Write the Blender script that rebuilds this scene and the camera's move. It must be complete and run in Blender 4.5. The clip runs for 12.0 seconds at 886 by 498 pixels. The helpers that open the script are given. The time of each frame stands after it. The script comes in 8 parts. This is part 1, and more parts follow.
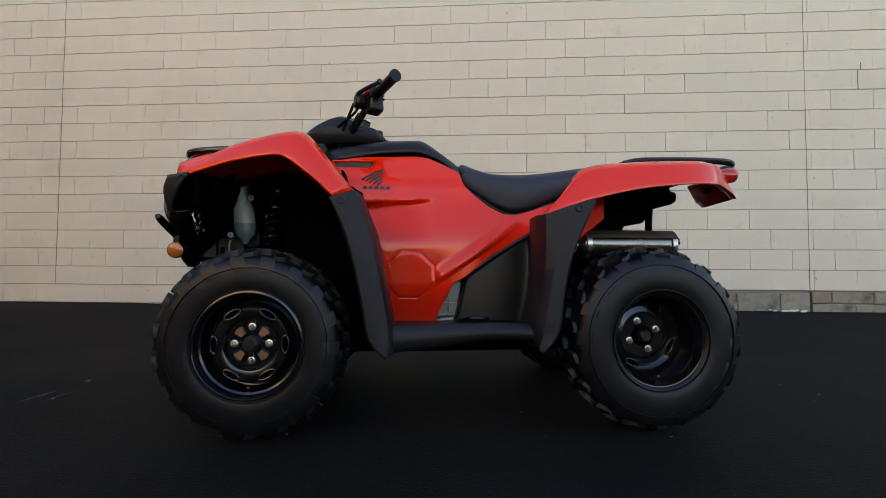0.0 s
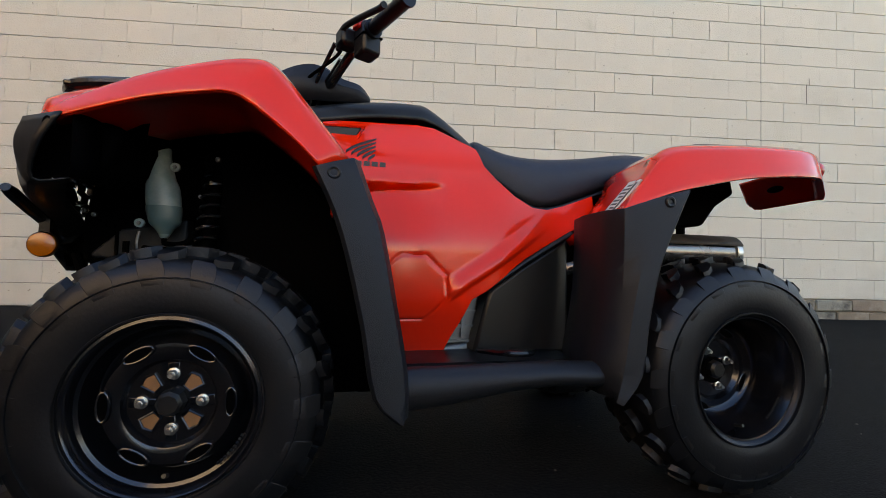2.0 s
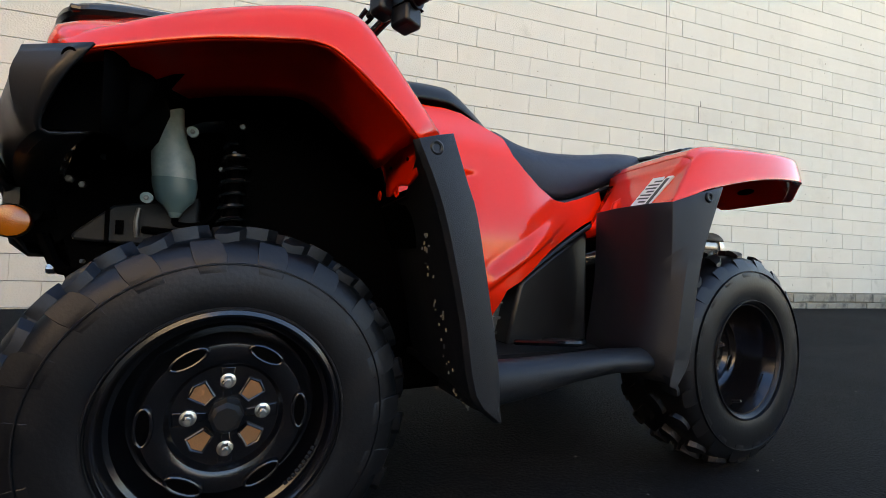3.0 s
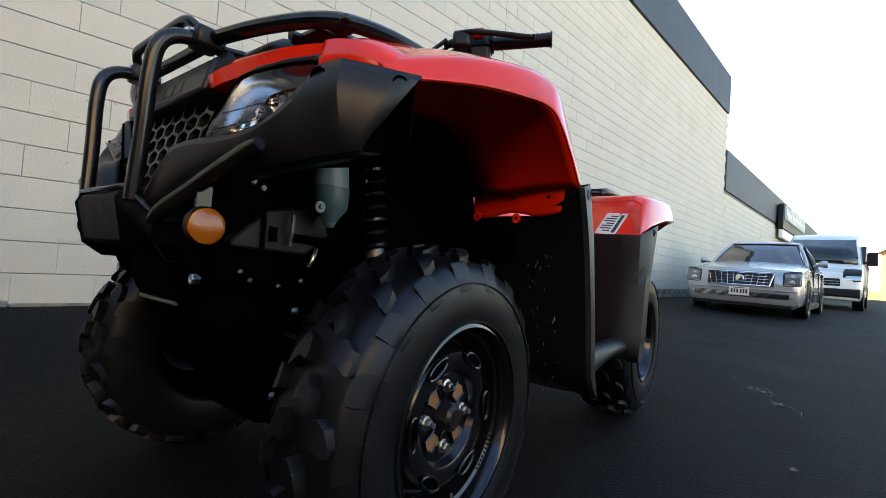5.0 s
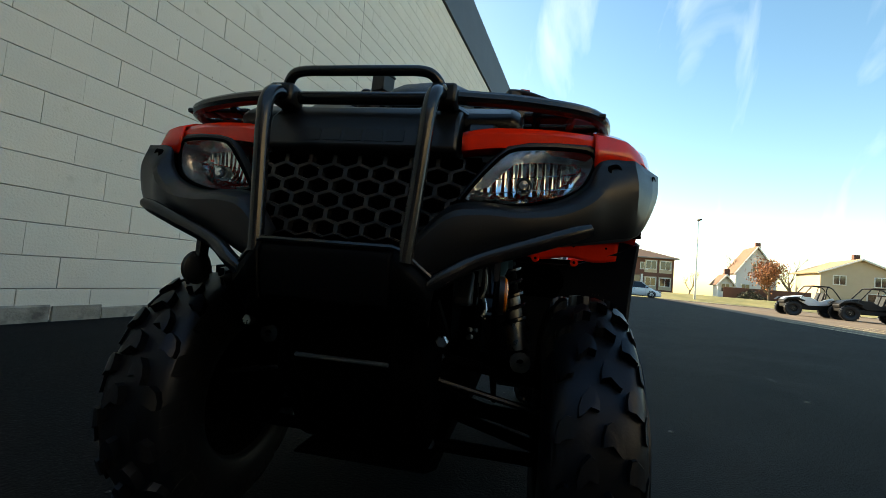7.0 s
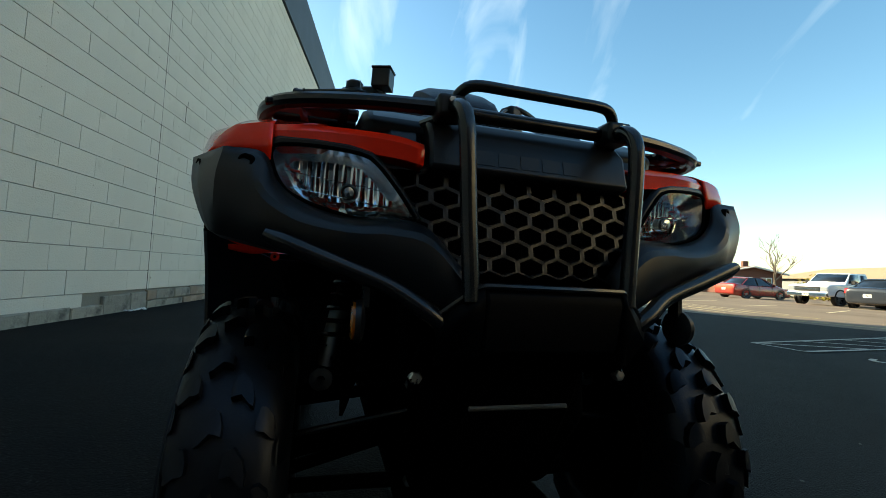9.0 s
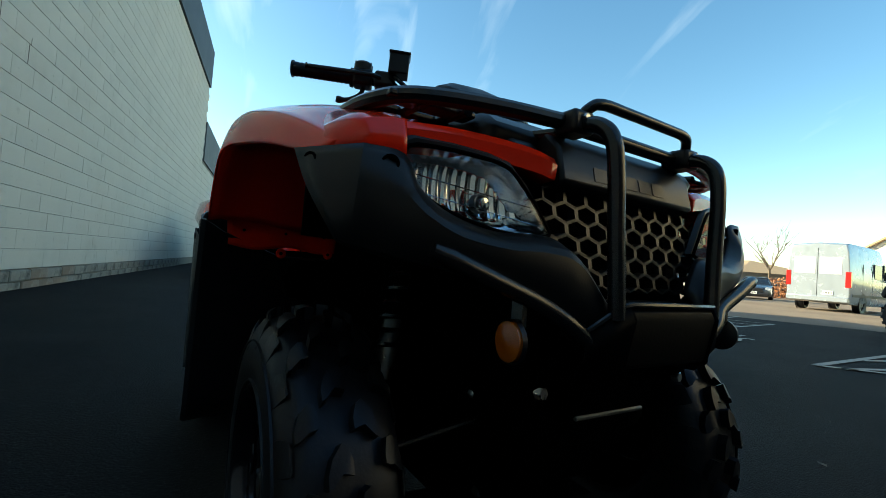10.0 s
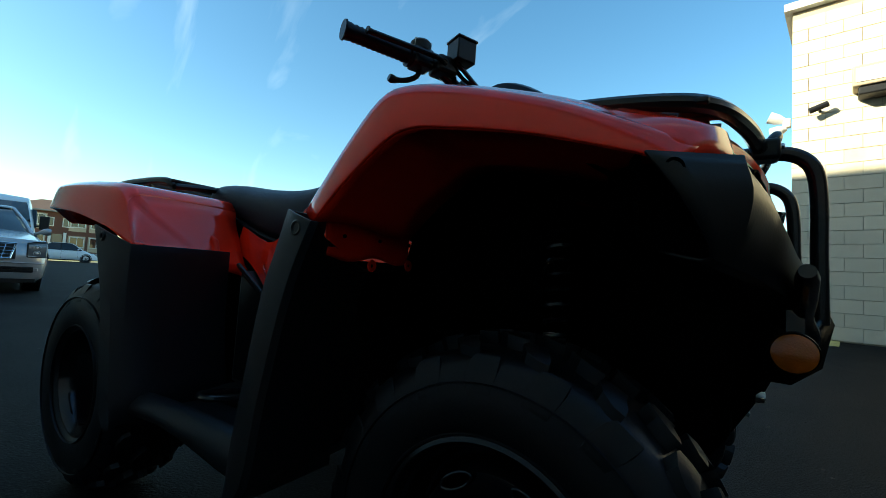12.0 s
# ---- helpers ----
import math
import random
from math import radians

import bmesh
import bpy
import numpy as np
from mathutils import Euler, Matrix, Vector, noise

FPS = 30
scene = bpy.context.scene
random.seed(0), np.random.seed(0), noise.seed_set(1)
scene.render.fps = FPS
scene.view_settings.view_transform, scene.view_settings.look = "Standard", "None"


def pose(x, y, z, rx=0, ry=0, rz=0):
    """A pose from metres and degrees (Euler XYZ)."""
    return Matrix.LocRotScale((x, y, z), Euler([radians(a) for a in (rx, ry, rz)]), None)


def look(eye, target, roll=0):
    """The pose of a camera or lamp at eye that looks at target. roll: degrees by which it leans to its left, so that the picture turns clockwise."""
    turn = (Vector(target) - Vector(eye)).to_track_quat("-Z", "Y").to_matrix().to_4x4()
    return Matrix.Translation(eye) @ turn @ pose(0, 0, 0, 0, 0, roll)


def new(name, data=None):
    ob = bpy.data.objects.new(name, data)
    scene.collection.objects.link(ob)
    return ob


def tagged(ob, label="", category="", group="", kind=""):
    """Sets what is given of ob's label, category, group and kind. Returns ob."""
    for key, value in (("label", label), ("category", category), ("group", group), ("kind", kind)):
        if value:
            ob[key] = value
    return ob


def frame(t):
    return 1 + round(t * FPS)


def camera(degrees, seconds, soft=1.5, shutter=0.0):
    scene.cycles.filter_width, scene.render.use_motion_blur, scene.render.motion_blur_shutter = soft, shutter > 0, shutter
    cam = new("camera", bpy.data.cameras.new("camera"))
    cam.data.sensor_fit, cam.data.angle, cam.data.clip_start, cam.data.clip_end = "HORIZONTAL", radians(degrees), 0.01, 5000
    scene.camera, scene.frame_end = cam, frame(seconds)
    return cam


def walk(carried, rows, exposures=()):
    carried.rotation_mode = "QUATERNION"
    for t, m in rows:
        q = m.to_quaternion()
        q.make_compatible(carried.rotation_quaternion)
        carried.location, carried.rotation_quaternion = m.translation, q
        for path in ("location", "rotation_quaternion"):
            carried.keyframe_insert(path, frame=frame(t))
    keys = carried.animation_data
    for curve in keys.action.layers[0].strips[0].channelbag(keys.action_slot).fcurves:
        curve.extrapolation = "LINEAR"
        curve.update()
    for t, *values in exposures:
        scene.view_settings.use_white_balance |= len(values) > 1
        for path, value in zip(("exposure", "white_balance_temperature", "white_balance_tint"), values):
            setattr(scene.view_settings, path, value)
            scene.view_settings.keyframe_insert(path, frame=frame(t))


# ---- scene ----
cam = camera(92.08, 12.0, soft=0.5)
PATH = [
    (0.0, -0.174, -1.796, 0.530, -5.05, 2.20, -0.31),
    (0.5, -0.219, -1.668, 0.534, -6.13, 1.89, -0.91),
    (1.0, -0.253, -1.544, 0.533, -7.54, 2.55, -1.73),
    (1.5, -0.275, -1.441, 0.545, -10.20, 2.66, -2.23),
    (2.0, -0.342, -1.343, 0.557, -13.64, 2.04, -1.45),
    (2.5, -0.453, -1.259, 0.548, -19.21, 1.98, -1.01),
    (3.0, -0.636, -1.182, 0.531, -26.30, 1.93, -1.84),
    (5.0, -1.234, -0.876, 0.550, -53.10, 1.90, -4.04),
    (5.5, -1.324, -0.767, 0.546, -57.92, 2.47, -3.64),
    (6.0, -1.433, -0.594, 0.581, -65.09, 2.91, -3.72),
    (6.5, -1.533, -0.432, 0.600, -72.55, 2.73, -4.96),
    (7.0, -1.588, -0.277, 0.601, -79.80, 3.40, -4.87),
    (9.0, -1.522, 0.299, 0.646, -105.62, 3.19, -3.06),
    (9.5, -1.457, 0.439, 0.629, -112.49, 2.81, -3.52),
    (10.0, -1.367, 0.607, 0.666, -121.37, 2.14, -4.34),
    (10.5, -1.267, 0.714, 0.661, -126.88, 2.28, -4.43),
    (11.0, -1.125, 0.821, 0.658, -135.44, 3.40, -3.19),
    (11.5, -1.018, 0.912, 0.674, -140.60, 2.70, -4.20),
    (12.0, -0.872, 0.986, 0.655, -147.50, 3.50, -3.20),
]
EXPOSURES = [(0.0, 2.32, 10100, 24), (2.0, 2.47, 10200, 25), (3.0, 2.85, 9700, 22), (5.0, 2.58, 9200, 19), (5.5, 2.34, 9200, 17), (6.0, 2.0, 9100, 13), (7.0, 1.57, 8600, 4), (9.0, 1.44, 8000, -3), (12.0, 1.28, 6900, -8)]
walk(cam, [(t, pose(x, y, z, 90 + pitch, roll, yaw)) for t, x, y, z, yaw, pitch, roll in PATH], EXPOSURES)

# ---- sky and sun: low winter sun behind the building, the near lot lies in its shade ----
SUN_ELEV, SUN_HEAD = 21.5, 42.0          # degrees up, degrees from +y towards +x
world = bpy.data.worlds.new("sky")
scene.world = world
world.use_nodes = True
wn, wl = world.node_tree.nodes, world.node_tree.links
sky = wn.new("ShaderNodeTexSky")
sky.sky_type, sky.sun_disc = "NISHITA", False
sky.sun_elevation, sky.sun_rotation = radians(SUN_ELEV), radians(SUN_HEAD)
sky.air_density, sky.dust_density, sky.ozone_density = 1.0, 0.5, 1.2
wn["Background"].inputs["Strength"].default_value = 0.13
# thin high cirrus streaks
wtc = wn.new("ShaderNodeTexCoord")
wmap = wn.new("ShaderNodeMapping")
wmap.inputs["Rotation"].default_value = (0.9, 0.3, 0.9)
wmap.inputs["Scale"].default_value = (0.6, 10.0, 3.0)
wno = wn.new("ShaderNodeTexNoise")
wno.inputs["Scale"].default_value, wno.inputs["Detail"].default_value, wno.inputs["Distortion"].default_value = 0.9, 9.0, 0.75
wra = wn.new("ShaderNodeValToRGB")
wra.color_ramp.elements[0].position, wra.color_ramp.elements[1].position = 0.57, 0.93
wra.color_ramp.elements[1].color = (0.27, 0.27, 0.27, 1)
wmx = wn.new("ShaderNodeMix")
wmx.data_type = "RGBA"
wl.new(wtc.outputs["Generated"], wmap.inputs["Vector"])
wl.new(wmap.outputs["Vector"], wno.inputs["Vector"])
wl.new(wno.outputs["Fac"], wra.inputs["Fac"])
wl.new(wra.outputs["Color"], wmx.inputs["Factor"])
whs = wn.new("ShaderNodeHueSaturation")
whs.inputs["Saturation"].default_value = 1.28
wl.new(sky.outputs["Color"], whs.inputs["Color"])
wl.new(whs.outputs["Color"], wmx.inputs[6])
wmx.inputs[7].default_value = (9.0, 9.3, 9.8, 1)
wl.new(wmx.outputs[2], wn["Background"].inputs["Color"])
sun_data = bpy.data.lights.new("sun", "SUN")
sun_data.energy, sun_data.angle, sun_data.color = 5.0, radians(0.55), (1.0, 0.90, 0.76)
sun = new("sun", sun_data)
sun_dir = Vector((math.sin(radians(SUN_HEAD)) * math.cos(radians(SUN_ELEV)), math.cos(radians(SUN_HEAD)) * math.cos(radians(SUN_ELEV)), math.sin(radians(SUN_ELEV))))
sun.matrix_world = look(sun_dir * 40, (0, 0, 0))

# ---- materials ----
def material(name, colour, rough=0.5, metal=0.0, spec=0.5, coat=0.0, grain=0.0, scale=30.0, bump=0.0, bump_scale=200.0, stain=None, stain_scale=3.0, stain_at=(0.5, 0.7), rough_var=0.1, vary=0.0, island=False, sky_tint=None):
    """A Principled material with mottling at two scales, stains, fine relief and a spread from object to object."""
    m = bpy.data.materials.new(name)
    m.use_nodes = True
    n, l = m.node_tree.nodes, m.node_tree.links
    b = n["Principled BSDF"]
    b.inputs["Roughness"].default_value, b.inputs["Metallic"].default_value = rough, metal
    b.inputs["Specular IOR Level"].default_value, b.inputs["Coat Weight"].default_value = spec, coat
    b.inputs["Coat Roughness"].default_value = 0.08
    # Blue of the reflected sky, put into the specular tint
    if sky_tint:
        b.inputs["Specular Tint"].default_value = (*sky_tint, 1)
    tc = n.new("ShaderNodeTexCoord")
    col = n.new("ShaderNodeRGB")
    col.outputs[0].default_value = (*colour, 1)
    out = col.outputs[0]
    no = n.new("ShaderNodeTexNoise")
    no.inputs["Scale"].default_value, no.inputs["Detail"].default_value = scale, 6.0
    l.new(tc.outputs["Object"], no.inputs["Vector"])
    if grain:
        hs = n.new("ShaderNodeHueSaturation")
        mr = n.new("ShaderNodeMapRange")
        mr.inputs["To Min"].default_value, mr.inputs["To Max"].default_value = 1 - grain, 1 + grain
        l.new(no.outputs["Fac"], mr.inputs["Value"])
        l.new(mr.outputs["Result"], hs.inputs["Value"])
        l.new(out, hs.inputs["Color"])
        out = hs.outputs["Color"]
    if vary:
        hs2 = n.new("ShaderNodeHueSaturation")
        mr2 = n.new("ShaderNodeMapRange")
        mr2.inputs["To Min"].default_value, mr2.inputs["To Max"].default_value = 1 - vary, 1 + vary
        if island:
            l.new(n.new("ShaderNodeNewGeometry").outputs["Random Per Island"], mr2.inputs["Value"])
        else:
            l.new(n.new("ShaderNodeObjectInfo").outputs["Random"], mr2.inputs["Value"])
        l.new(mr2.outputs["Result"], hs2.inputs["Value"])
        l.new(out, hs2.inputs["Color"])
        out = hs2.outputs["Color"]
    if stain:
        ns = n.new("ShaderNodeTexNoise")
        ns.inputs["Scale"].default_value, ns.inputs["Detail"].default_value, ns.inputs["Roughness"].default_value = stain_scale, 8.0, 0.65
        l.new(tc.outputs["Object"], ns.inputs["Vector"])
        ra = n.new("ShaderNodeValToRGB")
        ra.color_ramp.elements[0].position, ra.color_ramp.elements[1].position = stain_at
        l.new(ns.outputs["Fac"], ra.inputs["Fac"])
        mx = n.new("ShaderNodeMix")
        mx.data_type = "RGBA"
        l.new(ra.outputs["Color"], mx.inputs["Factor"])
        l.new(out, mx.inputs[6])
        mx.inputs[7].default_value = (*stain, 1)
        out = mx.outputs[2]
    l.new(out, b.inputs["Base Color"])
    if rough_var:
        mr3 = n.new("ShaderNodeMapRange")
        mr3.inputs["To Min"].default_value, mr3.inputs["To Max"].default_value = max(0.02, rough - rough_var), min(1.0, rough + rough_var)
        l.new(no.outputs["Fac"], mr3.inputs["Value"])
        l.new(mr3.outputs["Result"], b.inputs["Roughness"])
    if bump:
        nb = n.new("ShaderNodeTexNoise")
        nb.inputs["Scale"].default_value, nb.inputs["Detail"].default_value = bump_scale, 4.0
        l.new(tc.outputs["Object"], nb.inputs["Vector"])
        bp = n.new("ShaderNodeBump")
        bp.inputs["Strength"].default_value, bp.inputs["Distance"].default_value = bump, 0.01
        l.new(nb.outputs["Fac"], bp.inputs["Height"])
        l.new(bp.outputs["Normal"], b.inputs["Normal"])
    return m


def clear_cover(name):
    """Thin clear plastic: lets light straight through, with a gloss on top."""
    m = bpy.data.materials.new(name)
    m.use_nodes = True
    n, l = m.node_tree.nodes, m.node_tree.links
    n.remove(n["Principled BSDF"])
    clear, gloss, fres, mix = n.new("ShaderNodeBsdfTransparent"), n.new("ShaderNodeBsdfGlossy"), n.new("ShaderNodeFresnel"), n.new("ShaderNodeMixShader")
    clear.inputs["Color"].default_value = (0.94, 0.95, 0.96, 1)
    gloss.inputs["Roughness"].default_value = 0.03
    fres.inputs["IOR"].default_value = 1.35
    l.new(fres.outputs["Fac"], mix.inputs["Fac"])
    l.new(clear.outputs["BSDF"], mix.inputs[1])
    l.new(gloss.outputs["BSDF"], mix.inputs[2])
    l.new(mix.outputs["Shader"], n["Material Output"].inputs["Surface"])
    return m


RED = material("red_plastic", (0.88, 0.024, 0.007), 0.12, spec=0.34, coat=0.32, grain=0.03, scale=6, rough_var=0.05, bump=0.015, bump_scale=60)
# Duller, slightly darker red copy that keeps reflections off the inner faces
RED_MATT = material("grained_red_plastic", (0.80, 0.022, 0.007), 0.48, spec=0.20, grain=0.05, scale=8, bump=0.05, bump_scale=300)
BLACK = material("black_plastic", (0.0062, 0.0067, 0.0080), 0.36, spec=0.34, grain=0.15, scale=14, bump=0.04, bump_scale=400, stain=(0.009, 0.0085, 0.008), stain_scale=5, stain_at=(0.62, 0.85))
# Guard's blue-grey base and gloss imitate sky light on black plastic
GUARD = material("blue_sheen_guard_plastic", (0.0078, 0.0088, 0.0108), 0.42, spec=0.27, sky_tint=(0.86, 0.95, 1.14), grain=0.2, scale=12, bump=0.15, bump_scale=600)
# Near-black without gloss: deep shade of sunk parts put into the colour
DARK = material("shade_dark_underbody", (0.0008, 0.0008, 0.0010), 0.6, spec=0.01, grain=0.2, scale=20, bump=0.1, bump_scale=150)
TUBE = material("black_painted_tube", (0.008, 0.008, 0.009), 0.22, grain=0.1, scale=20, rough_var=0.06)
RUBBER = material("tyre_rubber", (0.0036, 0.0039, 0.0047), 0.40, spec=0.30, sky_tint=(0.86, 0.95, 1.14), grain=0.25, scale=18, bump=0.05, bump_scale=160, stain=(0.015, 0.012, 0.0095), stain_scale=7, stain_at=(0.6, 0.8))
VINYL = material("seat_vinyl", (0.011, 0.0125, 0.016), 0.46, sky_tint=(0.80, 0.93, 1.2), grain=0.1, scale=10, bump=0.25, bump_scale=700)
RIM = material("gloss_black_rim", (0.0038, 0.0038, 0.0045), 0.17, spec=0.55, coat=0.0, sky_tint=(0.86, 0.95, 1.14), grain=0.1, scale=20, rough_var=0.05)
STEEL = material("zinc_steel", (0.55, 0.55, 0.54), 0.3, metal=1.0, grain=0.2, scale=60, rough_var=0.12)
CAST = material("cast_alloy", (0.15, 0.16, 0.165), 0.36, metal=0.75, grain=0.25, scale=60, bump=0.2, bump_scale=300)
SILVERED = material("silvered_reflector", (0.80, 0.81, 0.83), 0.17, metal=0.88, rough_var=0.08, grain=0.1, scale=80)
SHIELD = material("brown_heat_shield", (0.050, 0.036, 0.028), 0.62, spec=0.2, grain=0.25, scale=25, stain=(0.05, 0.04, 0.035), stain_scale=9, stain_at=(0.45, 0.7))
REFLECTOR = material("bright_reflector", (0.88, 0.89, 0.90), 0.10, metal=1.0, rough_var=0.03)
CHROME = material("chrome", (0.82, 0.82, 0.82), 0.06, metal=1.0, rough_var=0.02)
MUFFLER = material("muffler_steel", (0.24, 0.22, 0.21), 0.24, metal=0.95, grain=0.25, scale=25, stain=(0.10, 0.06, 0.04), stain_scale=9, stain_at=(0.5, 0.75))
AMBER = material("amber_reflector", (0.36, 0.085, 0.005), 0.18, coat=0.5, grain=0.12, scale=90, bump=0.1, bump_scale=400)
LENSRED = material("red_lens", (0.45, 0.015, 0.015), 0.12, coat=0.6, grain=0.1, scale=60)
SWITCHRED = material("red_switch", (0.5, 0.02, 0.015), 0.35)
COOLANT = material("teal_coolant", (0.075, 0.135, 0.14), 0.35, grain=0.15, scale=25)
BOTTLE = material("coolant_bottle", (0.26, 0.31, 0.30), 0.4, grain=0.12, scale=20, stain=(0.10, 0.19, 0.19), stain_scale=9, stain_at=(0.45, 0.65))
LENS = clear_cover("clear_lens")
TRIMGLASS = material("dark_instrument_glass", (0.006, 0.007, 0.008), 0.08, coat=0.3)
GRILLE = material("satin_black_grille", (0.010, 0.010, 0.0105), 0.34, spec=0.5, grain=0.1, scale=20)
PAPER = material("white_label", (0.75, 0.75, 0.72), 0.4, grain=0.05)
INK = material("dark_print", (0.02, 0.02, 0.022), 0.5)
GREYBOX = material("grey_box_plastic", (0.010, 0.012, 0.015), 0.45, spec=0.2, grain=0.15, scale=20, bump=0.1, bump_scale=300)
CHIP = material("pale_chips", (0.11, 0.10, 0.085), 0.9, grain=0.3, scale=40, vary=0.5, island=True)
MUD = material("dried_mud", (0.12, 0.11, 0.095), 0.95, grain=0.3, scale=60)
# Bumper black with its gloss cut; shade under the nose is in the colour
SKID = material("shade_black_steel", (0.0016, 0.0017, 0.0021), 0.5, spec=0.05, grain=0.2, scale=15, bump=0.05, bump_scale=200)
RUST = material("rust_hub", (0.20, 0.085, 0.032), 0.8, grain=0.35, scale=60, bump=0.2)

# Far below bare asphalt's tone: the near lot's shade is in the colour
ASPHALT = material("shaded_sealed_asphalt", (0.0047, 0.0048, 0.0057), 0.74, spec=0.075, grain=0.35, scale=1.3, rough_var=0.10, bump=0.55, bump_scale=110, stain=(0.0125, 0.0125, 0.0138), stain_scale=0.55, stain_at=(0.52, 0.85))
# pale stone chips that show through the sealer
an, al = ASPHALT.node_tree.nodes, ASPHALT.node_tree.links
chip, chip_ramp, chip_mix = an.new("ShaderNodeTexNoise"), an.new("ShaderNodeValToRGB"), an.new("ShaderNodeMix")
chip.inputs["Scale"].default_value, chip.inputs["Detail"].default_value = 95.0, 3.0
chip_ramp.color_ramp.elements[0].position, chip_ramp.color_ramp.elements[1].position = 0.60, 0.74
chip_mix.data_type = "RGBA"
al.new(an["Texture Coordinate"].outputs["Object"], chip.inputs["Vector"])
al.new(chip.outputs["Fac"], chip_ramp.inputs["Fac"])
al.new(chip_ramp.outputs["Color"], chip_mix.inputs["Factor"])
al.new(an["Principled BSDF"].inputs["Base Color"].links[0].from_socket, chip_mix.inputs[6])
chip_mix.inputs[7].default_value = (0.030, 0.030, 0.032, 1)
al.new(chip_mix.outputs[2], an["Principled BSDF"].inputs["Base Color"])
WALLPAINT = material("cream_block_paint", (0.63, 0.575, 0.485), 0.72, grain=0.06, scale=2.2, bump=0.35, bump_scale=70, stain=(0.50, 0.45, 0.37), stain_scale=1.1, stain_at=(0.52, 0.85), vary=0.02)
# Joint shadows are put into this darker mortar colour
SHADE_MORTAR = material("shade_dark_mortar", (0.20, 0.18, 0.145), 0.8, grain=0.08, scale=8, bump=0.3, bump_scale=90)
BASEBLOCK = material("bare_footing_block", (0.26, 0.235, 0.19), 0.85, grain=0.35, scale=7, bump=0.6, bump_scale=45, stain=(0.10, 0.09, 0.075), stain_scale=5, stain_at=(0.5, 0.68), vary=0.12)
BASEBROWN = material("brown_footing_block", (0.24, 0.175, 0.125), 0.85, grain=0.3, scale=7, bump=0.6, bump_scale=45, stain=(0.34, 0.29, 0.23), stain_scale=4, stain_at=(0.5, 0.7), vary=0.12)
FASCIA = material("charcoal_fascia", (0.045, 0.055, 0.068), 0.6, grain=0.12, scale=1.5, bump=0.1, bump_scale=40)
# Dark surface of the unseen wall that holds back sky light
SKY_BLOCK = material("dark_sky_block_wall", (0.085, 0.080, 0.075), 0.75, grain=0.15, scale=2.0, bump=0.2, bump_scale=30, stain=(0.06, 0.056, 0.052), stain_scale=0.8, stain_at=(0.45, 0.8))
WALLPAINT_FAR = material("cream_block_paint_far", (0.63, 0.575, 0.485), 0.72, grain=0.06, scale=2.2, bump=0.35, bump_scale=70, stain=(0.50, 0.45, 0.37), stain_scale=1.1, stain_at=(0.52, 0.85), vary=0.02, island=True)
# pocks and chipped spots in the block paint
for paint in (WALLPAINT, WALLPAINT_FAR):
    pn, pl = paint.node_tree.nodes, paint.node_tree.links
    for sc, lo, hi, tint in ((19.0, 0.715, 0.76, (0.33, 0.29, 0.22, 1)), (5.5, 0.66, 0.80, (0.52, 0.47, 0.38, 1))):
        pock, pock_ramp, pock_mix = pn.new("ShaderNodeTexNoise"), pn.new("ShaderNodeValToRGB"), pn.new("ShaderNodeMix")
        pock.inputs["Scale"].default_value, pock.inputs["Detail"].default_value = sc, 4.0
        pock_ramp.color_ramp.elements[0].position, pock_ramp.color_ramp.elements[1].position = lo, hi
        pock_mix.data_type = "RGBA"
        where = pn.new("ShaderNodeNewGeometry")
        pl.new(where.outputs["Position"], pock.inputs["Vector"])
        pl.new(pock.outputs["Fac"], pock_ramp.inputs["Fac"])
        pl.new(pock_ramp.outputs["Color"], pock_mix.inputs["Factor"])
        pl.new(pn["Principled BSDF"].inputs["Base Color"].links[0].from_socket, pock_mix.inputs[6])
        pock_mix.inputs[7].default_value = tint
        pl.new(pock_mix.outputs[2], pn["Principled BSDF"].inputs["Base Color"])
JOINT = material("joint_sealant", (0.15, 0.135, 0.11), 0.8, grain=0.2, scale=20)

SILVER = material("silver_car_paint", (0.46, 0.47, 0.485), 0.25, metal=0.55, coat=0.6, grain=0.03, scale=5, rough_var=0.04)
WHITEPAINT = material("white_car_paint", (0.74, 0.75, 0.76), 0.25, coat=0.5, grain=0.03, scale=5, rough_var=0.04)
REDPAINT = material("dark_red_car_paint", (0.22, 0.015, 0.012), 0.22, coat=0.6, grain=0.05, scale=5)
DARKPAINT = material("dark_grey_car_paint", (0.022, 0.026, 0.034), 0.2, coat=0.6, grain=0.05, scale=5)
GREYPAINT = material("grey_van_paint", (0.33, 0.38, 0.43), 0.25, metal=0.4, coat=0.5, grain=0.04, scale=4)
ORANGE = material("orange_plastic", (0.65, 0.14, 0.015), 0.3, grain=0.05)
CARGLASS = material("dark_car_glass", (0.012, 0.015, 0.018), 0.05, coat=0.3, rough_var=0.02)
LAMPCLEAR = material("clear_lamp_glass", (0.20, 0.21, 0.22), 0.10, metal=0.35, coat=0.8, grain=0.25, scale=25)
LAMPGLASS = material("car_lamp", (0.55, 0.57, 0.58), 0.12, metal=0.6, coat=0.8, grain=0.2, scale=25)
TRIMBLACK = material("black_car_trim", (0.009, 0.009, 0.010), 0.5, spec=0.25, grain=0.1)
LINE_PAINT = material("worn_line_paint", (0.36, 0.345, 0.30), 0.75, grain=0.2, scale=9, stain=(0.10, 0.10, 0.09), stain_scale=12, stain_at=(0.55, 0.7))
# Lighter copy of the line paint, coloured as sunlit
SUNLIT_LINE = material("sunlit_lot_paint", (0.62, 0.52, 0.32), 0.75, grain=0.2, scale=9, stain=(0.25, 0.2, 0.14), stain_scale=10, stain_at=(0.55, 0.75))
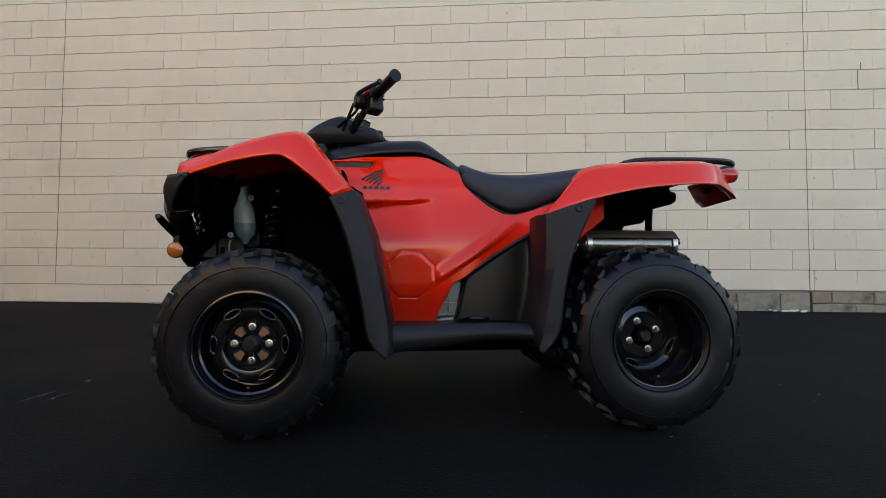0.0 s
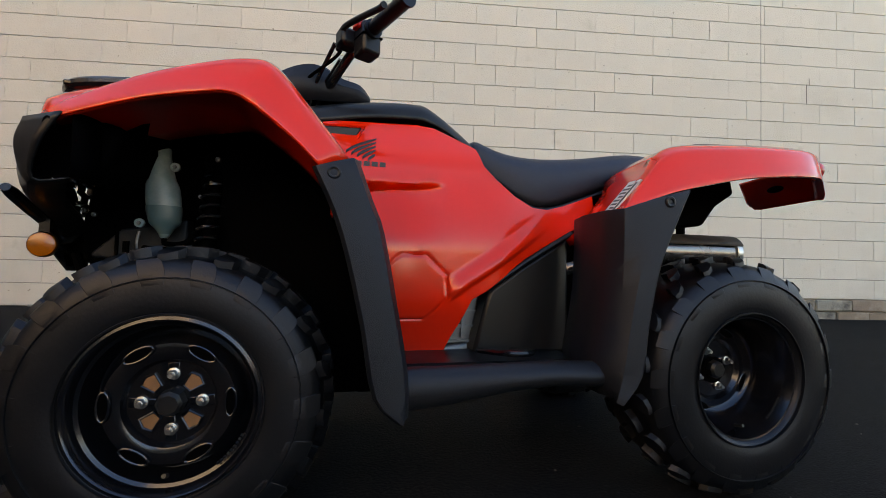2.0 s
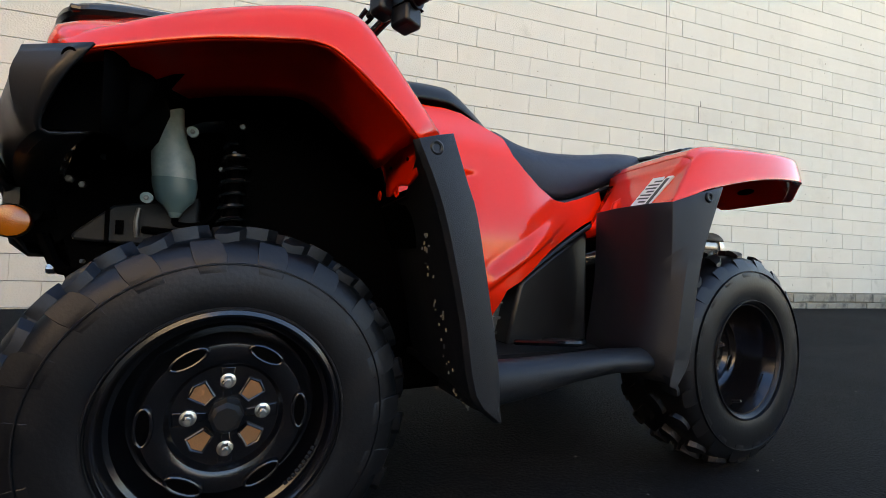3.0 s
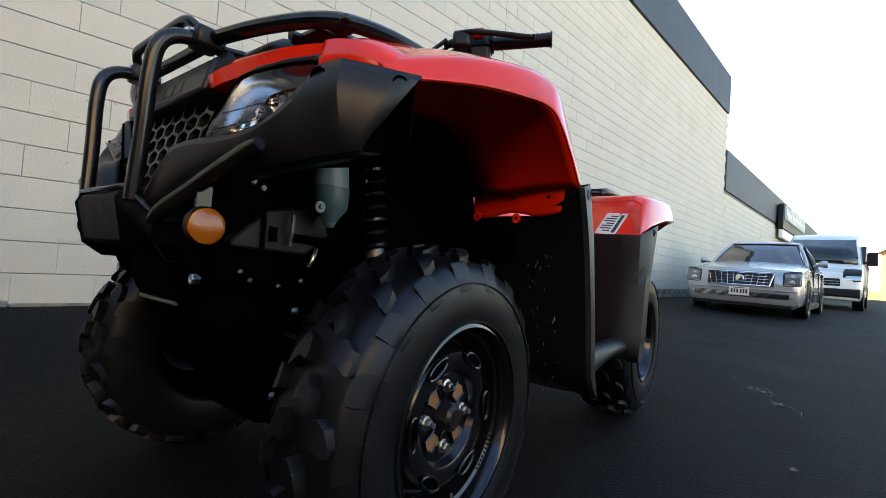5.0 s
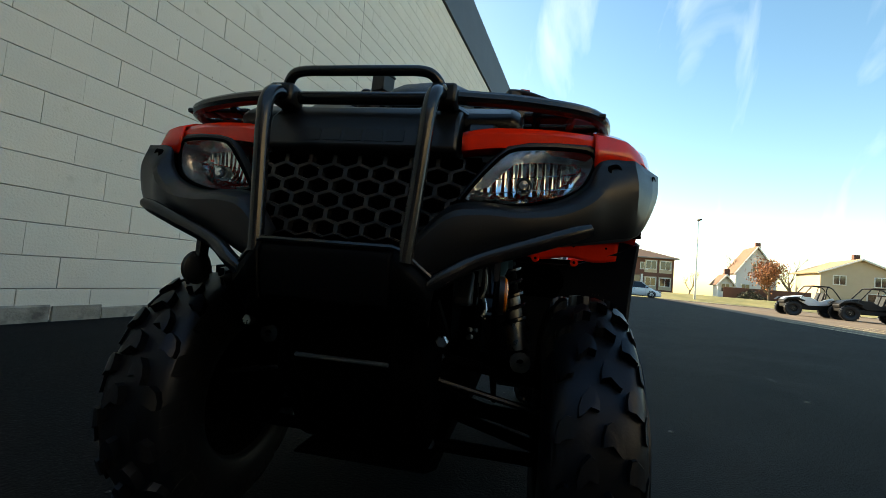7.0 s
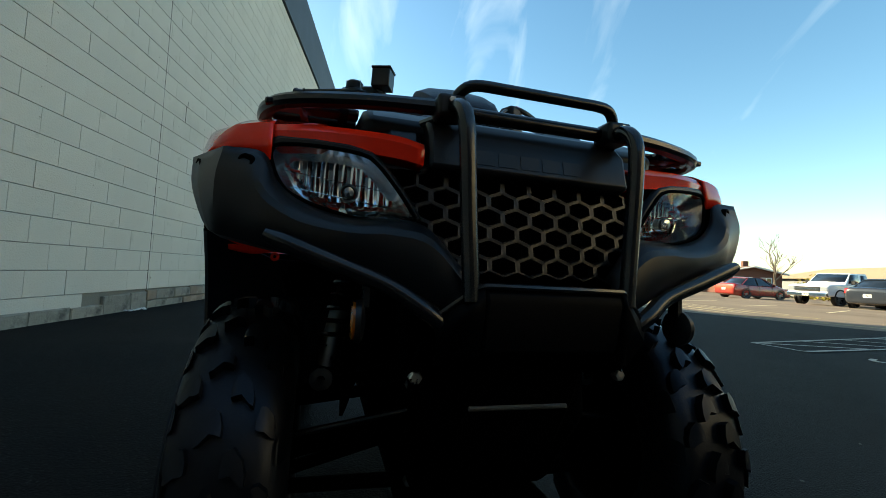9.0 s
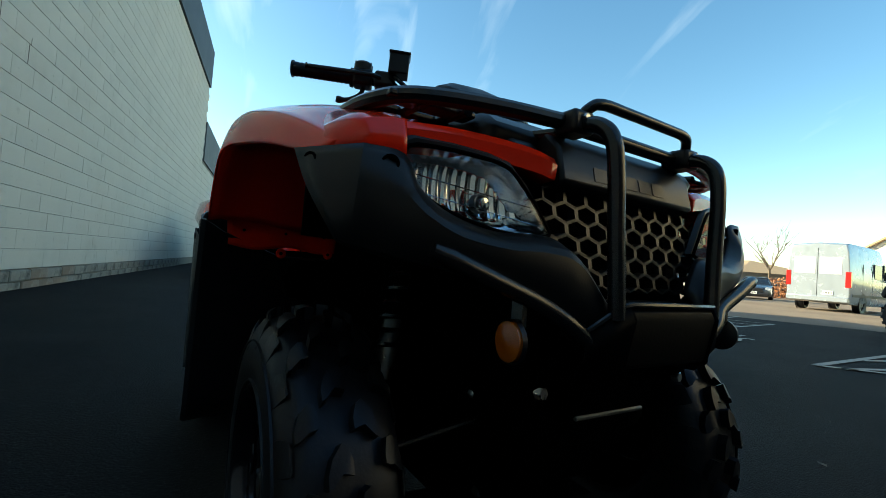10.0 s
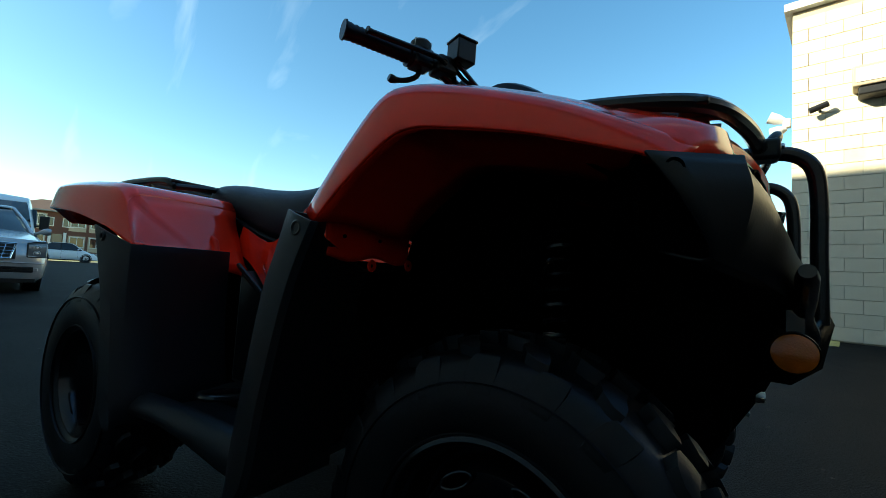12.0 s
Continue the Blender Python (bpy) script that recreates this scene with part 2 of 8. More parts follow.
YELLOW_LINE = material("yellow_line_paint", (0.55, 0.42, 0.12), 0.75, grain=0.2, scale=9, stain=(0.10, 0.09, 0.06), stain_scale=12, stain_at=(0.55, 0.7))
BRICKRED = material("brown_brick", (0.135, 0.054, 0.035), 0.85, grain=0.3, scale=8, bump=0.4, bump_scale=30, vary=0.1)
SIDING_W = material("white_siding", (0.72, 0.70, 0.66), 0.7, grain=0.06, scale=2)
SIDING_T = material("tan_siding", (0.46, 0.37, 0.26), 0.7, grain=0.08, scale=2)
SIDING_G = material("grey_siding", (0.22, 0.22, 0.22), 0.75, grain=0.1, scale=2)
SHINGLE = material("brown_shingle", (0.19, 0.105, 0.066), 0.85, grain=0.3, scale=6, bump=0.4, bump_scale=20)
SHINGLE_T = material("tan_shingle", (0.36, 0.26, 0.16), 0.85, grain=0.3, scale=6, bump=0.4, bump_scale=20)
GRASS = material("dry_lawn", (0.20, 0.19, 0.065), 0.9, grain=0.35, scale=1.2, bump=0.8, bump_scale=14, stain=(0.33, 0.28, 0.11), stain_scale=0.3, stain_at=(0.4, 0.7))
CONCRETE = material("old_concrete", (0.38, 0.36, 0.33), 0.85, grain=0.2, scale=3, bump=0.3, bump_scale=30)
BARK = material("grey_bark", (0.15, 0.115, 0.085), 0.9, grain=0.3, scale=9, bump=0.4, bump_scale=30)
LEAF_O = material("russet_leaves", (0.32, 0.13, 0.055), 0.7, grain=0.3, scale=3, vary=0.35, island=True)
LEAF_Y = material("yellow_green_shrub", (0.33, 0.27, 0.05), 0.7, grain=0.3, scale=3, vary=0.35, island=True)
# Warm sunlight is put into the block and mortar colours
SUNBLOCK = material("sunlit_block_paint", (0.66, 0.57, 0.41), 0.75, grain=0.08, scale=1.5, bump=0.35, bump_scale=50, stain=(0.45, 0.33, 0.20), stain_scale=0.9, stain_at=(0.55, 0.85), vary=0.05, island=True)
SUNMORTAR = material("sunlit_mortar", (0.46, 0.39, 0.27), 0.8, grain=0.1, scale=8, bump=0.3, bump_scale=90)
# Sunlit copy of the lot's asphalt: light put into the colour
SUNLIT_ASPHALT = material("sunlit_brown_asphalt", (0.23, 0.18, 0.135), 0.9, spec=0.1, grain=0.3, scale=0.8, bump=0.5, bump_scale=60, stain=(0.13, 0.10, 0.078), stain_scale=0.4, stain_at=(0.45, 0.75))

# ---- building tools ----
def part(name, bm, mat, parent=None, label="", smooth=True, bevel=0.0, solid=0.0, sub=0, angle=35, at=None):
    """Links a bmesh as one mesh object, under a thing or a part."""
    bmesh.ops.recalc_face_normals(bm, faces=bm.faces)
    me = bpy.data.meshes.new(name)
    bm.to_mesh(me)
    bm.free()
    for m in (mat if isinstance(mat, (list, tuple)) else [mat]):
        me.materials.append(m)
    for p in me.polygons:
        p.use_smooth = smooth
    if smooth and not sub:
        me.set_sharp_from_angle(angle=radians(angle))
    ob = new(name, me)
    if parent:
        ob.parent = parent
    if at is not None:
        ob.matrix_basis = at
    if sub:
        s = ob.modifiers.new("sub", "SUBSURF")
        s.levels = s.render_levels = sub
    if solid:
        s = ob.modifiers.new("solid", "SOLIDIFY")
        s.thickness, s.offset = solid, 0
    if bevel:
        s = ob.modifiers.new("bevel", "BEVEL")
        s.width, s.segments, s.limit_method, s.angle_limit = bevel, 2, "ANGLE", radians(40)
    if label:
        tagged(ob, label)
    return ob


def thing(name, label, category, group="", m=None, kind=""):
    ob = tagged(new(name), label, category, group, kind)
    if m is not None:
        ob.matrix_basis = m
    return ob


def box(x0, x1, y0, y1, z0, z1, bm=None, m=None):
    bm = bm or bmesh.new()
    v = [bm.verts.new((x, y, z)) for x in (x0, x1) for y in (y0, y1) for z in (z0, z1)]
    if m is not None:
        for q in v:
            q.co = m @ q.co
    for f in ((0, 1, 3, 2), (4, 6, 7, 5), (0, 4, 5, 1), (2, 3, 7, 6), (0, 2, 6, 4), (1, 5, 7, 3)):
        bm.faces.new([v[i] for i in f])
    return bm


def prism(poly, y0, y1, bm=None, inset=0.0, m=None):
    """A polygon in x, z drawn out along y."""
    bm = bm or bmesh.new()
    a = [bm.verts.new((x, y0, z)) for x, z in poly]
    b = [bm.verts.new((x, y1, z)) for x, z in poly]
    if m is not None:
        for q in a + b:
            q.co = m @ q.co
    bm.faces.new(a)
    bm.faces.new(b[::-1])
    for i in range(len(poly)):
        j = (i + 1) % len(poly)
        bm.faces.new((a[i], b[i], b[j], a[j]))
    return bm


def grid(rows, bm=None, closed=False, caps=False):
    """A skin through rows of points, all of one length."""
    bm = bm or bmesh.new()
    vs = [[bm.verts.new(p) for p in r] for r in rows]
    for a, b in zip(vs, vs[1:]):
        n = len(a)
        for i in range(n if closed else n - 1):
            j = (i + 1) % n
            bm.faces.new((a[i], a[j], b[j], b[i]))
    if caps:
        bm.faces.new(vs[0])
        bm.faces.new(vs[-1][::-1])
    return bm


def spline(pts, n):
    """Points along a Catmull-Rom curve through pts, n to a stretch."""
    p = [np.array(q, float) for q in pts]
    p = [2 * p[0] - p[1]] + p + [2 * p[-1] - p[-2]]
    out = []
    for i in range(1, len(p) - 2):
        for k in range(n):
            t = k / n
            out.append(0.5 * (2 * p[i] + (p[i + 1] - p[i - 1]) * t + (2 * p[i - 1] - 5 * p[i] + 4 * p[i + 1] - p[i + 2]) * t * t + (3 * p[i] - p[i - 1] - 3 * p[i + 1] + p[i + 2]) * t ** 3))
    out.append(p[-2])
    return out


def tube(pts, r, n=5, seg=10, bm=None, smooth=True, caps=True, ring=False):
    """A pipe along a curve."""
    if ring:
        pts = list(pts) + [pts[0]]
    c = [Vector(q) for q in (spline(pts, n) if smooth else pts)]
    rows, up = [], None
    for i, q in enumerate(c):
        d = (c[min(i + 1, len(c) - 1)] - c[max(i - 1, 0)]).normalized()
        if up is None:
            up = d.cross(Vector((0, 0, 1)) if abs(d.z) < 0.9 else Vector((1, 0, 0))).normalized()
        up = (up - d * up.dot(d)).normalized()
        w = d.cross(up)
        rr = r[i * (len(r) - 1) // max(1, len(c) - 1)] if isinstance(r, (list, tuple)) else r
        rows.append([q + (up * math.cos(a) + w * math.sin(a)) * rr for a in [2 * math.pi * k / seg for k in range(seg)]])
    return grid(rows, bm, closed=True, caps=caps and not ring)


def lathe(profile, seg=48, bm=None, m=None):
    """(radius, y) turned about the y axis."""
    bm = bm or bmesh.new()
    rows = []
    for k in range(seg):
        a = 2 * math.pi * k / seg
        rows.append([(r * math.cos(a), y, r * math.sin(a)) for r, y in profile])
    vs = [[bm.verts.new(m @ Vector(p) if m is not None else p) for p in r] for r in rows]
    for i in range(seg):
        a, b = vs[i], vs[(i + 1) % seg]
        for j in range(len(profile) - 1):
            bm.faces.new((a[j], a[j + 1], b[j + 1], b[j]))
    return bm


def disc_bolt(r, h, bm=None, m=None, seg=6):
    """A bolt head along y."""
    return lathe([(0.0001, -h), (r * 0.8, -h), (r, -h * 0.75), (r, 0), (0.0001, 0)], seg, bm, m)


def smooth01(t):
    t = min(1.0, max(0.0, t))
    return t * t * (3 - 2 * t)

# ---- the lot and the long block building ----
WALL_X, WALL_Y, WALL_SLOPE = 3.5, 2.2, -0.158       # a point of the wall's face and its run
WALL_DIR = math.degrees(math.atan(WALL_SLOPE))
WALL = pose(WALL_X, WALL_Y, 0, 0, 0, WALL_DIR)      # x along the wall, y into the building
ROOF, LOW_ROOF, STEP = 7.45, 5.0, 12.2               # heights, and where the higher part ends along the wall


def build_ground():
    bm = bmesh.new()
    xs = [-1500, -300, -60, -20, -8, -4, -2, 0, 2, 4, 8, 14, 20, 60, 300, 1500]
    ys = [-1500, -300, -60, -20, -8, -4, -2.4, -1.8, -1.2, -0.9, -0.6, -0.3, 0, 0.5, 4, 20, 60, 300, 1500]
    # the asphalt rises a little to the foot of the wall
    rise = lambda x, y: 0.09 * smooth01((y + 2.2) / 2.0) if -30 < x < 50 and y < 1 else 0.0
    grid([[tuple(WALL @ Vector((x, y, rise(x, y)))) for y in ys] for x in xs], bm)
    lit_lot = bmesh.new()        # outer lot: sunlight put into the colour past the shadow edge
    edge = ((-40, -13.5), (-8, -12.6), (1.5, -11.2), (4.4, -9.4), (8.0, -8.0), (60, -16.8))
    grid([[(x, y, 0.005) for x, y in edge], [(x, -46, 0.005) for x, y in edge]], lit_lot)
    tagged(part("road_old_lot", lit_lot, SUNLIT_ASPHALT, smooth=False), "brown-grey asphalt of the outer lot, coloured as sunlit", "parking lot", kind="structure")
    tagged(part("ground", bm, ASPHALT, smooth=False), "sealed asphalt parking lot with its shade put into the colour", "ground", kind="structure")


def build_wall():
    tagged(part("wall_building", box(-16, STEP, 0.02, 0.4, 0, ROOF - 1.25), SHADE_MORTAR, at=WALL), "cream painted concrete block wall", "wall", kind="structure")
    tagged(part("wall_building_low", box(STEP, 45, 0.02, 0.4, 0, LOW_ROOF - 1.35), SHADE_MORTAR, at=WALL), "cream painted concrete block wall", "wall", kind="structure")
    tagged(part("trim_fascia_high", box(-16.05, STEP + 0.05, -0.05, 0.5, ROOF - 1.25, ROOF), FASCIA, at=WALL, smooth=False), "charcoal metal fascia band under the roof", "fascia", kind="structure")
    tagged(part("trim_fascia_low", box(STEP + 0.06, 45, -0.04, 0.5, LOW_ROOF - 1.35, LOW_ROOF), FASCIA, at=WALL, smooth=False), "charcoal metal fascia band under the roof", "fascia", kind="structure")
    tagged(part("roof_building", box(-16, STEP, 0.5, 24, ROOF - 0.5, ROOF - 0.3), FASCIA, at=WALL, smooth=False), "flat dark roof", "roof", kind="structure")
    tagged(part("roof_building_low", box(STEP, 45, 0.5, 24, LOW_ROOF - 0.5, LOW_ROOF - 0.3), FASCIA, at=WALL, smooth=False), "flat dark roof", "roof", kind="structure")
    tagged(part("wall_back", box(-16, 45, 23.6, 24, 0, LOW_ROOF - 0.5), SHADE_MORTAR, at=WALL), "cream painted block wall", "wall", kind="structure")
    tagged(part("wall_end", box(-16, -15.6, 0.4, 23.6, 0, ROOF - 0.5), SHADE_MORTAR, at=WALL), "cream painted block wall", "wall", kind="structure")
    tagged(part("wall_step", box(STEP - 0.3, STEP, 0.4, 23.6, LOW_ROOF - 0.3, ROOF), FASCIA, at=WALL), "charcoal metal parapet side", "wall", kind="structure")
    # unseen dark wall, added to block sky light behind the walk
    tagged(part("wall_wing", box(-13.4, -13.0, -16.0, 0.01, 0, 7.4), SKY_BLOCK, at=WALL, smooth=False), "plain dark wall added out of view to block sky light", "wall", kind="structure")
    tagged(part("wall_end_far", box(44.6, 45, 0.4, 23.6, 0, LOW_ROOF - 0.5), SHADE_MORTAR, at=WALL), "cream painted block wall", "wall", kind="structure")


def block_mesh(w, h, d=0.05, c=0.006, e=0.0017):
    """A concrete block's face: front towards -y, edges eased (e: the upright ones). Lower left corner at the origin."""
    bm = bmesh.new()
    a = [bm.verts.new(q) for q in ((0, d, 0), (w, d, 0), (w, d, h), (0, d, h))]
    b = [bm.verts.new(q) for q in ((0, c, 0), (w, c, 0), (w, c, h), (0, c, h))]
    f = [bm.verts.new(q) for q in ((e, 0, c), (w - e, 0, c), (w - e, 0, h - c), (e, 0, h - c))]
    for i in range(4):
        j = (i + 1) % 4
        bm.faces.new((a[i], a[j], b[j], b[i]))
        bm.faces.new((b[i], b[j], f[j], f[i]))
    bm.faces.new(f)
    bmesh.ops.recalc_face_normals(bm, faces=bm.faces)
    return bm


def build_blocks():
    """Running bond in 0.406 x 0.203 m modules; the nearest blocks are parts, the rest one skin."""
    rng = random.Random(4)
    wall = bpy.data.objects["wall_building"]
    low = bpy.data.objects["wall_building_low"]
    # three kinds of upright joint: open, hairline and painted over
    kinds = ((0.4030, 0.0028), (0.4052, 0.0012), (0.4061, 0.0))
    shapes = []
    for w, e in kinds:
        bm = block_mesh(w, 0.1988, 0.05, 0.0035, e)
        me = bpy.data.meshes.new("block")
        bm.to_mesh(me)
        bm.free()
        me.materials.append(WALLPAINT)
        shapes.append(me)
    far = {wall: bmesh.new(), low: bmesh.new()}
    far_all = {wall: [], low: []}
    for owner, x0, x1, top in ((wall, -15.834, STEP, ROOF - 1.25), (low, STEP, 38.0, LOW_ROOF - 1.35)):
        k = -1
        while True:
            z = 0.300 + 0.203 * k
            if z + 0.19 > top:
                break
            x = x0 if k % 2 == 0 else x0 + 0.203
            while x < x1 - 0.2:
                y = rng.uniform(-0.0012, 0.0012)
                kind = rng.choice((0, 0, 1, 2, 2))
                if k == -1 and x > -0.7:
                    x += 0.406
                    continue
                near = owner is wall and -5.0 < x < 0.3 and z < 4.7 and k >= 0
                if near and len(wall.children) < 298:
                    ob = new("block", shapes[kind])
                    ob.parent = wall
                    ob.matrix_basis = pose(x, y, z, rng.uniform(-0.25, 0.25), 0, rng.uniform(-0.12, 0.12))
                else:
                    far_all[owner].append((x, y, z, kind))
                x += 0.406
            k += 1
    c, h = 0.0035, 0.1988
    for owner, lst in far_all.items():
        verts, faces = [], []
        for x, y, z, kind in lst:
            n = len(verts)
            w, e = kinds[kind]
            verts += [(x, y + 0.05, z), (x + w, y + 0.05, z), (x + w, y + 0.05, z + h), (x, y + 0.05, z + h), (x, y + c, z), (x + w, y + c, z), (x + w, y + c, z + h), (x, y + c, z + h), (x + e, y, z + c), (x + w - e, y, z + c), (x + w - e, y, z + h - c), (x + e, y, z + h - c)]
            for i in range(4):
                j = (i + 1) % 4
                faces += [(n + i, n + j, n + 4 + j, n + 4 + i), (n + 4 + i, n + 4 + j, n + 8 + j, n + 8 + i)]
            faces.append((n + 8, n + 9, n + 10, n + 11))
        me = bpy.data.meshes.new("blocks")
        me.from_pydata(verts, [], faces)
        me.materials.append(WALLPAINT_FAR)
        ob = new("blocks", me)
        ob.parent = owner
        tagged(ob, "cream painted concrete blocks", kind="stuff")
    # control joint: a dark sealant line in the wall
    for x in (0.36, -7.7):
        tagged(part("sealant_joint", box(x - 0.0025, x + 0.0025, -0.002, 0.02, 0.3, ROOF - 1.25), JOINT, wall, smooth=False), "thin dark control joint")
    # a stepped crack beside the control joint
    for x, z0, z1 in ((0.87, 2.33, 2.53), (0.90, 2.53, 2.60)):
        tagged(part("crack", box(x - 0.003, x + 0.003, -0.0035, 0.0, z0, z1), JOINT, wall, smooth=False), "short dark crack along a block joint")
    # bare footing: one course of grey block, two low courses past the control joint
    def footing(x, z, w, h, mat):
        bm = block_mesh(w - 0.009, h - 0.007, 0.08, 0.009, 0.006)
        for v in bm.verts:
            v.co.x += rng.uniform(-0.004, 0.004)
            v.co.z += rng.uniform(-0.006, 0.004)
        me = bpy.data.meshes.new("footing_block")
        bm.to_mesh(me)
        bm.free()
        me.materials.append(mat)
        ob = new("footing_block", me)
        ob.parent = wall
        ob.matrix_basis = pose(x, -0.010 + rng.uniform(-0.010, 0.006), z, rng.uniform(-1, 1), rng.uniform(-0.4, 0.4), rng.uniform(-0.6, 0.6))

    x = -6.6
    while x < 0.34:
        w = min(rng.choice((0.30, 0.40, 0.40, 0.42)), 0.36 - x)
        footing(x, 0.075, w, (0.050 if x < -3.6 else 0.115 if x < -0.6 else 0.215) + rng.uniform(-0.02, 0.012), BASEBLOCK)
        x += w
    for z, h, step in ((0.075, 0.100, 0.0), (0.175, 0.122, 0.17)):
        x = 0.37
        while x < 9.5:
            w = rng.choice((0.40, 0.41, 0.36)) - (step if x < 0.4 else 0.0)
            footing(x, z, w, h + rng.uniform(-0.006, 0.004), rng.choice((BASEBLOCK, BASEBROWN)) if x < 2.2 else BASEBLOCK)
            x += w
    bm = bmesh.new()           # crumbs of pale filler at the foot of the joint
    for k in range(22):
        r = rng.uniform(0.006, 0.020)
        bmesh.ops.create_icosphere(bm, subdivisions=1, radius=r, matrix=pose(rng.gauss(0.12, 0.09), rng.uniform(-0.075, -0.03), 0.088 + rng.uniform(0.0, 0.02)) @ Matrix.Diagonal((1.5, 1, 0.6, 1)))
    tagged(part("filler_crumbs", bm, PAPER, wall), "crumbled white filler on the footing", kind="stuff")


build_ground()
build_wall()
build_blocks()

# ---- the quad bike: front towards -x, its left side towards -y, midway between the axles at x = 0 ----
def tyre_mesh(radius, width, rim_r, side, high, lugs=18):
    """Tyre about the y axis, outer sidewall towards side * y, with bent tread blocks of the height given."""
    bm = bmesh.new()
    h = width / 2
    prof = [(rim_r, -h * 0.80), (rim_r + 0.010, -h * 0.93), (rim_r + (radius - rim_r) * 0.30, -h), (radius * 0.82, -h * 0.97), (radius * 0.915, -h * 0.86), (radius * 0.962, -h * 0.66), (radius * 0.978, -h * 0.35), (radius * 0.98, 0)]
    prof = prof + [(r, -y) for r, y in prof[-2::-1]]
    fine = [tuple(q) for q in spline([(r, y) for r, y in prof], 3)]
    lathe(fine, 72, bm)
    for rr, w in ((rim_r + 0.014, 0.0022), (radius * 0.83, 0.0016)):
        lathe([(rr - w, side * h * 0.960), (rr - w * 0.5, side * h * 1.003), (rr + w * 0.5, side * h * 1.003), (rr + w, side * h * 0.960)], 96, bm)

    def crown(v):
        """Radius of the carcass at y = v * h."""
        a = abs(v)
        return radius * float(np.interp(a, (0, 0.35, 0.66, 0.86, 0.97, 1.02), (0.98, 0.978, 0.962, 0.915, 0.82, 0.76)))

    def block(line, wid, tall, s):
        """A tread block along a line of (v, turn): steep walls, flat top, thin chamfer."""
        lug = bmesh.new()
        rows = []
        for (v, da), w, t in zip(line, wid, tall):
            rc, t = crown(v), t * high
            rows.append([(rc - 0.008, da - w * 0.53, s * v * h), (rc + t - 0.0016, da - w * 0.50, s * v * h), (rc + t, da - w * 0.485, s * v * h), (rc + t, da + w * 0.485, s * v * h), (rc + t - 0.0016, da + w * 0.50, s * v * h), (rc - 0.008, da + w * 0.53, s * v * h)])
        grid([[(q[0] * math.cos(q[1]), q[2], q[0] * math.sin(q[1])) for q in r] for r in rows], lug, closed=True, caps=True)
        return lug

    lugs_out = []
    pitch = 2 * math.pi / lugs
    for s in (-1, 1):
        turns = [pitch * (k + (0.5 if s > 0 else 0.0)) for k in range(lugs)]
        # bent middle block, a six-sided block further out, and low shoulder steps that run on to the sidewall
        lugs_out.append((turns, block([(0.03, 0.055), (0.09, 0.022), (0.19, 0.010), (0.33, 0.060), (0.39, 0.095)], (0.050, 0.105, 0.115, 0.108, 0.055), (0.92, 1.0, 1.0, 0.98, 0.95), s)))
        lugs_out.append((turns, block([(0.47, 0.205), (0.515, 0.182), (0.60, 0.180), (0.72, 0.212), (0.775, 0.245)], (0.050, 0.112, 0.122, 0.116, 0.055), (0.90, 0.92, 0.90, 0.82, 0.74), s)))
        lugs_out.append((turns, block([(0.80, 0.335), (0.83, 0.325), (0.88, 0.312), (0.93, 0.300), (0.965, 0.294), (0.985, 0.290)], (0.090, 0.140, 0.165, 0.180, 0.170, 0.150), (0.50, 0.52, 0.46, 0.30, 0.14, 0.04), s)))
    return bm, lugs_out


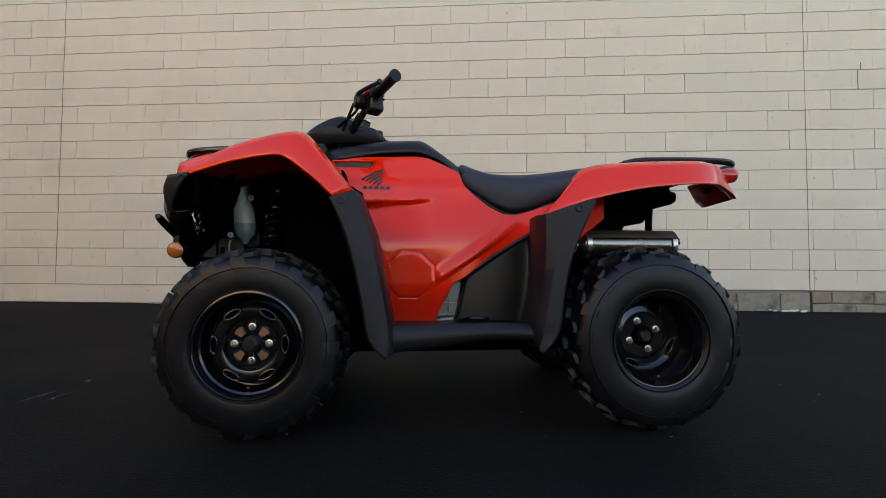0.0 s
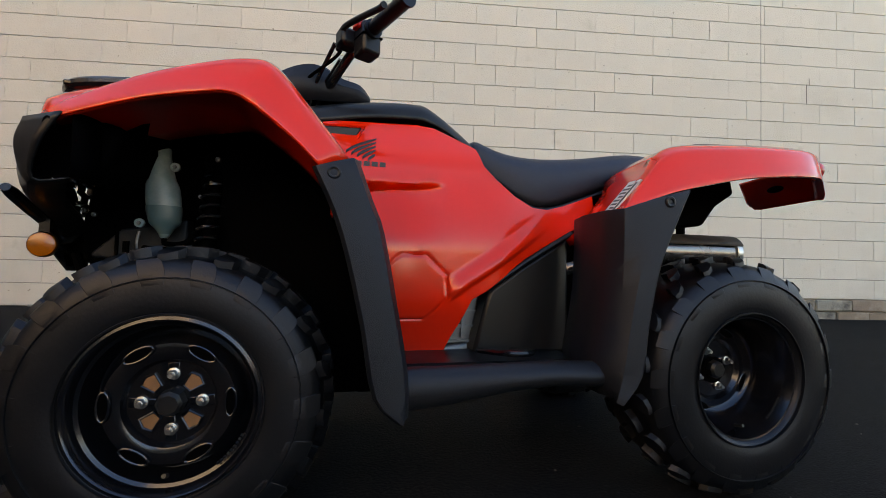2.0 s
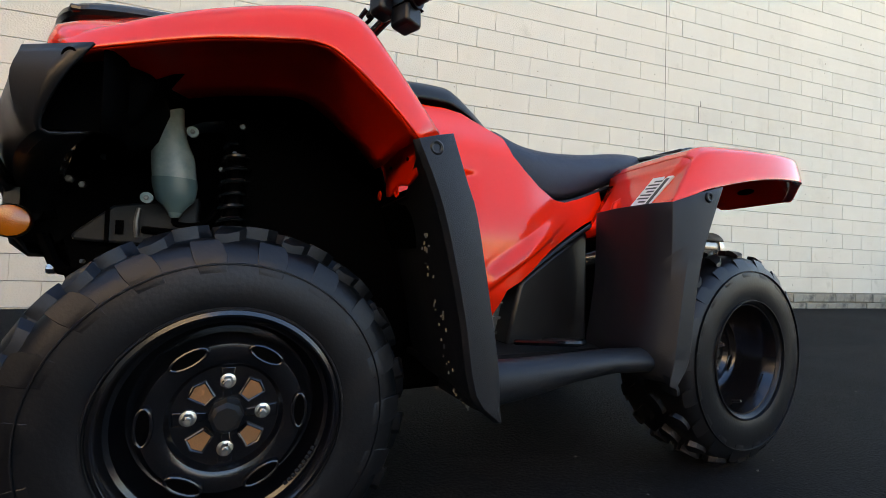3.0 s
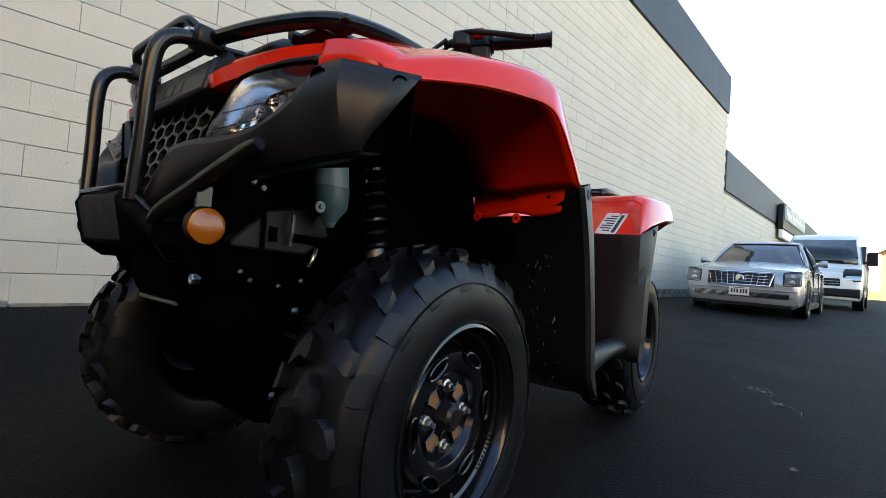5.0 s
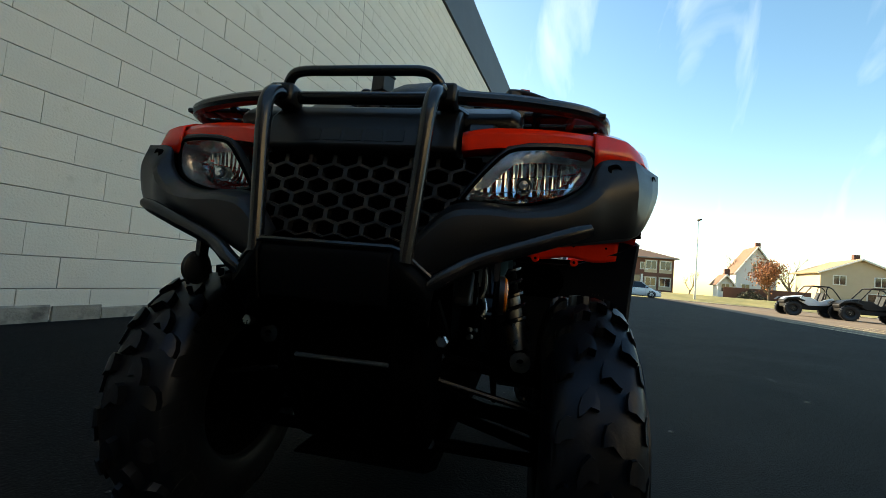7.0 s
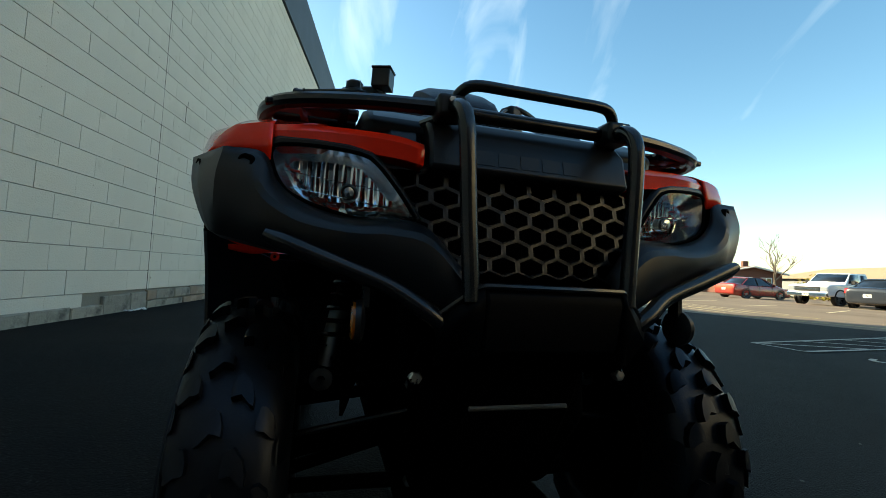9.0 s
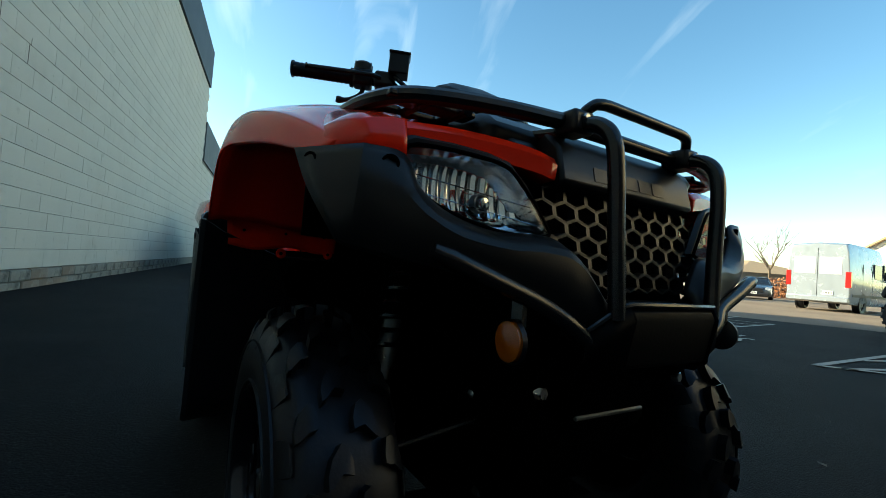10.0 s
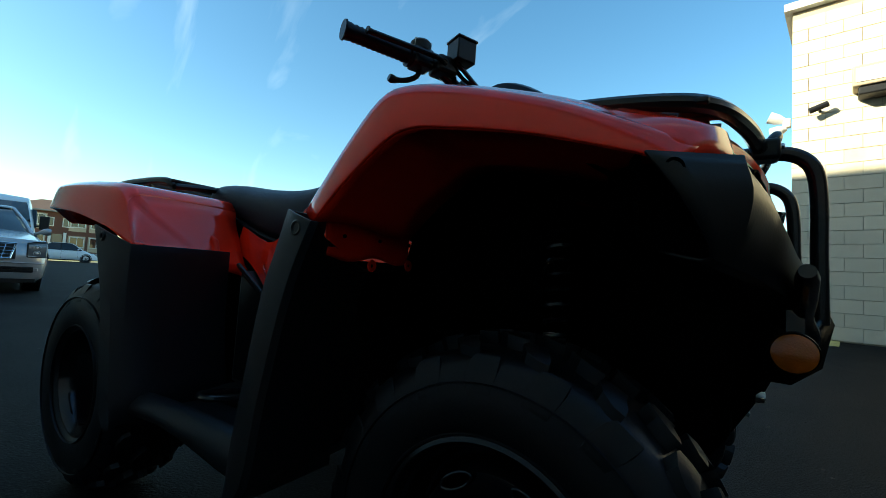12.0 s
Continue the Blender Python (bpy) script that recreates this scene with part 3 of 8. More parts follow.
def build_wheel(atv, x, y, side, radius, width, front):
    """side: -1 for the bike's left. The wheel's own origin is the hub."""
    rim_r = 0.151 if front else 0.145
    s = side
    h = width / 2
    m = pose(x, y, 0.2915 if front else 0.298)
    if front:      # shallow disc with four oval openings in a raised ring
        prof = [(rim_r + 0.013, h * 0.82), (rim_r + 0.011, h * 0.95), (rim_r + 0.005, h * 0.97), (rim_r, h * 0.90), (rim_r - 0.003, h * 0.66), (rim_r - 0.009, h * 0.62), (rim_r - 0.012, h * 0.36), (0.131, h * 0.14), (0.126, h * 0.12), (0.121, h * 0.30), (0.116, h * 0.52), (0.109, h * 0.60), (0.090, h * 0.63), (0.080, h * 0.58), (0.074, h * 0.44), (0.030, h * 0.42), (0.0001, h * 0.42)]
        nut_y, dish = h * 0.43, h * 0.42
    else:          # deep dish
        prof = [(rim_r + 0.014, h * 0.80), (rim_r + 0.010, h * 0.88), (rim_r, h * 0.86), (rim_r - 0.008, h * 0.70), (rim_r - 0.016, h * 0.50), (rim_r - 0.016, h * 0.05), (rim_r - 0.026, -h * 0.08), (0.108, -h * 0.12), (0.098, 0.0), (0.080, h * 0.04), (0.072, -h * 0.05), (0.030, -h * 0.06), (0.0001, -h * 0.06)]
        nut_y, dish = -h * 0.05, -h * 0.06
    wheel = part("wheel", lathe([(r, s * v) for r, v in prof], 64), RIM, atv, "gloss black steel wheel", at=m)
    back = lathe([(rim_r + 0.014, s * h * 0.8), (rim_r + 0.004, s * h * 0.5), (rim_r, -s * h * 0.8), (rim_r + 0.014, -s * h * 0.85)], 48)
    part("rim_barrel", back, RIM, wheel)
    carcass, lugs = tyre_mesh(radius, width, rim_r, s, 0.0195 if front else 0.0175)
    part("tyre", carcass, RUBBER, wheel, "knobbly black rubber tyre with light dust", angle=30)
    for turns, bm in lugs:
        bmesh.ops.recalc_face_normals(bm, faces=bm.faces)
        me = bpy.data.meshes.new("tread_lug")
        bm.to_mesh(me)
        bm.free()
        me.materials.append(RUBBER)
        for p in me.polygons:
            p.use_smooth = True
        me.set_sharp_from_angle(angle=radians(22))
        for a in turns:
            ob = new("tread_lug", me)
            ob.parent = wheel
            ob.matrix_basis = Matrix.Rotation(-a, 4, "Y")
    turn = 0.0 if front else radians(22)
    for k in range(4):
        a = turn + k * math.pi / 2 + (math.pi / 2)
        pcd = 0.0505
        q = Matrix.Translation((pcd * math.cos(a), s * nut_y, pcd * math.sin(a))) @ (Matrix.Identity(4) if s < 0 else Matrix.Rotation(math.pi, 4, "Z"))
        bm = disc_bolt(0.0086, 0.012, None, q)
        lathe([(0.0115, 0), (0.0115, -0.003), (0.0075, -0.004)], 14, bm, q)
        lathe([(0.0052, -0.012), (0.0046, -0.019), (0.0001, -0.019)], 10, bm, q)
        part("lug_nut", bm, STEEL, wheel, "bright zinc lug nut")
        q2 = Matrix.Rotation(-(a + math.pi / 4), 4, "Y")
        if front:     # small windows in the hub that show the rusty drum
            fan = prism([(0.034, -0.007), (0.057, -0.0135), (0.062, 0.0), (0.057, 0.0135), (0.034, 0.007)], s * (nut_y - 0.002), s * (nut_y + 0.0032), None, 0.0, q2)
            part("hub_window", fan, RUST, wheel, "rust-brown drum seen through the hub")
            lip = tube([q2 @ Vector((x, s * (nut_y + 0.003), z)) for x, z in ((0.033, -0.0085), (0.058, -0.0155), (0.0645, 0.0), (0.058, 0.0155), (0.033, 0.0085))], 0.0022, 1, 6, smooth=False, ring=True)
            part("window_lip", lip, RIM, wheel)
            part("hub_rib", prism([(0.026, -0.006), (0.072, -0.011), (0.072, 0.011), (0.026, 0.006)], s * (nut_y - 0.002), s * (nut_y + 0.002), None, 0.0, q2 @ Matrix.Rotation(math.pi / 4, 4, "Y")), RIM, wheel, bevel=0.002)
    # oval holes of the disc: dark sunk slots with a raised lip
    for k in range(6 if front else 4):
        q2 = Matrix.Rotation(-(k * math.pi / 3 if front else turn + (2 * k + 3) * math.pi / 4), 4, "Y")
        rr, yy = (0.103, h * 0.595) if front else (0.100, -h * 0.03)
        ring = [Vector((rr + 0.010 * math.cos(b), s * (yy + (0.006 if front else 0.004)), 0.026 * math.sin(b))) for b in [2 * math.pi * i / 14 for i in range(14)]]
        bm = tube([q2 @ v for v in ring], 0.0028, 1, 8, ring=True)
        slot = part("rim_slot", bm, RIM, wheel)
        bm = bmesh.new()
        lathe([(0.0001, -0.001), (0.0105, -0.001), (0.0105, 0.004)], 18, bm, q2 @ Matrix.Translation((rr, s * (yy + 0.004), 0)) @ Matrix.Diagonal((0.85, 1, 2.4, 1)))
        part("slot_recess", bm, DARK, slot, "dark opening in the wheel disc")
    if not front:
        part("rim_sticker", lathe([(0.0001, 0.0), (0.0085, 0.0), (0.0085, 0.001)], 16, None, Matrix.Translation((-0.012, s * (h * 0.10), rim_r - 0.019)) @ Matrix.Rotation(s * radians(62), 4, "X") @ Matrix.Diagonal((1.7, 1, 0.6, 1))), PAPER, wheel, "small pale oval sticker")
    cap = lathe([(0.0001, s * (dish + 0.026)), (0.017, s * (dish + 0.026)), (0.023, s * (dish + 0.020)), (0.025, s * dish)], 8)
    part("hub_cap", cap, BLACK, wheel, "black hub cap")
    part("valve", tube([(0.0, s * h * 0.55, -rim_r + 0.02), (0.0, s * h * 0.75, -rim_r + 0.027)], 0.004, 2, 8), BLACK, wheel)
    bm = bmesh.new()       # stamped marks on the rim, unreadable
    for i in range(9):
        a = radians(-52 + i * 3.2)
        q = Matrix.Rotation(-a, 4, "Y")
        box(rim_r - 0.0135, rim_r - 0.0085, min(s * h * 0.665, s * h * 0.69), max(s * h * 0.665, s * h * 0.69), -0.0022, 0.0022, bm, q)
    part("stamping", bm, GREYBOX, wheel, "small stamped marks")
    return wheel


def fender_front(atv, s):
    top = [(-0.856, 0.812), (-0.81, 0.836), (-0.70, 0.878), (-0.59, 0.905), (-0.51, 0.918), (-0.465, 0.904), (-0.409, 0.842), (-0.332, 0.748)]
    low = [(-0.838, 0.788), (-0.79, 0.803), (-0.68, 0.829), (-0.58, 0.841), (-0.538, 0.842), (-0.503, 0.827), (-0.43, 0.772), (-0.378, 0.722)]
    rows, under, liner = [], [], []
    for i, (a, b) in enumerate(zip(top, low)):
        yo = min(0.568, 0.472 + 0.27 * (b[0] + 0.85))
        lift = (0.034, 0.033, 0.029, 0.024, 0.018, 0.016, 0.010, 0.006)[i]
        dx, dz = b[0] - a[0], b[1] - a[1]
        inn = 0.375 - 0.115 * smooth01(i / 2.5)
        rows.append([(a[0], s * inn, a[1] + lift + 0.004), (a[0], s * (yo - 0.125), a[1] + lift), (a[0], s * (yo - 0.075), a[1] + lift * 0.45 + 0.005), (a[0], s * (yo - 0.040), a[1] + 0.002),
                     (a[0] + dx * 0.14, s * (yo - 0.019), a[1] + dz * 0.16), (a[0] + dx * 0.45, s * (yo - 0.009), a[1] + dz * 0.48), (a[0] + dx * 0.85, s * (yo - 0.001), a[1] + dz * 0.87), (b[0], s * yo, b[1])])
        under.append([(b[0], s * (yo - 0.002), b[1]), (b[0] - 0.002, s * (yo - 0.020), b[1] + 0.004), (b[0] - 0.002, s * (yo - 0.085), b[1] + 0.006), (b[0] - 0.002, s * (yo - 0.165), b[1] - 0.004), (b[0] - 0.002, s * (yo - 0.235), b[1] - 0.002)])
        liner.append([(b[0] - 0.002, s * (yo - 0.230), b[1] - 0.005), (b[0] - 0.002, s * (yo - 0.270), b[1] - 0.010), (b[0] - 0.002, s * (yo - 0.310), b[1] - 0.018)])
    fine = [spline(r, 3) for r in zip(*[spline(c, 4) for c in zip(*rows)])]
    fender = part("front_fender", grid(fine), RED, atv, "glossy red plastic front fender", solid=0.004, angle=50)
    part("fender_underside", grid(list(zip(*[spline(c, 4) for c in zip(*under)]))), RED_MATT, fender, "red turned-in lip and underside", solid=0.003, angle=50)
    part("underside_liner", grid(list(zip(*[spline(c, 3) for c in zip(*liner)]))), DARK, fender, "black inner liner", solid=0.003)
    # wall of the wheel arch behind the wheel, with a hollow in it and tabs along its foot
    rows, n = [], 24
    for i in range(n + 1):
        t = i / n
        x = -0.465 + 0.099 * smooth01(t / 0.8)
        row = []
        for k in range(n + 1):
            u = k / n
            y = 0.290 + (0.548 - 0.020 * t - 0.290) * u
            z = 0.870 - t * (0.197 + 0.005 * math.sin(3.2 * math.pi * u) * smooth01((t - 0.8) / 0.2))
            hollow = smooth01((u - 0.06) / 0.08) * smooth01((0.60 - u) / 0.06) * smooth01((t - 0.14) / 0.10) * smooth01((0.74 - t) / 0.05)
            row.append((x + 0.0275 * (1 - u) + 0.018 * hollow, s * y, z))
        rows.append(row)
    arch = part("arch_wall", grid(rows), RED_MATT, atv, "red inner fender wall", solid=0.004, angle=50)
    for y, z in ((0.315, 0.669), (0.420, 0.664)):
        m = Matrix.Translation((-0.362, s * y, z)) @ Matrix.Rotation(-math.pi / 2, 4, "Z")
        tab = part("tab", lathe([(0.0040, -0.0015), (0.0105, -0.0015), (0.0115, 0.0), (0.0105, 0.0015), (0.0040, 0.0015)], 18, None, m), RED, arch)
        part("tab_hole", lathe([(0.0001, 0.001), (0.0041, 0.001)], 12, None, m), DARK, tab)
    for y in (0.330, 0.415, 0.50):
        part("fixing", disc_bolt(0.0032, 0.003, None, Matrix.Translation((-0.372, s * y, 0.708)) @ Matrix.Rotation(-math.pi / 2, 4, "Z"), 10), DARK, arch, "black plastic rivet")
    # Added dark plates that hide the lit side panel behind the arch
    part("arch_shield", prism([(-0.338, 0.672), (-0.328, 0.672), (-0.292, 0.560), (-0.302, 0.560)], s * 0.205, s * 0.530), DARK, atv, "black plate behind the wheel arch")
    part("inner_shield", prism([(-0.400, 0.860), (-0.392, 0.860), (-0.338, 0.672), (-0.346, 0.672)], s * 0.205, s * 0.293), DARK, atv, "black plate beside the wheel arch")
    # added black fillers that close the view through lamp bucket and cowl
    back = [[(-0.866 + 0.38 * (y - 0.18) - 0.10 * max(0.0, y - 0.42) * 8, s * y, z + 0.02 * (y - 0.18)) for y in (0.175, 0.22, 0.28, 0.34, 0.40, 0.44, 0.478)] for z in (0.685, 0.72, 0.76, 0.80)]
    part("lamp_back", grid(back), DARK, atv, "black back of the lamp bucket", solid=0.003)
    # placed to cover a gap in the camera's view
    part("lamp_side", prism([(-0.876, 0.695), (-0.880, 0.798), (-0.790, 0.802), (-0.785, 0.700)], s * 0.426, s * 0.433), DARK, atv, "black filler plate beside the lamp")
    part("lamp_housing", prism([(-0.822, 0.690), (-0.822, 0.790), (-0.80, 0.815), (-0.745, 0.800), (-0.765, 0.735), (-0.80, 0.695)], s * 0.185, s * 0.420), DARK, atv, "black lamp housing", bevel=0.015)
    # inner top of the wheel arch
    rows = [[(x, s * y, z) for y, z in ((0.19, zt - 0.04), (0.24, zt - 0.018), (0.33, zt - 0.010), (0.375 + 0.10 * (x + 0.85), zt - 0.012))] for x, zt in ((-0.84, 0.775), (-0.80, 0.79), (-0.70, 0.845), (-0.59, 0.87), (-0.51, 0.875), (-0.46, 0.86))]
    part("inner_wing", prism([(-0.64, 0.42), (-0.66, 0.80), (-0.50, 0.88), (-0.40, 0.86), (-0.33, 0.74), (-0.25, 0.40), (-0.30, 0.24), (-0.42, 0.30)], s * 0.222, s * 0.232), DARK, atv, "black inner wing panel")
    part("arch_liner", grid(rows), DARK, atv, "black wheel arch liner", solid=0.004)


def fender_rear(atv, s):
    #      top x, top z, low x, low z: the first row lies along the slanting front crest
    st = [(0.350, 0.806, 0.246, 0.686), (0.378, 0.828, 0.282, 0.696), (0.420, 0.839, 0.350, 0.724), (0.49, 0.845, 0.442, 0.748), (0.57, 0.850, 0.54, 0.768), (0.66, 0.854, 0.64, 0.780), (0.74, 0.858, 0.73, 0.787), (0.79, 0.859, 0.785, 0.789), (0.824, 0.858, 0.820, 0.788), (0.848, 0.855, 0.862, 0.779), (0.866, 0.849, 0.900, 0.769), (0.880, 0.842, 0.928, 0.760)]
    yos = (0.548, 0.553, 0.560, 0.567, 0.573, 0.576, 0.570, 0.556, 0.536, 0.510, 0.486, 0.464)
    rows = []
    for (x, a, xb, b), yo in zip(st, yos):
        back = 0.085 * (1 - smooth01((x - 0.350) / 0.16))       # the front edge runs back towards the seat
        y1 = max(0.345, yo - 0.075)
        row = [(x + back + 0.012, s * 0.190, a + 0.014), (x + back * 0.6 + 0.008, s * 0.30, a + 0.014), (x + back * 0.15 + 0.002, s * y1, a + 0.009), (x, s * (yo - 0.042), a + 0.004), (x, s * (yo - 0.026), a - 0.004)]
        for f, o in ((0.14, 0.016), (0.30, 0.012), (0.55, 0.007), (0.80, 0.003), (0.97, 0.0)):
            row.append((x + (xb - x) * f, s * (yo - o), a + (b - a) * f))
        rows.append(row + [(xb, s * (yo - 0.003), b - 0.001), (xb, s * (yo - 0.024), b + 0.002)])
    fine = [spline(r, 2) for r in zip(*[spline(c, 3) for c in zip(*rows)])]
    f = part("rear_fender", grid(fine), RED, atv, "glossy red plastic rear fender", solid=0.004, angle=50)
    # flat cheek between the crest and the saddle, turned towards the rider's leg
    edge = [Vector(q) for q in fine[0][:-4]]
    foot = Vector((0.290, s * 0.232, 0.636))
    corner = edge[-1]
    low = [corner.lerp(foot, k / (len(edge) - 1)) + Vector((0, 0, 0.006 * math.sin(math.pi * k / (len(edge) - 1)))) for k in range(len(edge))]
    rows = []
    for k in range(9):
        g = k / 8
        rows.append([e.lerp(l, g) + Vector((0.010, 0, -0.008)) * smooth01(min(g, 1 - g) * 6) for e, l in zip(edge[::-1], low)])
    part("front_cheek", grid(rows), RED, f, "flat red cheek of the rear fender", solid=0.004, angle=45)
    rows = [[q, q + Vector((0.012, 0, -0.018)), q + Vector((0.05, 0, -0.022))] for q in low]
    part("cheek_lip", grid(rows), RED, f, solid=0.003)
    # closed end of the tail, leaning back towards its foot, with rounded lower corners
    rows = []
    for g in (0, 0.1, 0.3, 0.5, 0.7, 0.88, 0.95, 1.0):
        row = []
        for k in (0, 0.03, 0.08, 0.2, 0.4, 0.6, 0.8, 0.92, 0.97, 1.0):
            trim = 0.010 * smooth01((k - 0.88) / 0.12) * smooth01((g - 0.7) / 0.3)
            row.append((0.872 + 0.054 * g + 0.066 * k, s * (0.470 - 0.008 * g - 0.265 * k), 0.848 - 0.088 * g + trim * 1.6))
        rows.append(row)
    part("tail_panel", grid(rows), RED, f, "red panel closing the tail", solid=0.005)
    part("panel_recess", lathe([(0.0001, 0.0), (0.016, 0.0), (0.017, 0.002)], 18, None, Matrix.Translation((0.9225, s * 0.335, 0.806)) @ Matrix.Rotation(-math.pi / 2 + s * radians(14), 4, "Z") @ Matrix.Rotation(radians(24), 4, "X") @ Matrix.Diagonal((1.9, 1, 0.6, 1))), DARK, f, "dark oval recess")
    q = Matrix.Translation((0.930, s * 0.438, 0.842)) @ Matrix.Rotation(radians(90 + s * 22), 4, "Z")
    part("tail_lamp", lathe([(0.0001, -0.022), (0.014, -0.020), (0.022, -0.014), (0.0255, -0.004), (0.0255, 0.012), (0.020, 0.036)], 24, None, q), LENSRED, atv, "round red tail lamp")
    part("tail_bracket", prism([(0.44, 0.72), (0.46, 0.80), (0.62, 0.84), (0.80, 0.842), (0.812, 0.79), (0.745, 0.748), (0.70, 0.69), (0.56, 0.67)], s * 0.18, s * 0.30), DARK, atv, "black bracket under the rear fender", bevel=0.01)
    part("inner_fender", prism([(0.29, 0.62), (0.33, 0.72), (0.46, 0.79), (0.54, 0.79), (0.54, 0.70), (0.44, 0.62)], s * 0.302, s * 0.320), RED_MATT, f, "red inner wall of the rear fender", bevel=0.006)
    if s < 0:
        # it lies on the fender's cheek
        up = (edge[4] - low[7]).normalized()
        side = (low[8] - low[3]).normalized()
        out = side.cross(up).normalized()
        if out.x > 0:
            out = -out
        side = up.cross(out).normalized()
        c = low[11].lerp(edge[len(edge) - 12], 0.52) + Vector((0.010, 0, -0.008))
        q = Matrix((( -side.x, out.x, up.x, c.x), (-side.y, out.y, up.y, c.y), (-side.z, out.z, up.z, c.z), (0, 0, 0, 1)))
        lab = part("warning_label", box(-0.040, 0.040, 0.000, 0.0045, -0.050, 0.050, None, q), PAPER, f, "white printed warning label")
        bm = box(-0.033, -0.020, 0.0045, 0.0051, -0.042, 0.042, None, q)
        for k in range(7):
            box(-0.012, 0.033 if k % 3 else 0.018, 0.0045, 0.0051, 0.032 - k * 0.0115, 0.037 - k * 0.0115, bm, q)
        part("print", bm, INK, lab, "lines of small print")


def mudguards(atv, s):
    front = [(-0.318, 0.742), (-0.290, 0.668), (-0.268, 0.610), (-0.240, 0.475), (-0.217, 0.350), (-0.214, 0.272)]
    edge = [(-0.392, 0.722), (-0.356, 0.645), (-0.330, 0.565), (-0.300, 0.440), (-0.276, 0.318), (-0.228, 0.268)]
    rows = []
    for (a, b), (c, d) in zip(front, edge):
        rows.append([(a + 0.012, s * 0.475, b), (a + 0.004, s * 0.548, b), (a - 0.006, s * 0.570, b), ((a + c) / 2, s * 0.579, (b + d) / 2), (c + 0.006, s * 0.580, d), (c, s * 0.572, d - 0.001), (c + (0.020 if d > 0.7 else 0.004), s * 0.54, d - (0.02 if d > 0.7 else -0.002)), (c + (0.048 if d > 0.7 else 0.026), s * 0.42, d - (0.065 if d > 0.7 else 0)), (c + (0.060 if d > 0.7 else 0.040), s * 0.230, d - (0.065 if d > 0.7 else 0))])
    fine = list(zip(*[spline(c, 3) for c in zip(*rows)]))
    g = part("front_mudguard", grid(fine), GUARD, atv, "matt black plastic mudguard behind the front wheel", solid=0.004, bevel=0.003, angle=28)
    q = Matrix.Translation((-0.356, s * 0.576, 0.712)) @ (Matrix.Identity(4) if s < 0 else Matrix.Rotation(math.pi, 4, "Z"))
    part("fixing", lathe([(0.0001, -0.003), (0.0055, -0.003), (0.0065, -0.006), (0.0095, -0.007), (0.0125, -0.005), (0.013, 0.004)], 20, None, q), BLACK, g, "black plastic rivet")
    if s < 0:        # dried mud flecks on the side towards the wheel
        rng = random.Random(8)
        bm = bmesh.new()
        for k in range(38):
            f = 0.30 + 0.70 * rng.random()
            i = min(4, int(f * 5 * 0.999))
            g2 = f * 5 - i
            c = Vector((edge[i + 1][0] * g2 + edge[i][0] * (1 - g2), 0, edge[i + 1][1] * g2 + edge[i][1] * (1 - g2)))
            k2 = rng.uniform(0.3, 1.0)
            w, h = rng.uniform(0.0002, 0.0005), rng.uniform(0.001, 0.0045)
            box(c.x + 0.004 + 0.022 * k2 - 0.0035, c.x + 0.004 + 0.022 * k2, -0.54 + 0.11 * k2 - w, -0.54 + 0.11 * k2 + w, c.z - 0.02 - h, c.z - 0.02 + h, bm)
        tagged(part("mud_flecks", bm, MUD, g, smooth=False), "dried pale mud flecks", kind="stuff")
    # rear guard, ahead of the rear wheel
    a = [(0.222, 0.686), (0.222, 0.60), (0.218, 0.500), (0.203, 0.40), (0.192, 0.340), (0.204, 0.286)]
    b = [(0.392, 0.731), (0.356, 0.655), (0.318, 0.565), (0.292, 0.45), (0.275, 0.335), (0.232, 0.278)]
    rows = []
    for (x0, z0), (x1, z1) in zip(a, b):
        dip = 1.0 if z0 > 0.7 else 0.0       # its upper edge falls towards the seat
        rows.append([(x0 + 0.055, s * 0.30, z0 - 0.105 * dip), (x0 + 0.020, s * 0.40, z0 - 0.082 * dip), (x0 + 0.010, s * 0.488, z0 - 0.056 * dip), (x0 + 0.010, s * 0.515, z0 - 0.006 * dip), (x0 + 0.024, s * 0.552, z0), ((x0 + x1) / 2, s * 0.570, (z0 + z1) / 2), (x1 - 0.004, s * 0.576, z1), (x1 + 0.004, s * 0.568, z1), (x1 + 0.004, s * 0.53, z1)])
    fine = list(zip(*[spline(c, 3) for c in zip(*rows)]))
    g = part("rear_mudguard", grid(fine), GUARD, atv, "matt black plastic mudguard ahead of the rear wheel", solid=0.004, bevel=0.003, angle=28)
    q = Matrix.Translation((0.340, s * 0.572, 0.702)) @ (Matrix.Identity(4) if s < 0 else Matrix.Rotation(math.pi, 4, "Z"))
    part("fixing", lathe([(0.0001, -0.003), (0.0055, -0.003), (0.0065, -0.006), (0.0095, -0.007), (0.0125, -0.005), (0.013, 0.004)], 20, None, q), BLACK, g, "black plastic rivet")
    # footrest beam and floor
    rows = []
    for x, t, bt in ((-0.232, 0.352, 0.268), (-0.12, 0.352, 0.280), (0.0, 0.354, 0.298), (0.10, 0.356, 0.306), (0.215, 0.352, 0.300)):
        rows.append([(x, s * 0.36, t - 0.042), (x, s * 0.478, t - 0.036), (x, s * 0.494, t - 0.002), (x, s * 0.516, t + 0.001), (x, s * 0.532, t - 0.010), (x, s * 0.540, (t + bt) / 2), (x, s * 0.532, bt + 0.008), (x, s * 0.50, bt), (x, s * 0.36, bt)])
    beam = part("footrest", grid([spline(r, 2) for r in rows], closed=True, caps=True), GUARD, atv, "black plastic footrest board", bevel=0.002)
    bm = bmesh.new()
    for i in range(7):
        for j in range(4):
            box(-0.19 + i * 0.018, -0.182 + i * 0.018, *sorted((s * (0.375 + j * 0.026), s * (0.391 + j * 0.026))), 0.306, 0.318, bm)
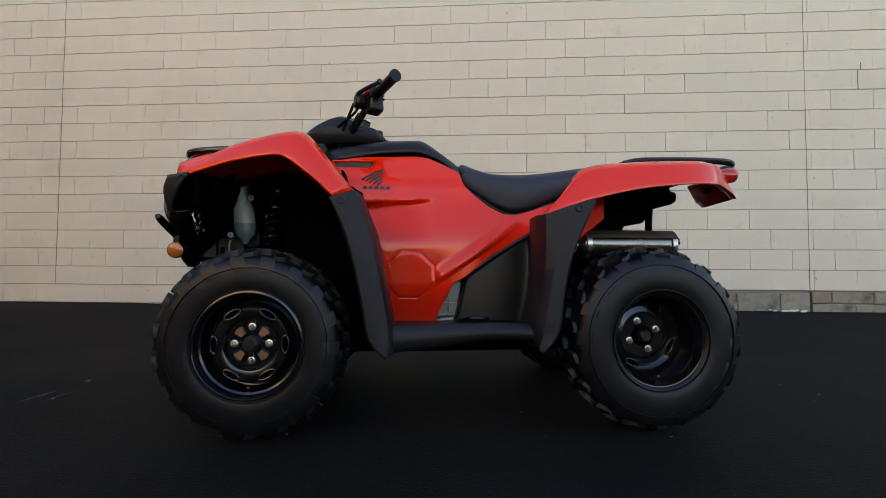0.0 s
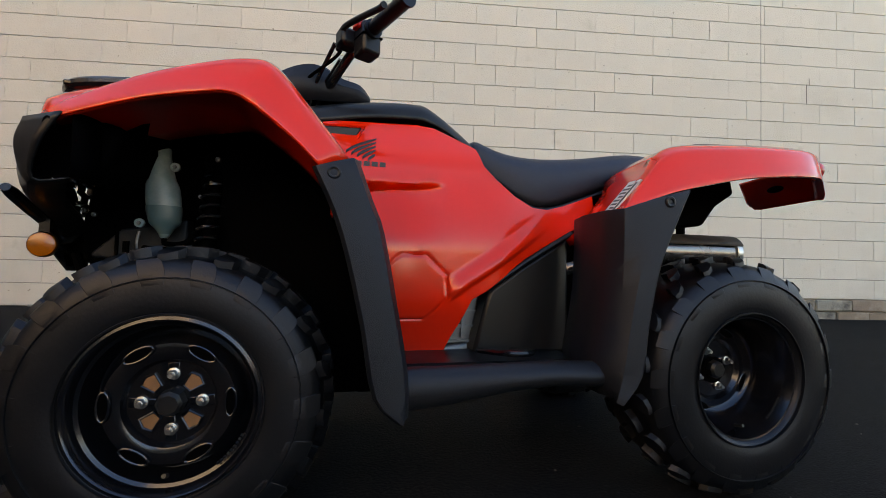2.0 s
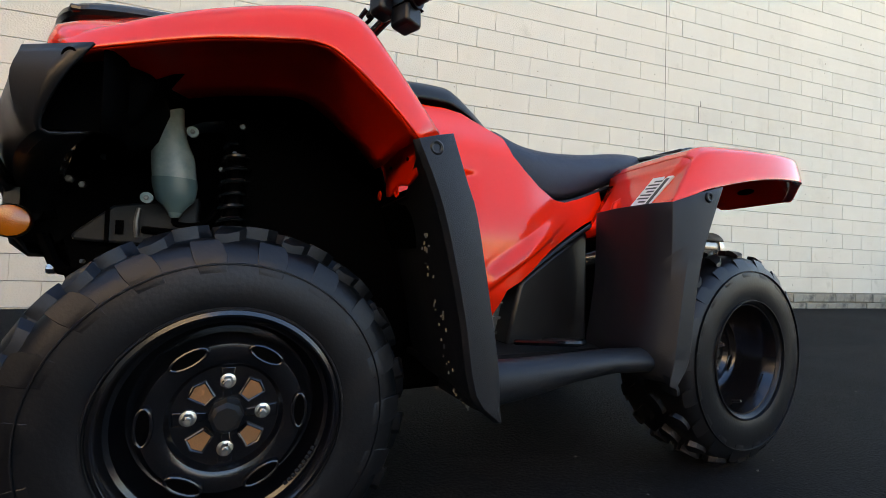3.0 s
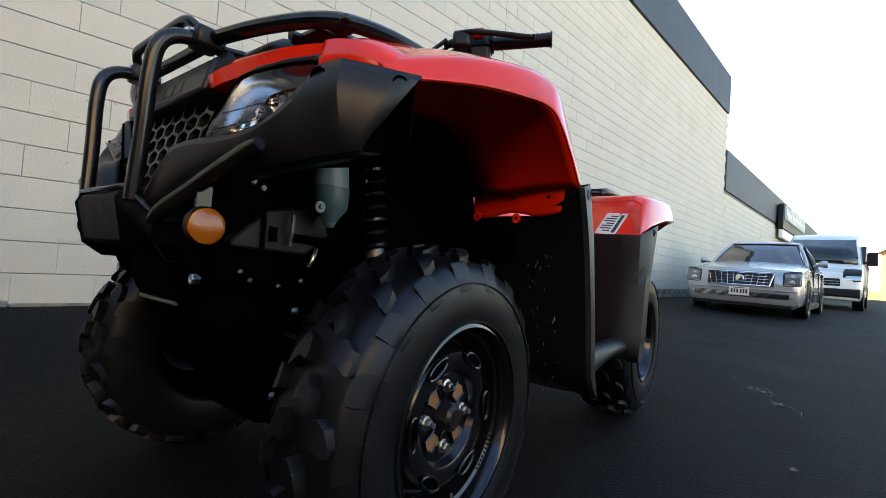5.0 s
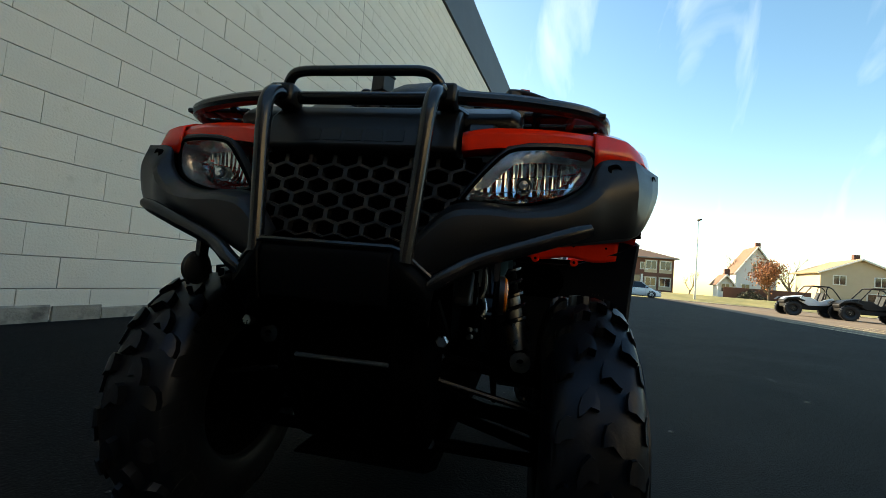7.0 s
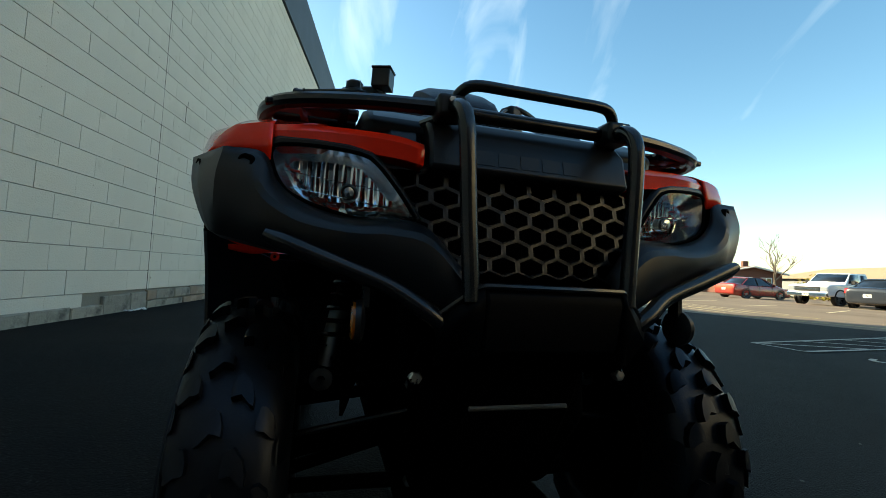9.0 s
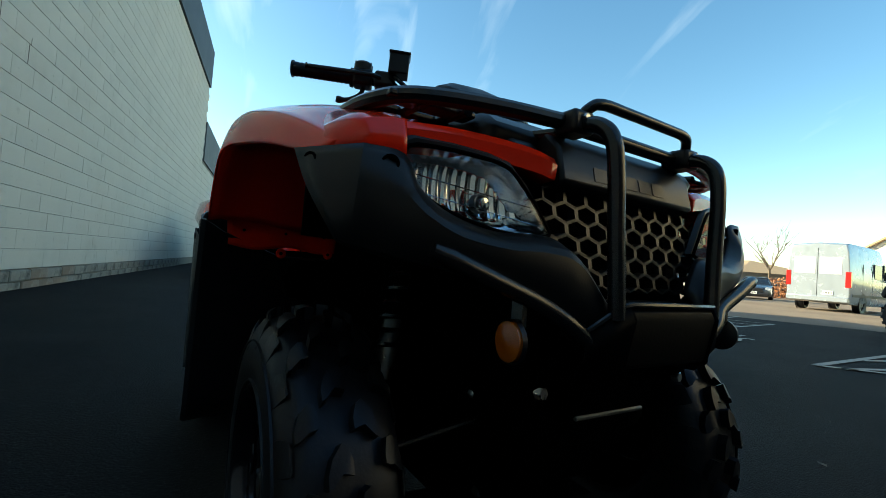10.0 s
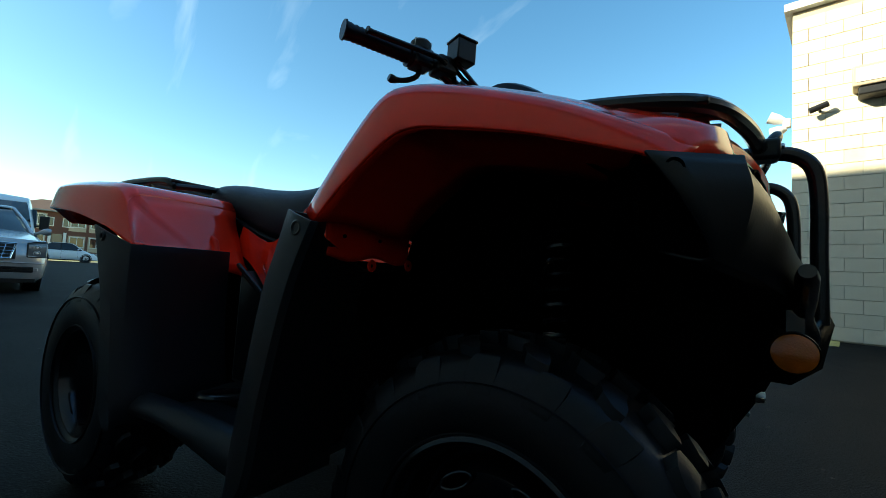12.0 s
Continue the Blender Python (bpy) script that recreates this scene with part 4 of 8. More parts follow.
    part("grip_studs", bm, BLACK, beam)
    part("floor_pan", box(-0.25, 0.25, *sorted((s * 0.22, s * 0.37)), 0.315, 0.328), BLACK, atv, "black plastic foot well")
    bm = tube([(0.01, s * 0.30, 0.34), (0.02, s * 0.44, 0.362), (0.05, s * 0.47, 0.365), (0.09, s * 0.44, 0.362), (0.10, s * 0.30, 0.34)], 0.007, 4, 8)
    part("foot_peg", bm, TUBE, beam, "grey metal foot peg")


def side_panel(atv, s):
    """Red body side from the tank down to the foot well."""
    def lerp(tab, x):
        xs, zs = zip(*tab)
        return float(np.interp(x, xs, zs))
    top = [(-0.46, 0.90), (-0.42, 0.925), (-0.36, 0.939), (-0.14, 0.950), (-0.09, 0.944), (-0.04, 0.920), (0.025, 0.884), (0.040, 0.830), (0.075, 0.795), (0.13, 0.752), (0.19, 0.724), (0.24, 0.722), (0.30, 0.738), (0.40, 0.775)]
    bot = [(-0.46, 0.86), (-0.40, 0.835), (-0.33, 0.79), (-0.285, 0.64), (-0.246, 0.42), (-0.228, 0.315), (-0.069, 0.313), (-0.05, 0.36), (-0.002, 0.466), (0.041, 0.489), (0.148, 0.574), (0.31, 0.661), (0.40, 0.70)]

    def depth(x, z):
        y = 0.150 + 0.075 * smooth01((0.97 - z) / 0.16) + 0.045 * smooth01((0.84 - z) / 0.25)
        y -= 0.045 * smooth01((x - 0.05) / 0.25)
        # ledge: the flank falls in sharply under a line, and comes out again lower down; it fades rearwards
        line = 0.762 + 0.07 * (x + 0.28)
        fade = smooth01((-0.06 - x) / 0.11)
        y -= 0.030 * smooth01((line - z) / 0.016) * smooth01((z - 0.600) / 0.15) * fade
        # octagonal knee guard: a thin groove round a slightly proud face
        u, v = (x + 0.160) / 0.088, (z - 0.497) / 0.082
        d = max(abs(u), abs(v), (abs(u) + abs(v)) * 0.74)
        y += 0.0025 * smooth01((1.0 - d) / 0.03) - 0.004 * smooth01((1.05 - d) / 0.02) * smooth01((d - 0.985) / 0.02)
        # crease that runs up and back along the lower edge: a sharp fold with a slow fall above it
        r = ((z - 0.500) - 0.66 * (x + 0.02)) / 0.040
        along = smooth01((x + 0.09) / 0.05) * smooth01((0.26 - x) / 0.20)
        y += 0.016 * smooth01((1.0 - abs(r - 0.15) * (0.75 if r > 0.15 else 2.0))) * along
        y -= 0.05 * smooth01((0.47 - z) / 0.16)
        return y
    rows = []
    nx, nz = 200, 120
    for i in range(nx + 1):
        x = -0.46 + 0.86 * i / nx
        z0, z1 = lerp(bot, x), lerp(top, x)
        rows.append([(x, s * depth(x, z0 + (z1 - z0) * j / nz), z0 + (z1 - z0) * j / nz) for j in range(nz + 1)])
    p = part("side_panel", grid(rows), RED, atv, "glossy red plastic body panel", solid=0.004, angle=60)
    # sunk vent below the tank cover
    y = depth(-0.36, 0.90)
    part("side_vent", prism([(-0.440, 0.913), (-0.296, 0.918), (-0.320, 0.872), (-0.418, 0.866)], s * (y - 0.010), s * (y + 0.0055)), BLACK, p, "dark vent insert", bevel=0.003)
    bm = tube([(-0.447, s * (y + 0.006), 0.917), (-0.285, s * (y + 0.006), 0.922), (-0.314, s * (y + 0.012), 0.866), (-0.424, s * (y + 0.012), 0.860)], 0.0045, 1, 6, smooth=False, ring=True)
    part("vent_lip", bm, RED, p)
    # wing-shaped decal of plain feather bars, and a row of plain blocks below
    for k in range(5):
        x0, z0 = -0.335 + k * 0.014, 0.842 - k * 0.005
        x1, z1 = -0.256 - k * 0.001, 0.889 - k * 0.0125
        bm = bmesh.new()
        lo, hi = [], []
        for i in range(7):
            f = i / 6
            x, z = x0 + (x1 - x0) * f, z0 + (z1 - z0) * (f ** 0.8)
            w = 0.0048 * (0.45 + 0.55 * math.sin(math.pi * min(1, 0.25 + f * 0.75)))
            lo.append((x, s * (depth(x, z - w) + 0.0036), z - w))
            hi.append((x, s * (depth(x, z + w) + 0.0036), z + w))
        part("emblem_feather", grid([lo, hi], bm), INK, p, "black feather-shaped decal", solid=0.0008)
    for k in range(5):
        x = -0.330 + k * 0.0205
        y = depth(x + 0.008, 0.812) + 0.0036
        part("emblem_block", box(x, x + 0.015, *sorted((s * (y - 0.0008), s * (y + 0.0008))), 0.806, 0.818), INK, p, "small dark block decal")
    # black cover behind the engine
    part("side_cover", prism([(0.006, 0.322), (0.046, 0.480), (0.060, 0.497), (0.15, 0.560), (0.28, 0.640), (0.285, 0.322)], s * 0.10, s * 0.262), BLACK, atv, "black plastic engine side cover", bevel=0.010)
    part("trim_strip", tube([(0.045, s * 0.262, 0.492), (0.15, s * 0.262, 0.566), (0.29, s * 0.262, 0.652)], 0.007, 3, 8), BLACK, atv)
    # bit of the crankcase
    bm = prism([(-0.075, 0.30), (-0.005, 0.470), (0.042, 0.474), (0.012, 0.30)], s * 0.10, s * 0.200)
    eng = part("crankcase", bm, CAST, atv, "grey cast alloy crankcase", bevel=0.006)
    bm = bmesh.new()
    for k in range(3):
        z = 0.345 + k * 0.040
        prism([(-0.055 + k * 0.017, z), (0.020 + k * 0.004, z), (0.022 + k * 0.004, z + 0.007), (-0.052 + k * 0.017, z + 0.007)], s * 0.195, s * 0.211, bm)
    box(-0.012, -0.002, *sorted((s * 0.195, s * 0.212)), 0.36, 0.452, bm)
    part("casting_ribs", bm, CAST, eng)
    part("casting_boss", tube([(-0.058, s * 0.20, 0.322), (0.005, s * 0.20, 0.330)], 0.018, 2, 12), CAST, eng)


def centre_body(atv):
    # tank cover
    rows = []
    for x, z, w in ((-0.50, 0.955, 0.12), (-0.46, 0.972, 0.15), (-0.36, 0.992, 0.155), (-0.26, 1.008, 0.155), (-0.15, 1.016, 0.15), (-0.105, 1.012, 0.145), (-0.04, 0.968, 0.135), (0.035, 0.915, 0.12), (0.042, 0.89, 0.11)):
        e = z - 0.052 if x < -0.1 else z - 0.03
        rows.append([(x, y * w, e + (z + 0.022 - e) * h) for y, h in ((-1.04, 0.0), (-1.0, 0.35), (-0.9, 0.68), (-0.6, 0.92), (0, 1.0), (0.6, 0.92), (0.9, 0.68), (1.0, 0.35), (1.04, 0.0))])
    fine = list(zip(*[spline(c, 4) for c in zip(*rows)]))
    part("tank_cover", grid(fine), BLACK, atv, "matt black plastic tank cover", sub=1, solid=0.004)
    # seat
    rows = []
    for x, z, b, w in ((0.036, 0.925, 0.86, 0.095), (0.055, 0.936, 0.845, 0.118), (0.10, 0.918, 0.815, 0.128), (0.16, 0.902, 0.772, 0.140), (0.23, 0.897, 0.740, 0.152), (0.30, 0.898, 0.748, 0.160), (0.40, 0.905, 0.785, 0.170), (0.50, 0.920, 0.82, 0.175), (0.58, 0.928, 0.84, 0.172), (0.64, 0.922, 0.85, 0.16), (0.665, 0.885, 0.855, 0.13)):
        rows.append([(x, y * w, b + (z + 0.008 - b) * h) for y, h in ((-1.0, 0.0), (-1.06, 0.25), (-1.05, 0.6), (-0.92, 0.86), (-0.6, 0.98), (0, 1.0), (0.6, 0.98), (0.92, 0.86), (1.05, 0.6), (1.06, 0.25), (1.0, 0.0))])
    fine = list(zip(*[spline(c, 3) for c in zip(*rows)]))
    seat = part("seat", grid(fine), VINYL, atv, "dark vinyl saddle seat", sub=1, solid=0.006)
    for s in (-1, 1):
        line = [(0.05, s * 0.118, 0.838), (0.10, s * 0.131, 0.805), (0.16, s * 0.143, 0.762), (0.23, s * 0.155, 0.730), (0.30, s * 0.163, 0.738), (0.40, s * 0.173, 0.775), (0.50, s * 0.178, 0.81)]
        part("piping", tube(line, 0.007, 4, 8), BLACK, seat)
    # frame, engine and driveline: dark mass between the wheels, its shade in the colour
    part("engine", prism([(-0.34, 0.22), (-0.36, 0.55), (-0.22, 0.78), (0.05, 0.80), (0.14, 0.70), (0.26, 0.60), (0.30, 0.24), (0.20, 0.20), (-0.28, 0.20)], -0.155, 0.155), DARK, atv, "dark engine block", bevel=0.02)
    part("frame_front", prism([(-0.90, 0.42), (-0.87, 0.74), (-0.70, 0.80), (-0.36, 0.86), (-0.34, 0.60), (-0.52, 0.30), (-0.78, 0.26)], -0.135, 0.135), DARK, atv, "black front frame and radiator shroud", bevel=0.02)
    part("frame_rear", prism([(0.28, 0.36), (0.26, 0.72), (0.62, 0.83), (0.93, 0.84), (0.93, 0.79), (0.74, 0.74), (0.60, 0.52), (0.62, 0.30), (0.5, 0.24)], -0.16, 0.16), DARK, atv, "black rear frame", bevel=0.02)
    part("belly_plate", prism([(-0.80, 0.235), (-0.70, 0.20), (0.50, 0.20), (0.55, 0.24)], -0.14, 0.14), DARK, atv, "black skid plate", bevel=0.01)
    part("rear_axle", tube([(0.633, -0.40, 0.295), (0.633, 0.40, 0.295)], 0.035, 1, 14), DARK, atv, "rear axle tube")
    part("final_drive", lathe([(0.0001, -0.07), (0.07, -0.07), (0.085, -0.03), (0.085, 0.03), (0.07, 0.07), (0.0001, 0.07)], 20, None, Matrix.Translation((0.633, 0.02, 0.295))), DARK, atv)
    # air box lid and boots ahead of the bars
    part("nose_lid", prism([(-0.90, 0.865), (-0.86, 0.895), (-0.56, 0.955), (-0.46, 0.968), (-0.46, 0.90), (-0.86, 0.82)], -0.262, 0.262), BLACK, atv, "black front storage lid", bevel=0.02)
    for k, y in enumerate((-0.11, 0.11)):
        part("lid_rib", prism([(-0.84, 0.895), (-0.82, 0.915), (-0.58, 0.966), (-0.56, 0.955)], y - 0.045, y + 0.045), BLACK, atv, bevel=0.008)


def suspension(atv, s):
    top, bot = Vector((-0.632, s * 0.215, 0.790)), Vector((-0.648, s * 0.290, 0.430))
    sh = part("shock_absorber", tube([top, top.lerp(bot, 0.5), bot], 0.017, 2, 12), DARK, atv, "front shock absorber with coil spring")
    part("damper_sleeve", tube([top.lerp(bot, 0.62), top.lerp(bot, 0.76)], 0.0185, 1, 14), CAST, sh, "dull grey damper sleeve")
    d = (bot - top).normalized()
    u = d.cross(Vector((1, 0, 0))).normalized()
    w = d.cross(u)
    coil = []
    for i in range(10 * 12 + 1):
        a = 2 * math.pi * i / 12
        coil.append(top + d * (0.04 + 0.26 * i / 120) + (u * math.cos(a) + w * math.sin(a)) * 0.0245)
    part("coil_spring", tube(coil, 0.0048, 1, 6, smooth=False), TUBE, sh, "black coil spring")
    part("damper_body", tube([top.lerp(bot, 0.76), top.lerp(bot, 0.93)], 0.021, 1, 14), STEEL, sh, "bright damper body")
    q = Matrix.Translation(bot)
    part("lower_eye", lathe([(0.008, -0.018), (0.022, -0.016), (0.022, 0.016), (0.008, 0.018)], 14, None, q @ Matrix.Rotation(math.pi / 2, 4, "Z")), CAST, sh)
    hub = Vector((-0.633, s * 0.36, 0.295))
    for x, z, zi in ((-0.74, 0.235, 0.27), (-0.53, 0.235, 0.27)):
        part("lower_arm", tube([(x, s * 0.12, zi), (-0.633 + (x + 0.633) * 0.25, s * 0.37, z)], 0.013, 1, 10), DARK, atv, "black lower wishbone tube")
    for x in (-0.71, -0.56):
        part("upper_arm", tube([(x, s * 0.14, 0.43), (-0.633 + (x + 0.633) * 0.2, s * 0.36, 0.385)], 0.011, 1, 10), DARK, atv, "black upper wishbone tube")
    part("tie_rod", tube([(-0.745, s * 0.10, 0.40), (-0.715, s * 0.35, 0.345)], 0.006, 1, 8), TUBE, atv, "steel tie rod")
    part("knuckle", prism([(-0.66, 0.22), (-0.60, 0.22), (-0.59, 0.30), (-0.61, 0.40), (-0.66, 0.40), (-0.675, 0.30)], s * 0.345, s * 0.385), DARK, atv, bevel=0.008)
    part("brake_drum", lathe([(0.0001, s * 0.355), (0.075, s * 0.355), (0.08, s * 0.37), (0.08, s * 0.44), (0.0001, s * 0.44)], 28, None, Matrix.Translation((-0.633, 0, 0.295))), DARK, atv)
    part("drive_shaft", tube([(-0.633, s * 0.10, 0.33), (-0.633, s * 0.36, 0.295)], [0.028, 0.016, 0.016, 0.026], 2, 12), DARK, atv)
    for x, z in ((-0.748, 0.274), (-0.522, 0.274), (-0.715, 0.434)):
        q = Matrix.Translation((x - 0.004, s * 0.13, z)) @ Matrix.Rotation(-math.pi / 2, 4, "Z")
        part("pivot_bolt", disc_bolt(0.009, 0.014, None, q), STEEL, atv, "bright pivot bolt")
    q = Matrix.Translation((-0.925, s * 0.166, 0.498)) @ Matrix.Rotation(-math.pi / 2, 4, "Z")
    part("frame_bolt", disc_bolt(0.010, 0.012, None, q), STEEL, atv, "bright frame bolt")
    part("bumper_stay", tube([(-0.86, s * 0.14, 0.50), (-0.915, s * 0.166, 0.498), (-0.95, s * 0.15, 0.56)], 0.011, 3, 8), DARK, atv)
    # rear damper
    a, b = Vector((0.56, s * 0.17, 0.62)), Vector((0.63, s * 0.22, 0.33))
    part("rear_shock", tube([a, b], 0.028, 1, 12), DARK, atv, "black rear shock absorber")


def front_end(atv):
    # grille: dark backing and honeycomb
    part("grille_back", prism([(-0.905, 0.655), (-0.885, 0.80), (-0.87, 0.80), (-0.89, 0.655)], -0.20, 0.20), DARK, atv, "dark radiator behind the grille")
    bm = bmesh.new()
    cw, ch = 0.0445, 0.0300
    for i in range(-4, 5):
        for j in range(6):
            y0 = i * cw + (cw / 2 if j % 2 else 0)
            z0 = 0.660 + j * ch * 0.80
            if abs(y0) > 0.19 or z0 > 0.80:
                continue
            ring = [(y0 + 0.5 * cw * a, z0 + ch * 0.535 * b) for a, b in ((0, 1), (1, 0.5), (1, -0.5), (0, -1), (-1, -0.5), (-1, 0.5))]
            rows = []
            for sc, dx in ((1.0, 0.0), (0.83, 0.0), (0.80, 0.014), (0.98, 0.014)):
                rows.append([(-0.932 + (z - 0.72) * 0.16 + dx + 0.12 * y * y, y0 + (y - y0) * sc, z0 + (z - z0) * sc) for y, z in ring])
            rows.append(rows[0])
            grid(rows, bm, closed=True)
    part("grille_mesh", bm, GRILLE, atv, "black honeycomb grille", smooth=False)
    # name panel over the grille, with plain raised blocks
    nose = part("nose_panel", prism([(-0.925, 0.787), (-0.945, 0.795), (-0.932, 0.848), (-0.90, 0.880), (-0.84, 0.885), (-0.84, 0.787)], -0.165, 0.165), BLACK, atv, "black plastic nose panel", bevel=0.006)
    bm = bmesh.new()
    for k in range(5):
        y = -0.078 + k * 0.036
        part("raised_block", box(-0.0012, 0.003, y, y + 0.030, 0.0, 0.022, None, pose(-0.9420, 0, 0.806, 0, 13.8, 0)), BLACK, nose)
    for s in (-1, 1):
        # corner of the nose panel
        part("nose_side", prism([(-0.895, 0.80), (-0.915, 0.815), (-0.895, 0.852), (-0.86, 0.882), (-0.76, 0.902), (-0.74, 0.84)], s * 0.168, s * 0.225), BLACK, atv, "black nose side cover", bevel=0.010)
        # red brow over the lamp
        rows = []
        for y, x, zt, zb in ((0.172, -0.938, 0.826, 0.797), (0.21, -0.930, 0.836, 0.805), (0.27, -0.915, 0.842, 0.812), (0.33, -0.898, 0.845, 0.815), (0.395, -0.872, 0.845, 0.812)):
            rows.append([(x + 0.11, s * y, zt + 0.022), (x + 0.035, s * y, zt + 0.008), (x + 0.008, s * y, zt), (x, s * y, zt - 0.010), (x + 0.002, s * y, zb), (x + 0.03, s * y, zb - 0.002)])
        part("lamp_brow", grid(list(zip(*[spline(c, 3) for c in zip(*rows)]))), RED, atv, "glossy red brow over the headlamp", solid=0.004)
        rows = []       # red corner outboard of the lamp
        for y, x, zt, zb in ((0.380, -0.886, 0.850, 0.790), (0.40, -0.880, 0.850, 0.794), (0.435, -0.868, 0.843, 0.796), (0.462, -0.846, 0.826, 0.792), (0.472, -0.822, 0.818, 0.790)):
            rows.append([(x + 0.10, s * y, zt + 0.030), (x + 0.03, s * y, zt + 0.006), (x + 0.006, s * y, zt - 0.006), (x, s * y, (zt + zb) / 2), (x - 0.002, s * y, zb)])
        part("fender_corner", grid(list(zip(*[spline(c, 3) for c in zip(*rows)]))), RED, atv, "glossy red fender corner", solid=0.004)
        headlamp(atv, s)
        # black cowl that wraps from the bumper round under the lamp to the fender tip
        up = [(0.115, -0.962, 0.650), (0.165, -0.950, 0.705), (0.215, -0.942, 0.714), (0.270, -0.934, 0.712), (0.330, -0.920, 0.728), (0.368, -0.906, 0.757), (0.388, -0.898, 0.796), (0.438, -0.894, 0.800), (0.497, -0.806, 0.799)]
        mi = [(0.112, -0.992, 0.622), (0.165, -0.985, 0.678), (0.215, -0.977, 0.690), (0.270, -0.968, 0.690), (0.330, -0.952, 0.700), (0.372, -0.938, 0.722), (0.400, -0.922, 0.748), (0.444, -0.902, 0.750), (0.486, -0.840, 0.749)]
        lo = [(0.118, -0.985, 0.590), (0.165, -0.978, 0.612), (0.215, -0.966, 0.634), (0.270, -0.952, 0.648), (0.330, -0.934, 0.660), (0.372, -0.918, 0.668), (0.405, -0.902, 0.676), (0.442, -0.880, 0.684), (0.456, -0.866, 0.690)]
        bk = [(y - 0.015, x + 0.05, z + 0.006) for y, x, z in lo]
        rows = []
        for r in (up, mi, lo, bk):
            q = [(x, s * y, z) for y, x, z in r]
            rows.append(spline(q[:-1], 4) + [Vector(q[-2]).lerp(Vector(q[-1]), f) for f in (0.34, 0.67, 1.0)])
        rows = list(zip(*[spline(c, 4) for c in zip(*rows)]))
        cowl = part("front_cowl", grid(rows), BLACK, atv, "matt black front cowl below the headlamp", solid=0.004, angle=24)
        for x, y, z, a in ((-0.905, 0.408, 0.780, 25), (-0.832, 0.4815, 0.782, 60)):
            q = Matrix.Translation((x, s * y, z)) @ Matrix.Rotation(-s * radians(90 - a) * -1 + (0 if s < 0 else math.pi), 4, "Z")
            part("fixing", lathe([(0.0001, -0.001), (0.007, -0.001), (0.008, -0.004), (0.011, -0.004), (0.012, 0.004)], 16, None, q), DARK, cowl, "black plastic rivet")
        # inner wall between wheel and radiator
        part("splash_panel", prism([(-0.93, 0.62), (-0.90, 0.74), (-0.80, 0.78), (-0.76, 0.66), (-0.82, 0.50), (-0.90, 0.50)], s * 0.155, s * 0.175), DARK, atv, "black splash panel")
        # bars of the bumper
        part("side_bar", tube([(-0.985, s * 0.128, 0.566), (-0.988, s * 0.170, 0.596), (-0.974, s * 0.215, 0.624), (-0.967, s * 0.290, 0.652), (-0.957, s * 0.372, 0.682)], [0.0120] * 16 + [0.0085], 4, 14), TUBE, atv, "black painted bumper side bar")
        part("upright", tube([(-0.905, s * 0.136, 0.880), (-0.945, s * 0.135, 0.880), (-0.978, s * 0.134, 0.872), (-0.998, s * 0.132, 0.848), (-1.004, s * 0.129, 0.80), (-1.005, s * 0.124, 0.72), (-1.008, s * 0.116, 0.612)], 0.0115, 5, 14), TUBE, atv, "black painted brush guard upright")
        clamp = part("clamp", box(-0.955, -0.915, *sorted((s * 0.118, s * 0.160)), 0.866, 0.900), BLACK, atv, "black clamp block", bevel=0.006)
        q = Matrix.Translation((-0.955, s * 0.14, 0.888)) @ Matrix.Rotation(-math.pi / 2, 4, "Z")
        part("clamp_bolt", disc_bolt(0.006, 0.006, None, q), STEEL, clamp)
        # reflector on its tab
        q = Matrix.Translation((-0.960, s * 0.254, 0.578)) @ Matrix.Rotation((math.pi if s > 0 else 0) - s * radians(3), 4, "Z")
        ref = part("side_reflector", lathe([(0.0001, -0.008), (0.020, -0.0075), (0.0252, -0.005), (0.0262, 0.002), (0.0001, 0.003)], 28, None, q), AMBER, atv, "round amber reflector")
        part("tab", box(-0.972, -0.952, *sorted((s * 0.240, s * 0.248)), 0.597, 0.634), TUBE, ref, "bent metal tab")
        part("housing", lathe([(0.0275, -0.002), (0.0282, 0.005), (0.020, 0.010), (0.0001, 0.012)], 24, None, q), BLACK, ref, "black reflector housing")
    part("hoop", tube([(-0.938, -0.136, 0.888), (-0.948, -0.126, 0.906), (-0.954, -0.106, 0.916), (-0.955, -0.05, 0.917), (-0.955, 0.05, 0.917), (-0.954, 0.106, 0.916), (-0.948, 0.126, 0.906), (-0.938, 0.136, 0.888)], 0.0085, 4, 12), TUBE, atv, "black painted top hoop")
    part("cross_tube", tube([(-0.925, -0.14, 0.884), (-0.925, 0.14, 0.884)], 0.011, 2, 12), TUBE, atv)
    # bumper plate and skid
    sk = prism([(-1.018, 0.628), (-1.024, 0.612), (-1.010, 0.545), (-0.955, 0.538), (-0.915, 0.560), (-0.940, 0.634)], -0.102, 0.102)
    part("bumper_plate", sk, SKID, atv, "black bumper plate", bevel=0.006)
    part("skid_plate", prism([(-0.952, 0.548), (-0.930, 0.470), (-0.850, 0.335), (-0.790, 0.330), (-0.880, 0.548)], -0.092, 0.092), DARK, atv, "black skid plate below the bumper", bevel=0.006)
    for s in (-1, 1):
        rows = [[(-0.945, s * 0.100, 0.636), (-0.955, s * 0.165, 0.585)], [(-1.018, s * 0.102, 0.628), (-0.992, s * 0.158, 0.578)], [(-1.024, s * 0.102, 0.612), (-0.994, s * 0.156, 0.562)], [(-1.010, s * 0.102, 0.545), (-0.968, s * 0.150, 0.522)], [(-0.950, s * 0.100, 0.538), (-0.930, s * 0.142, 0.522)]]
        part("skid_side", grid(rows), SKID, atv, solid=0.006)
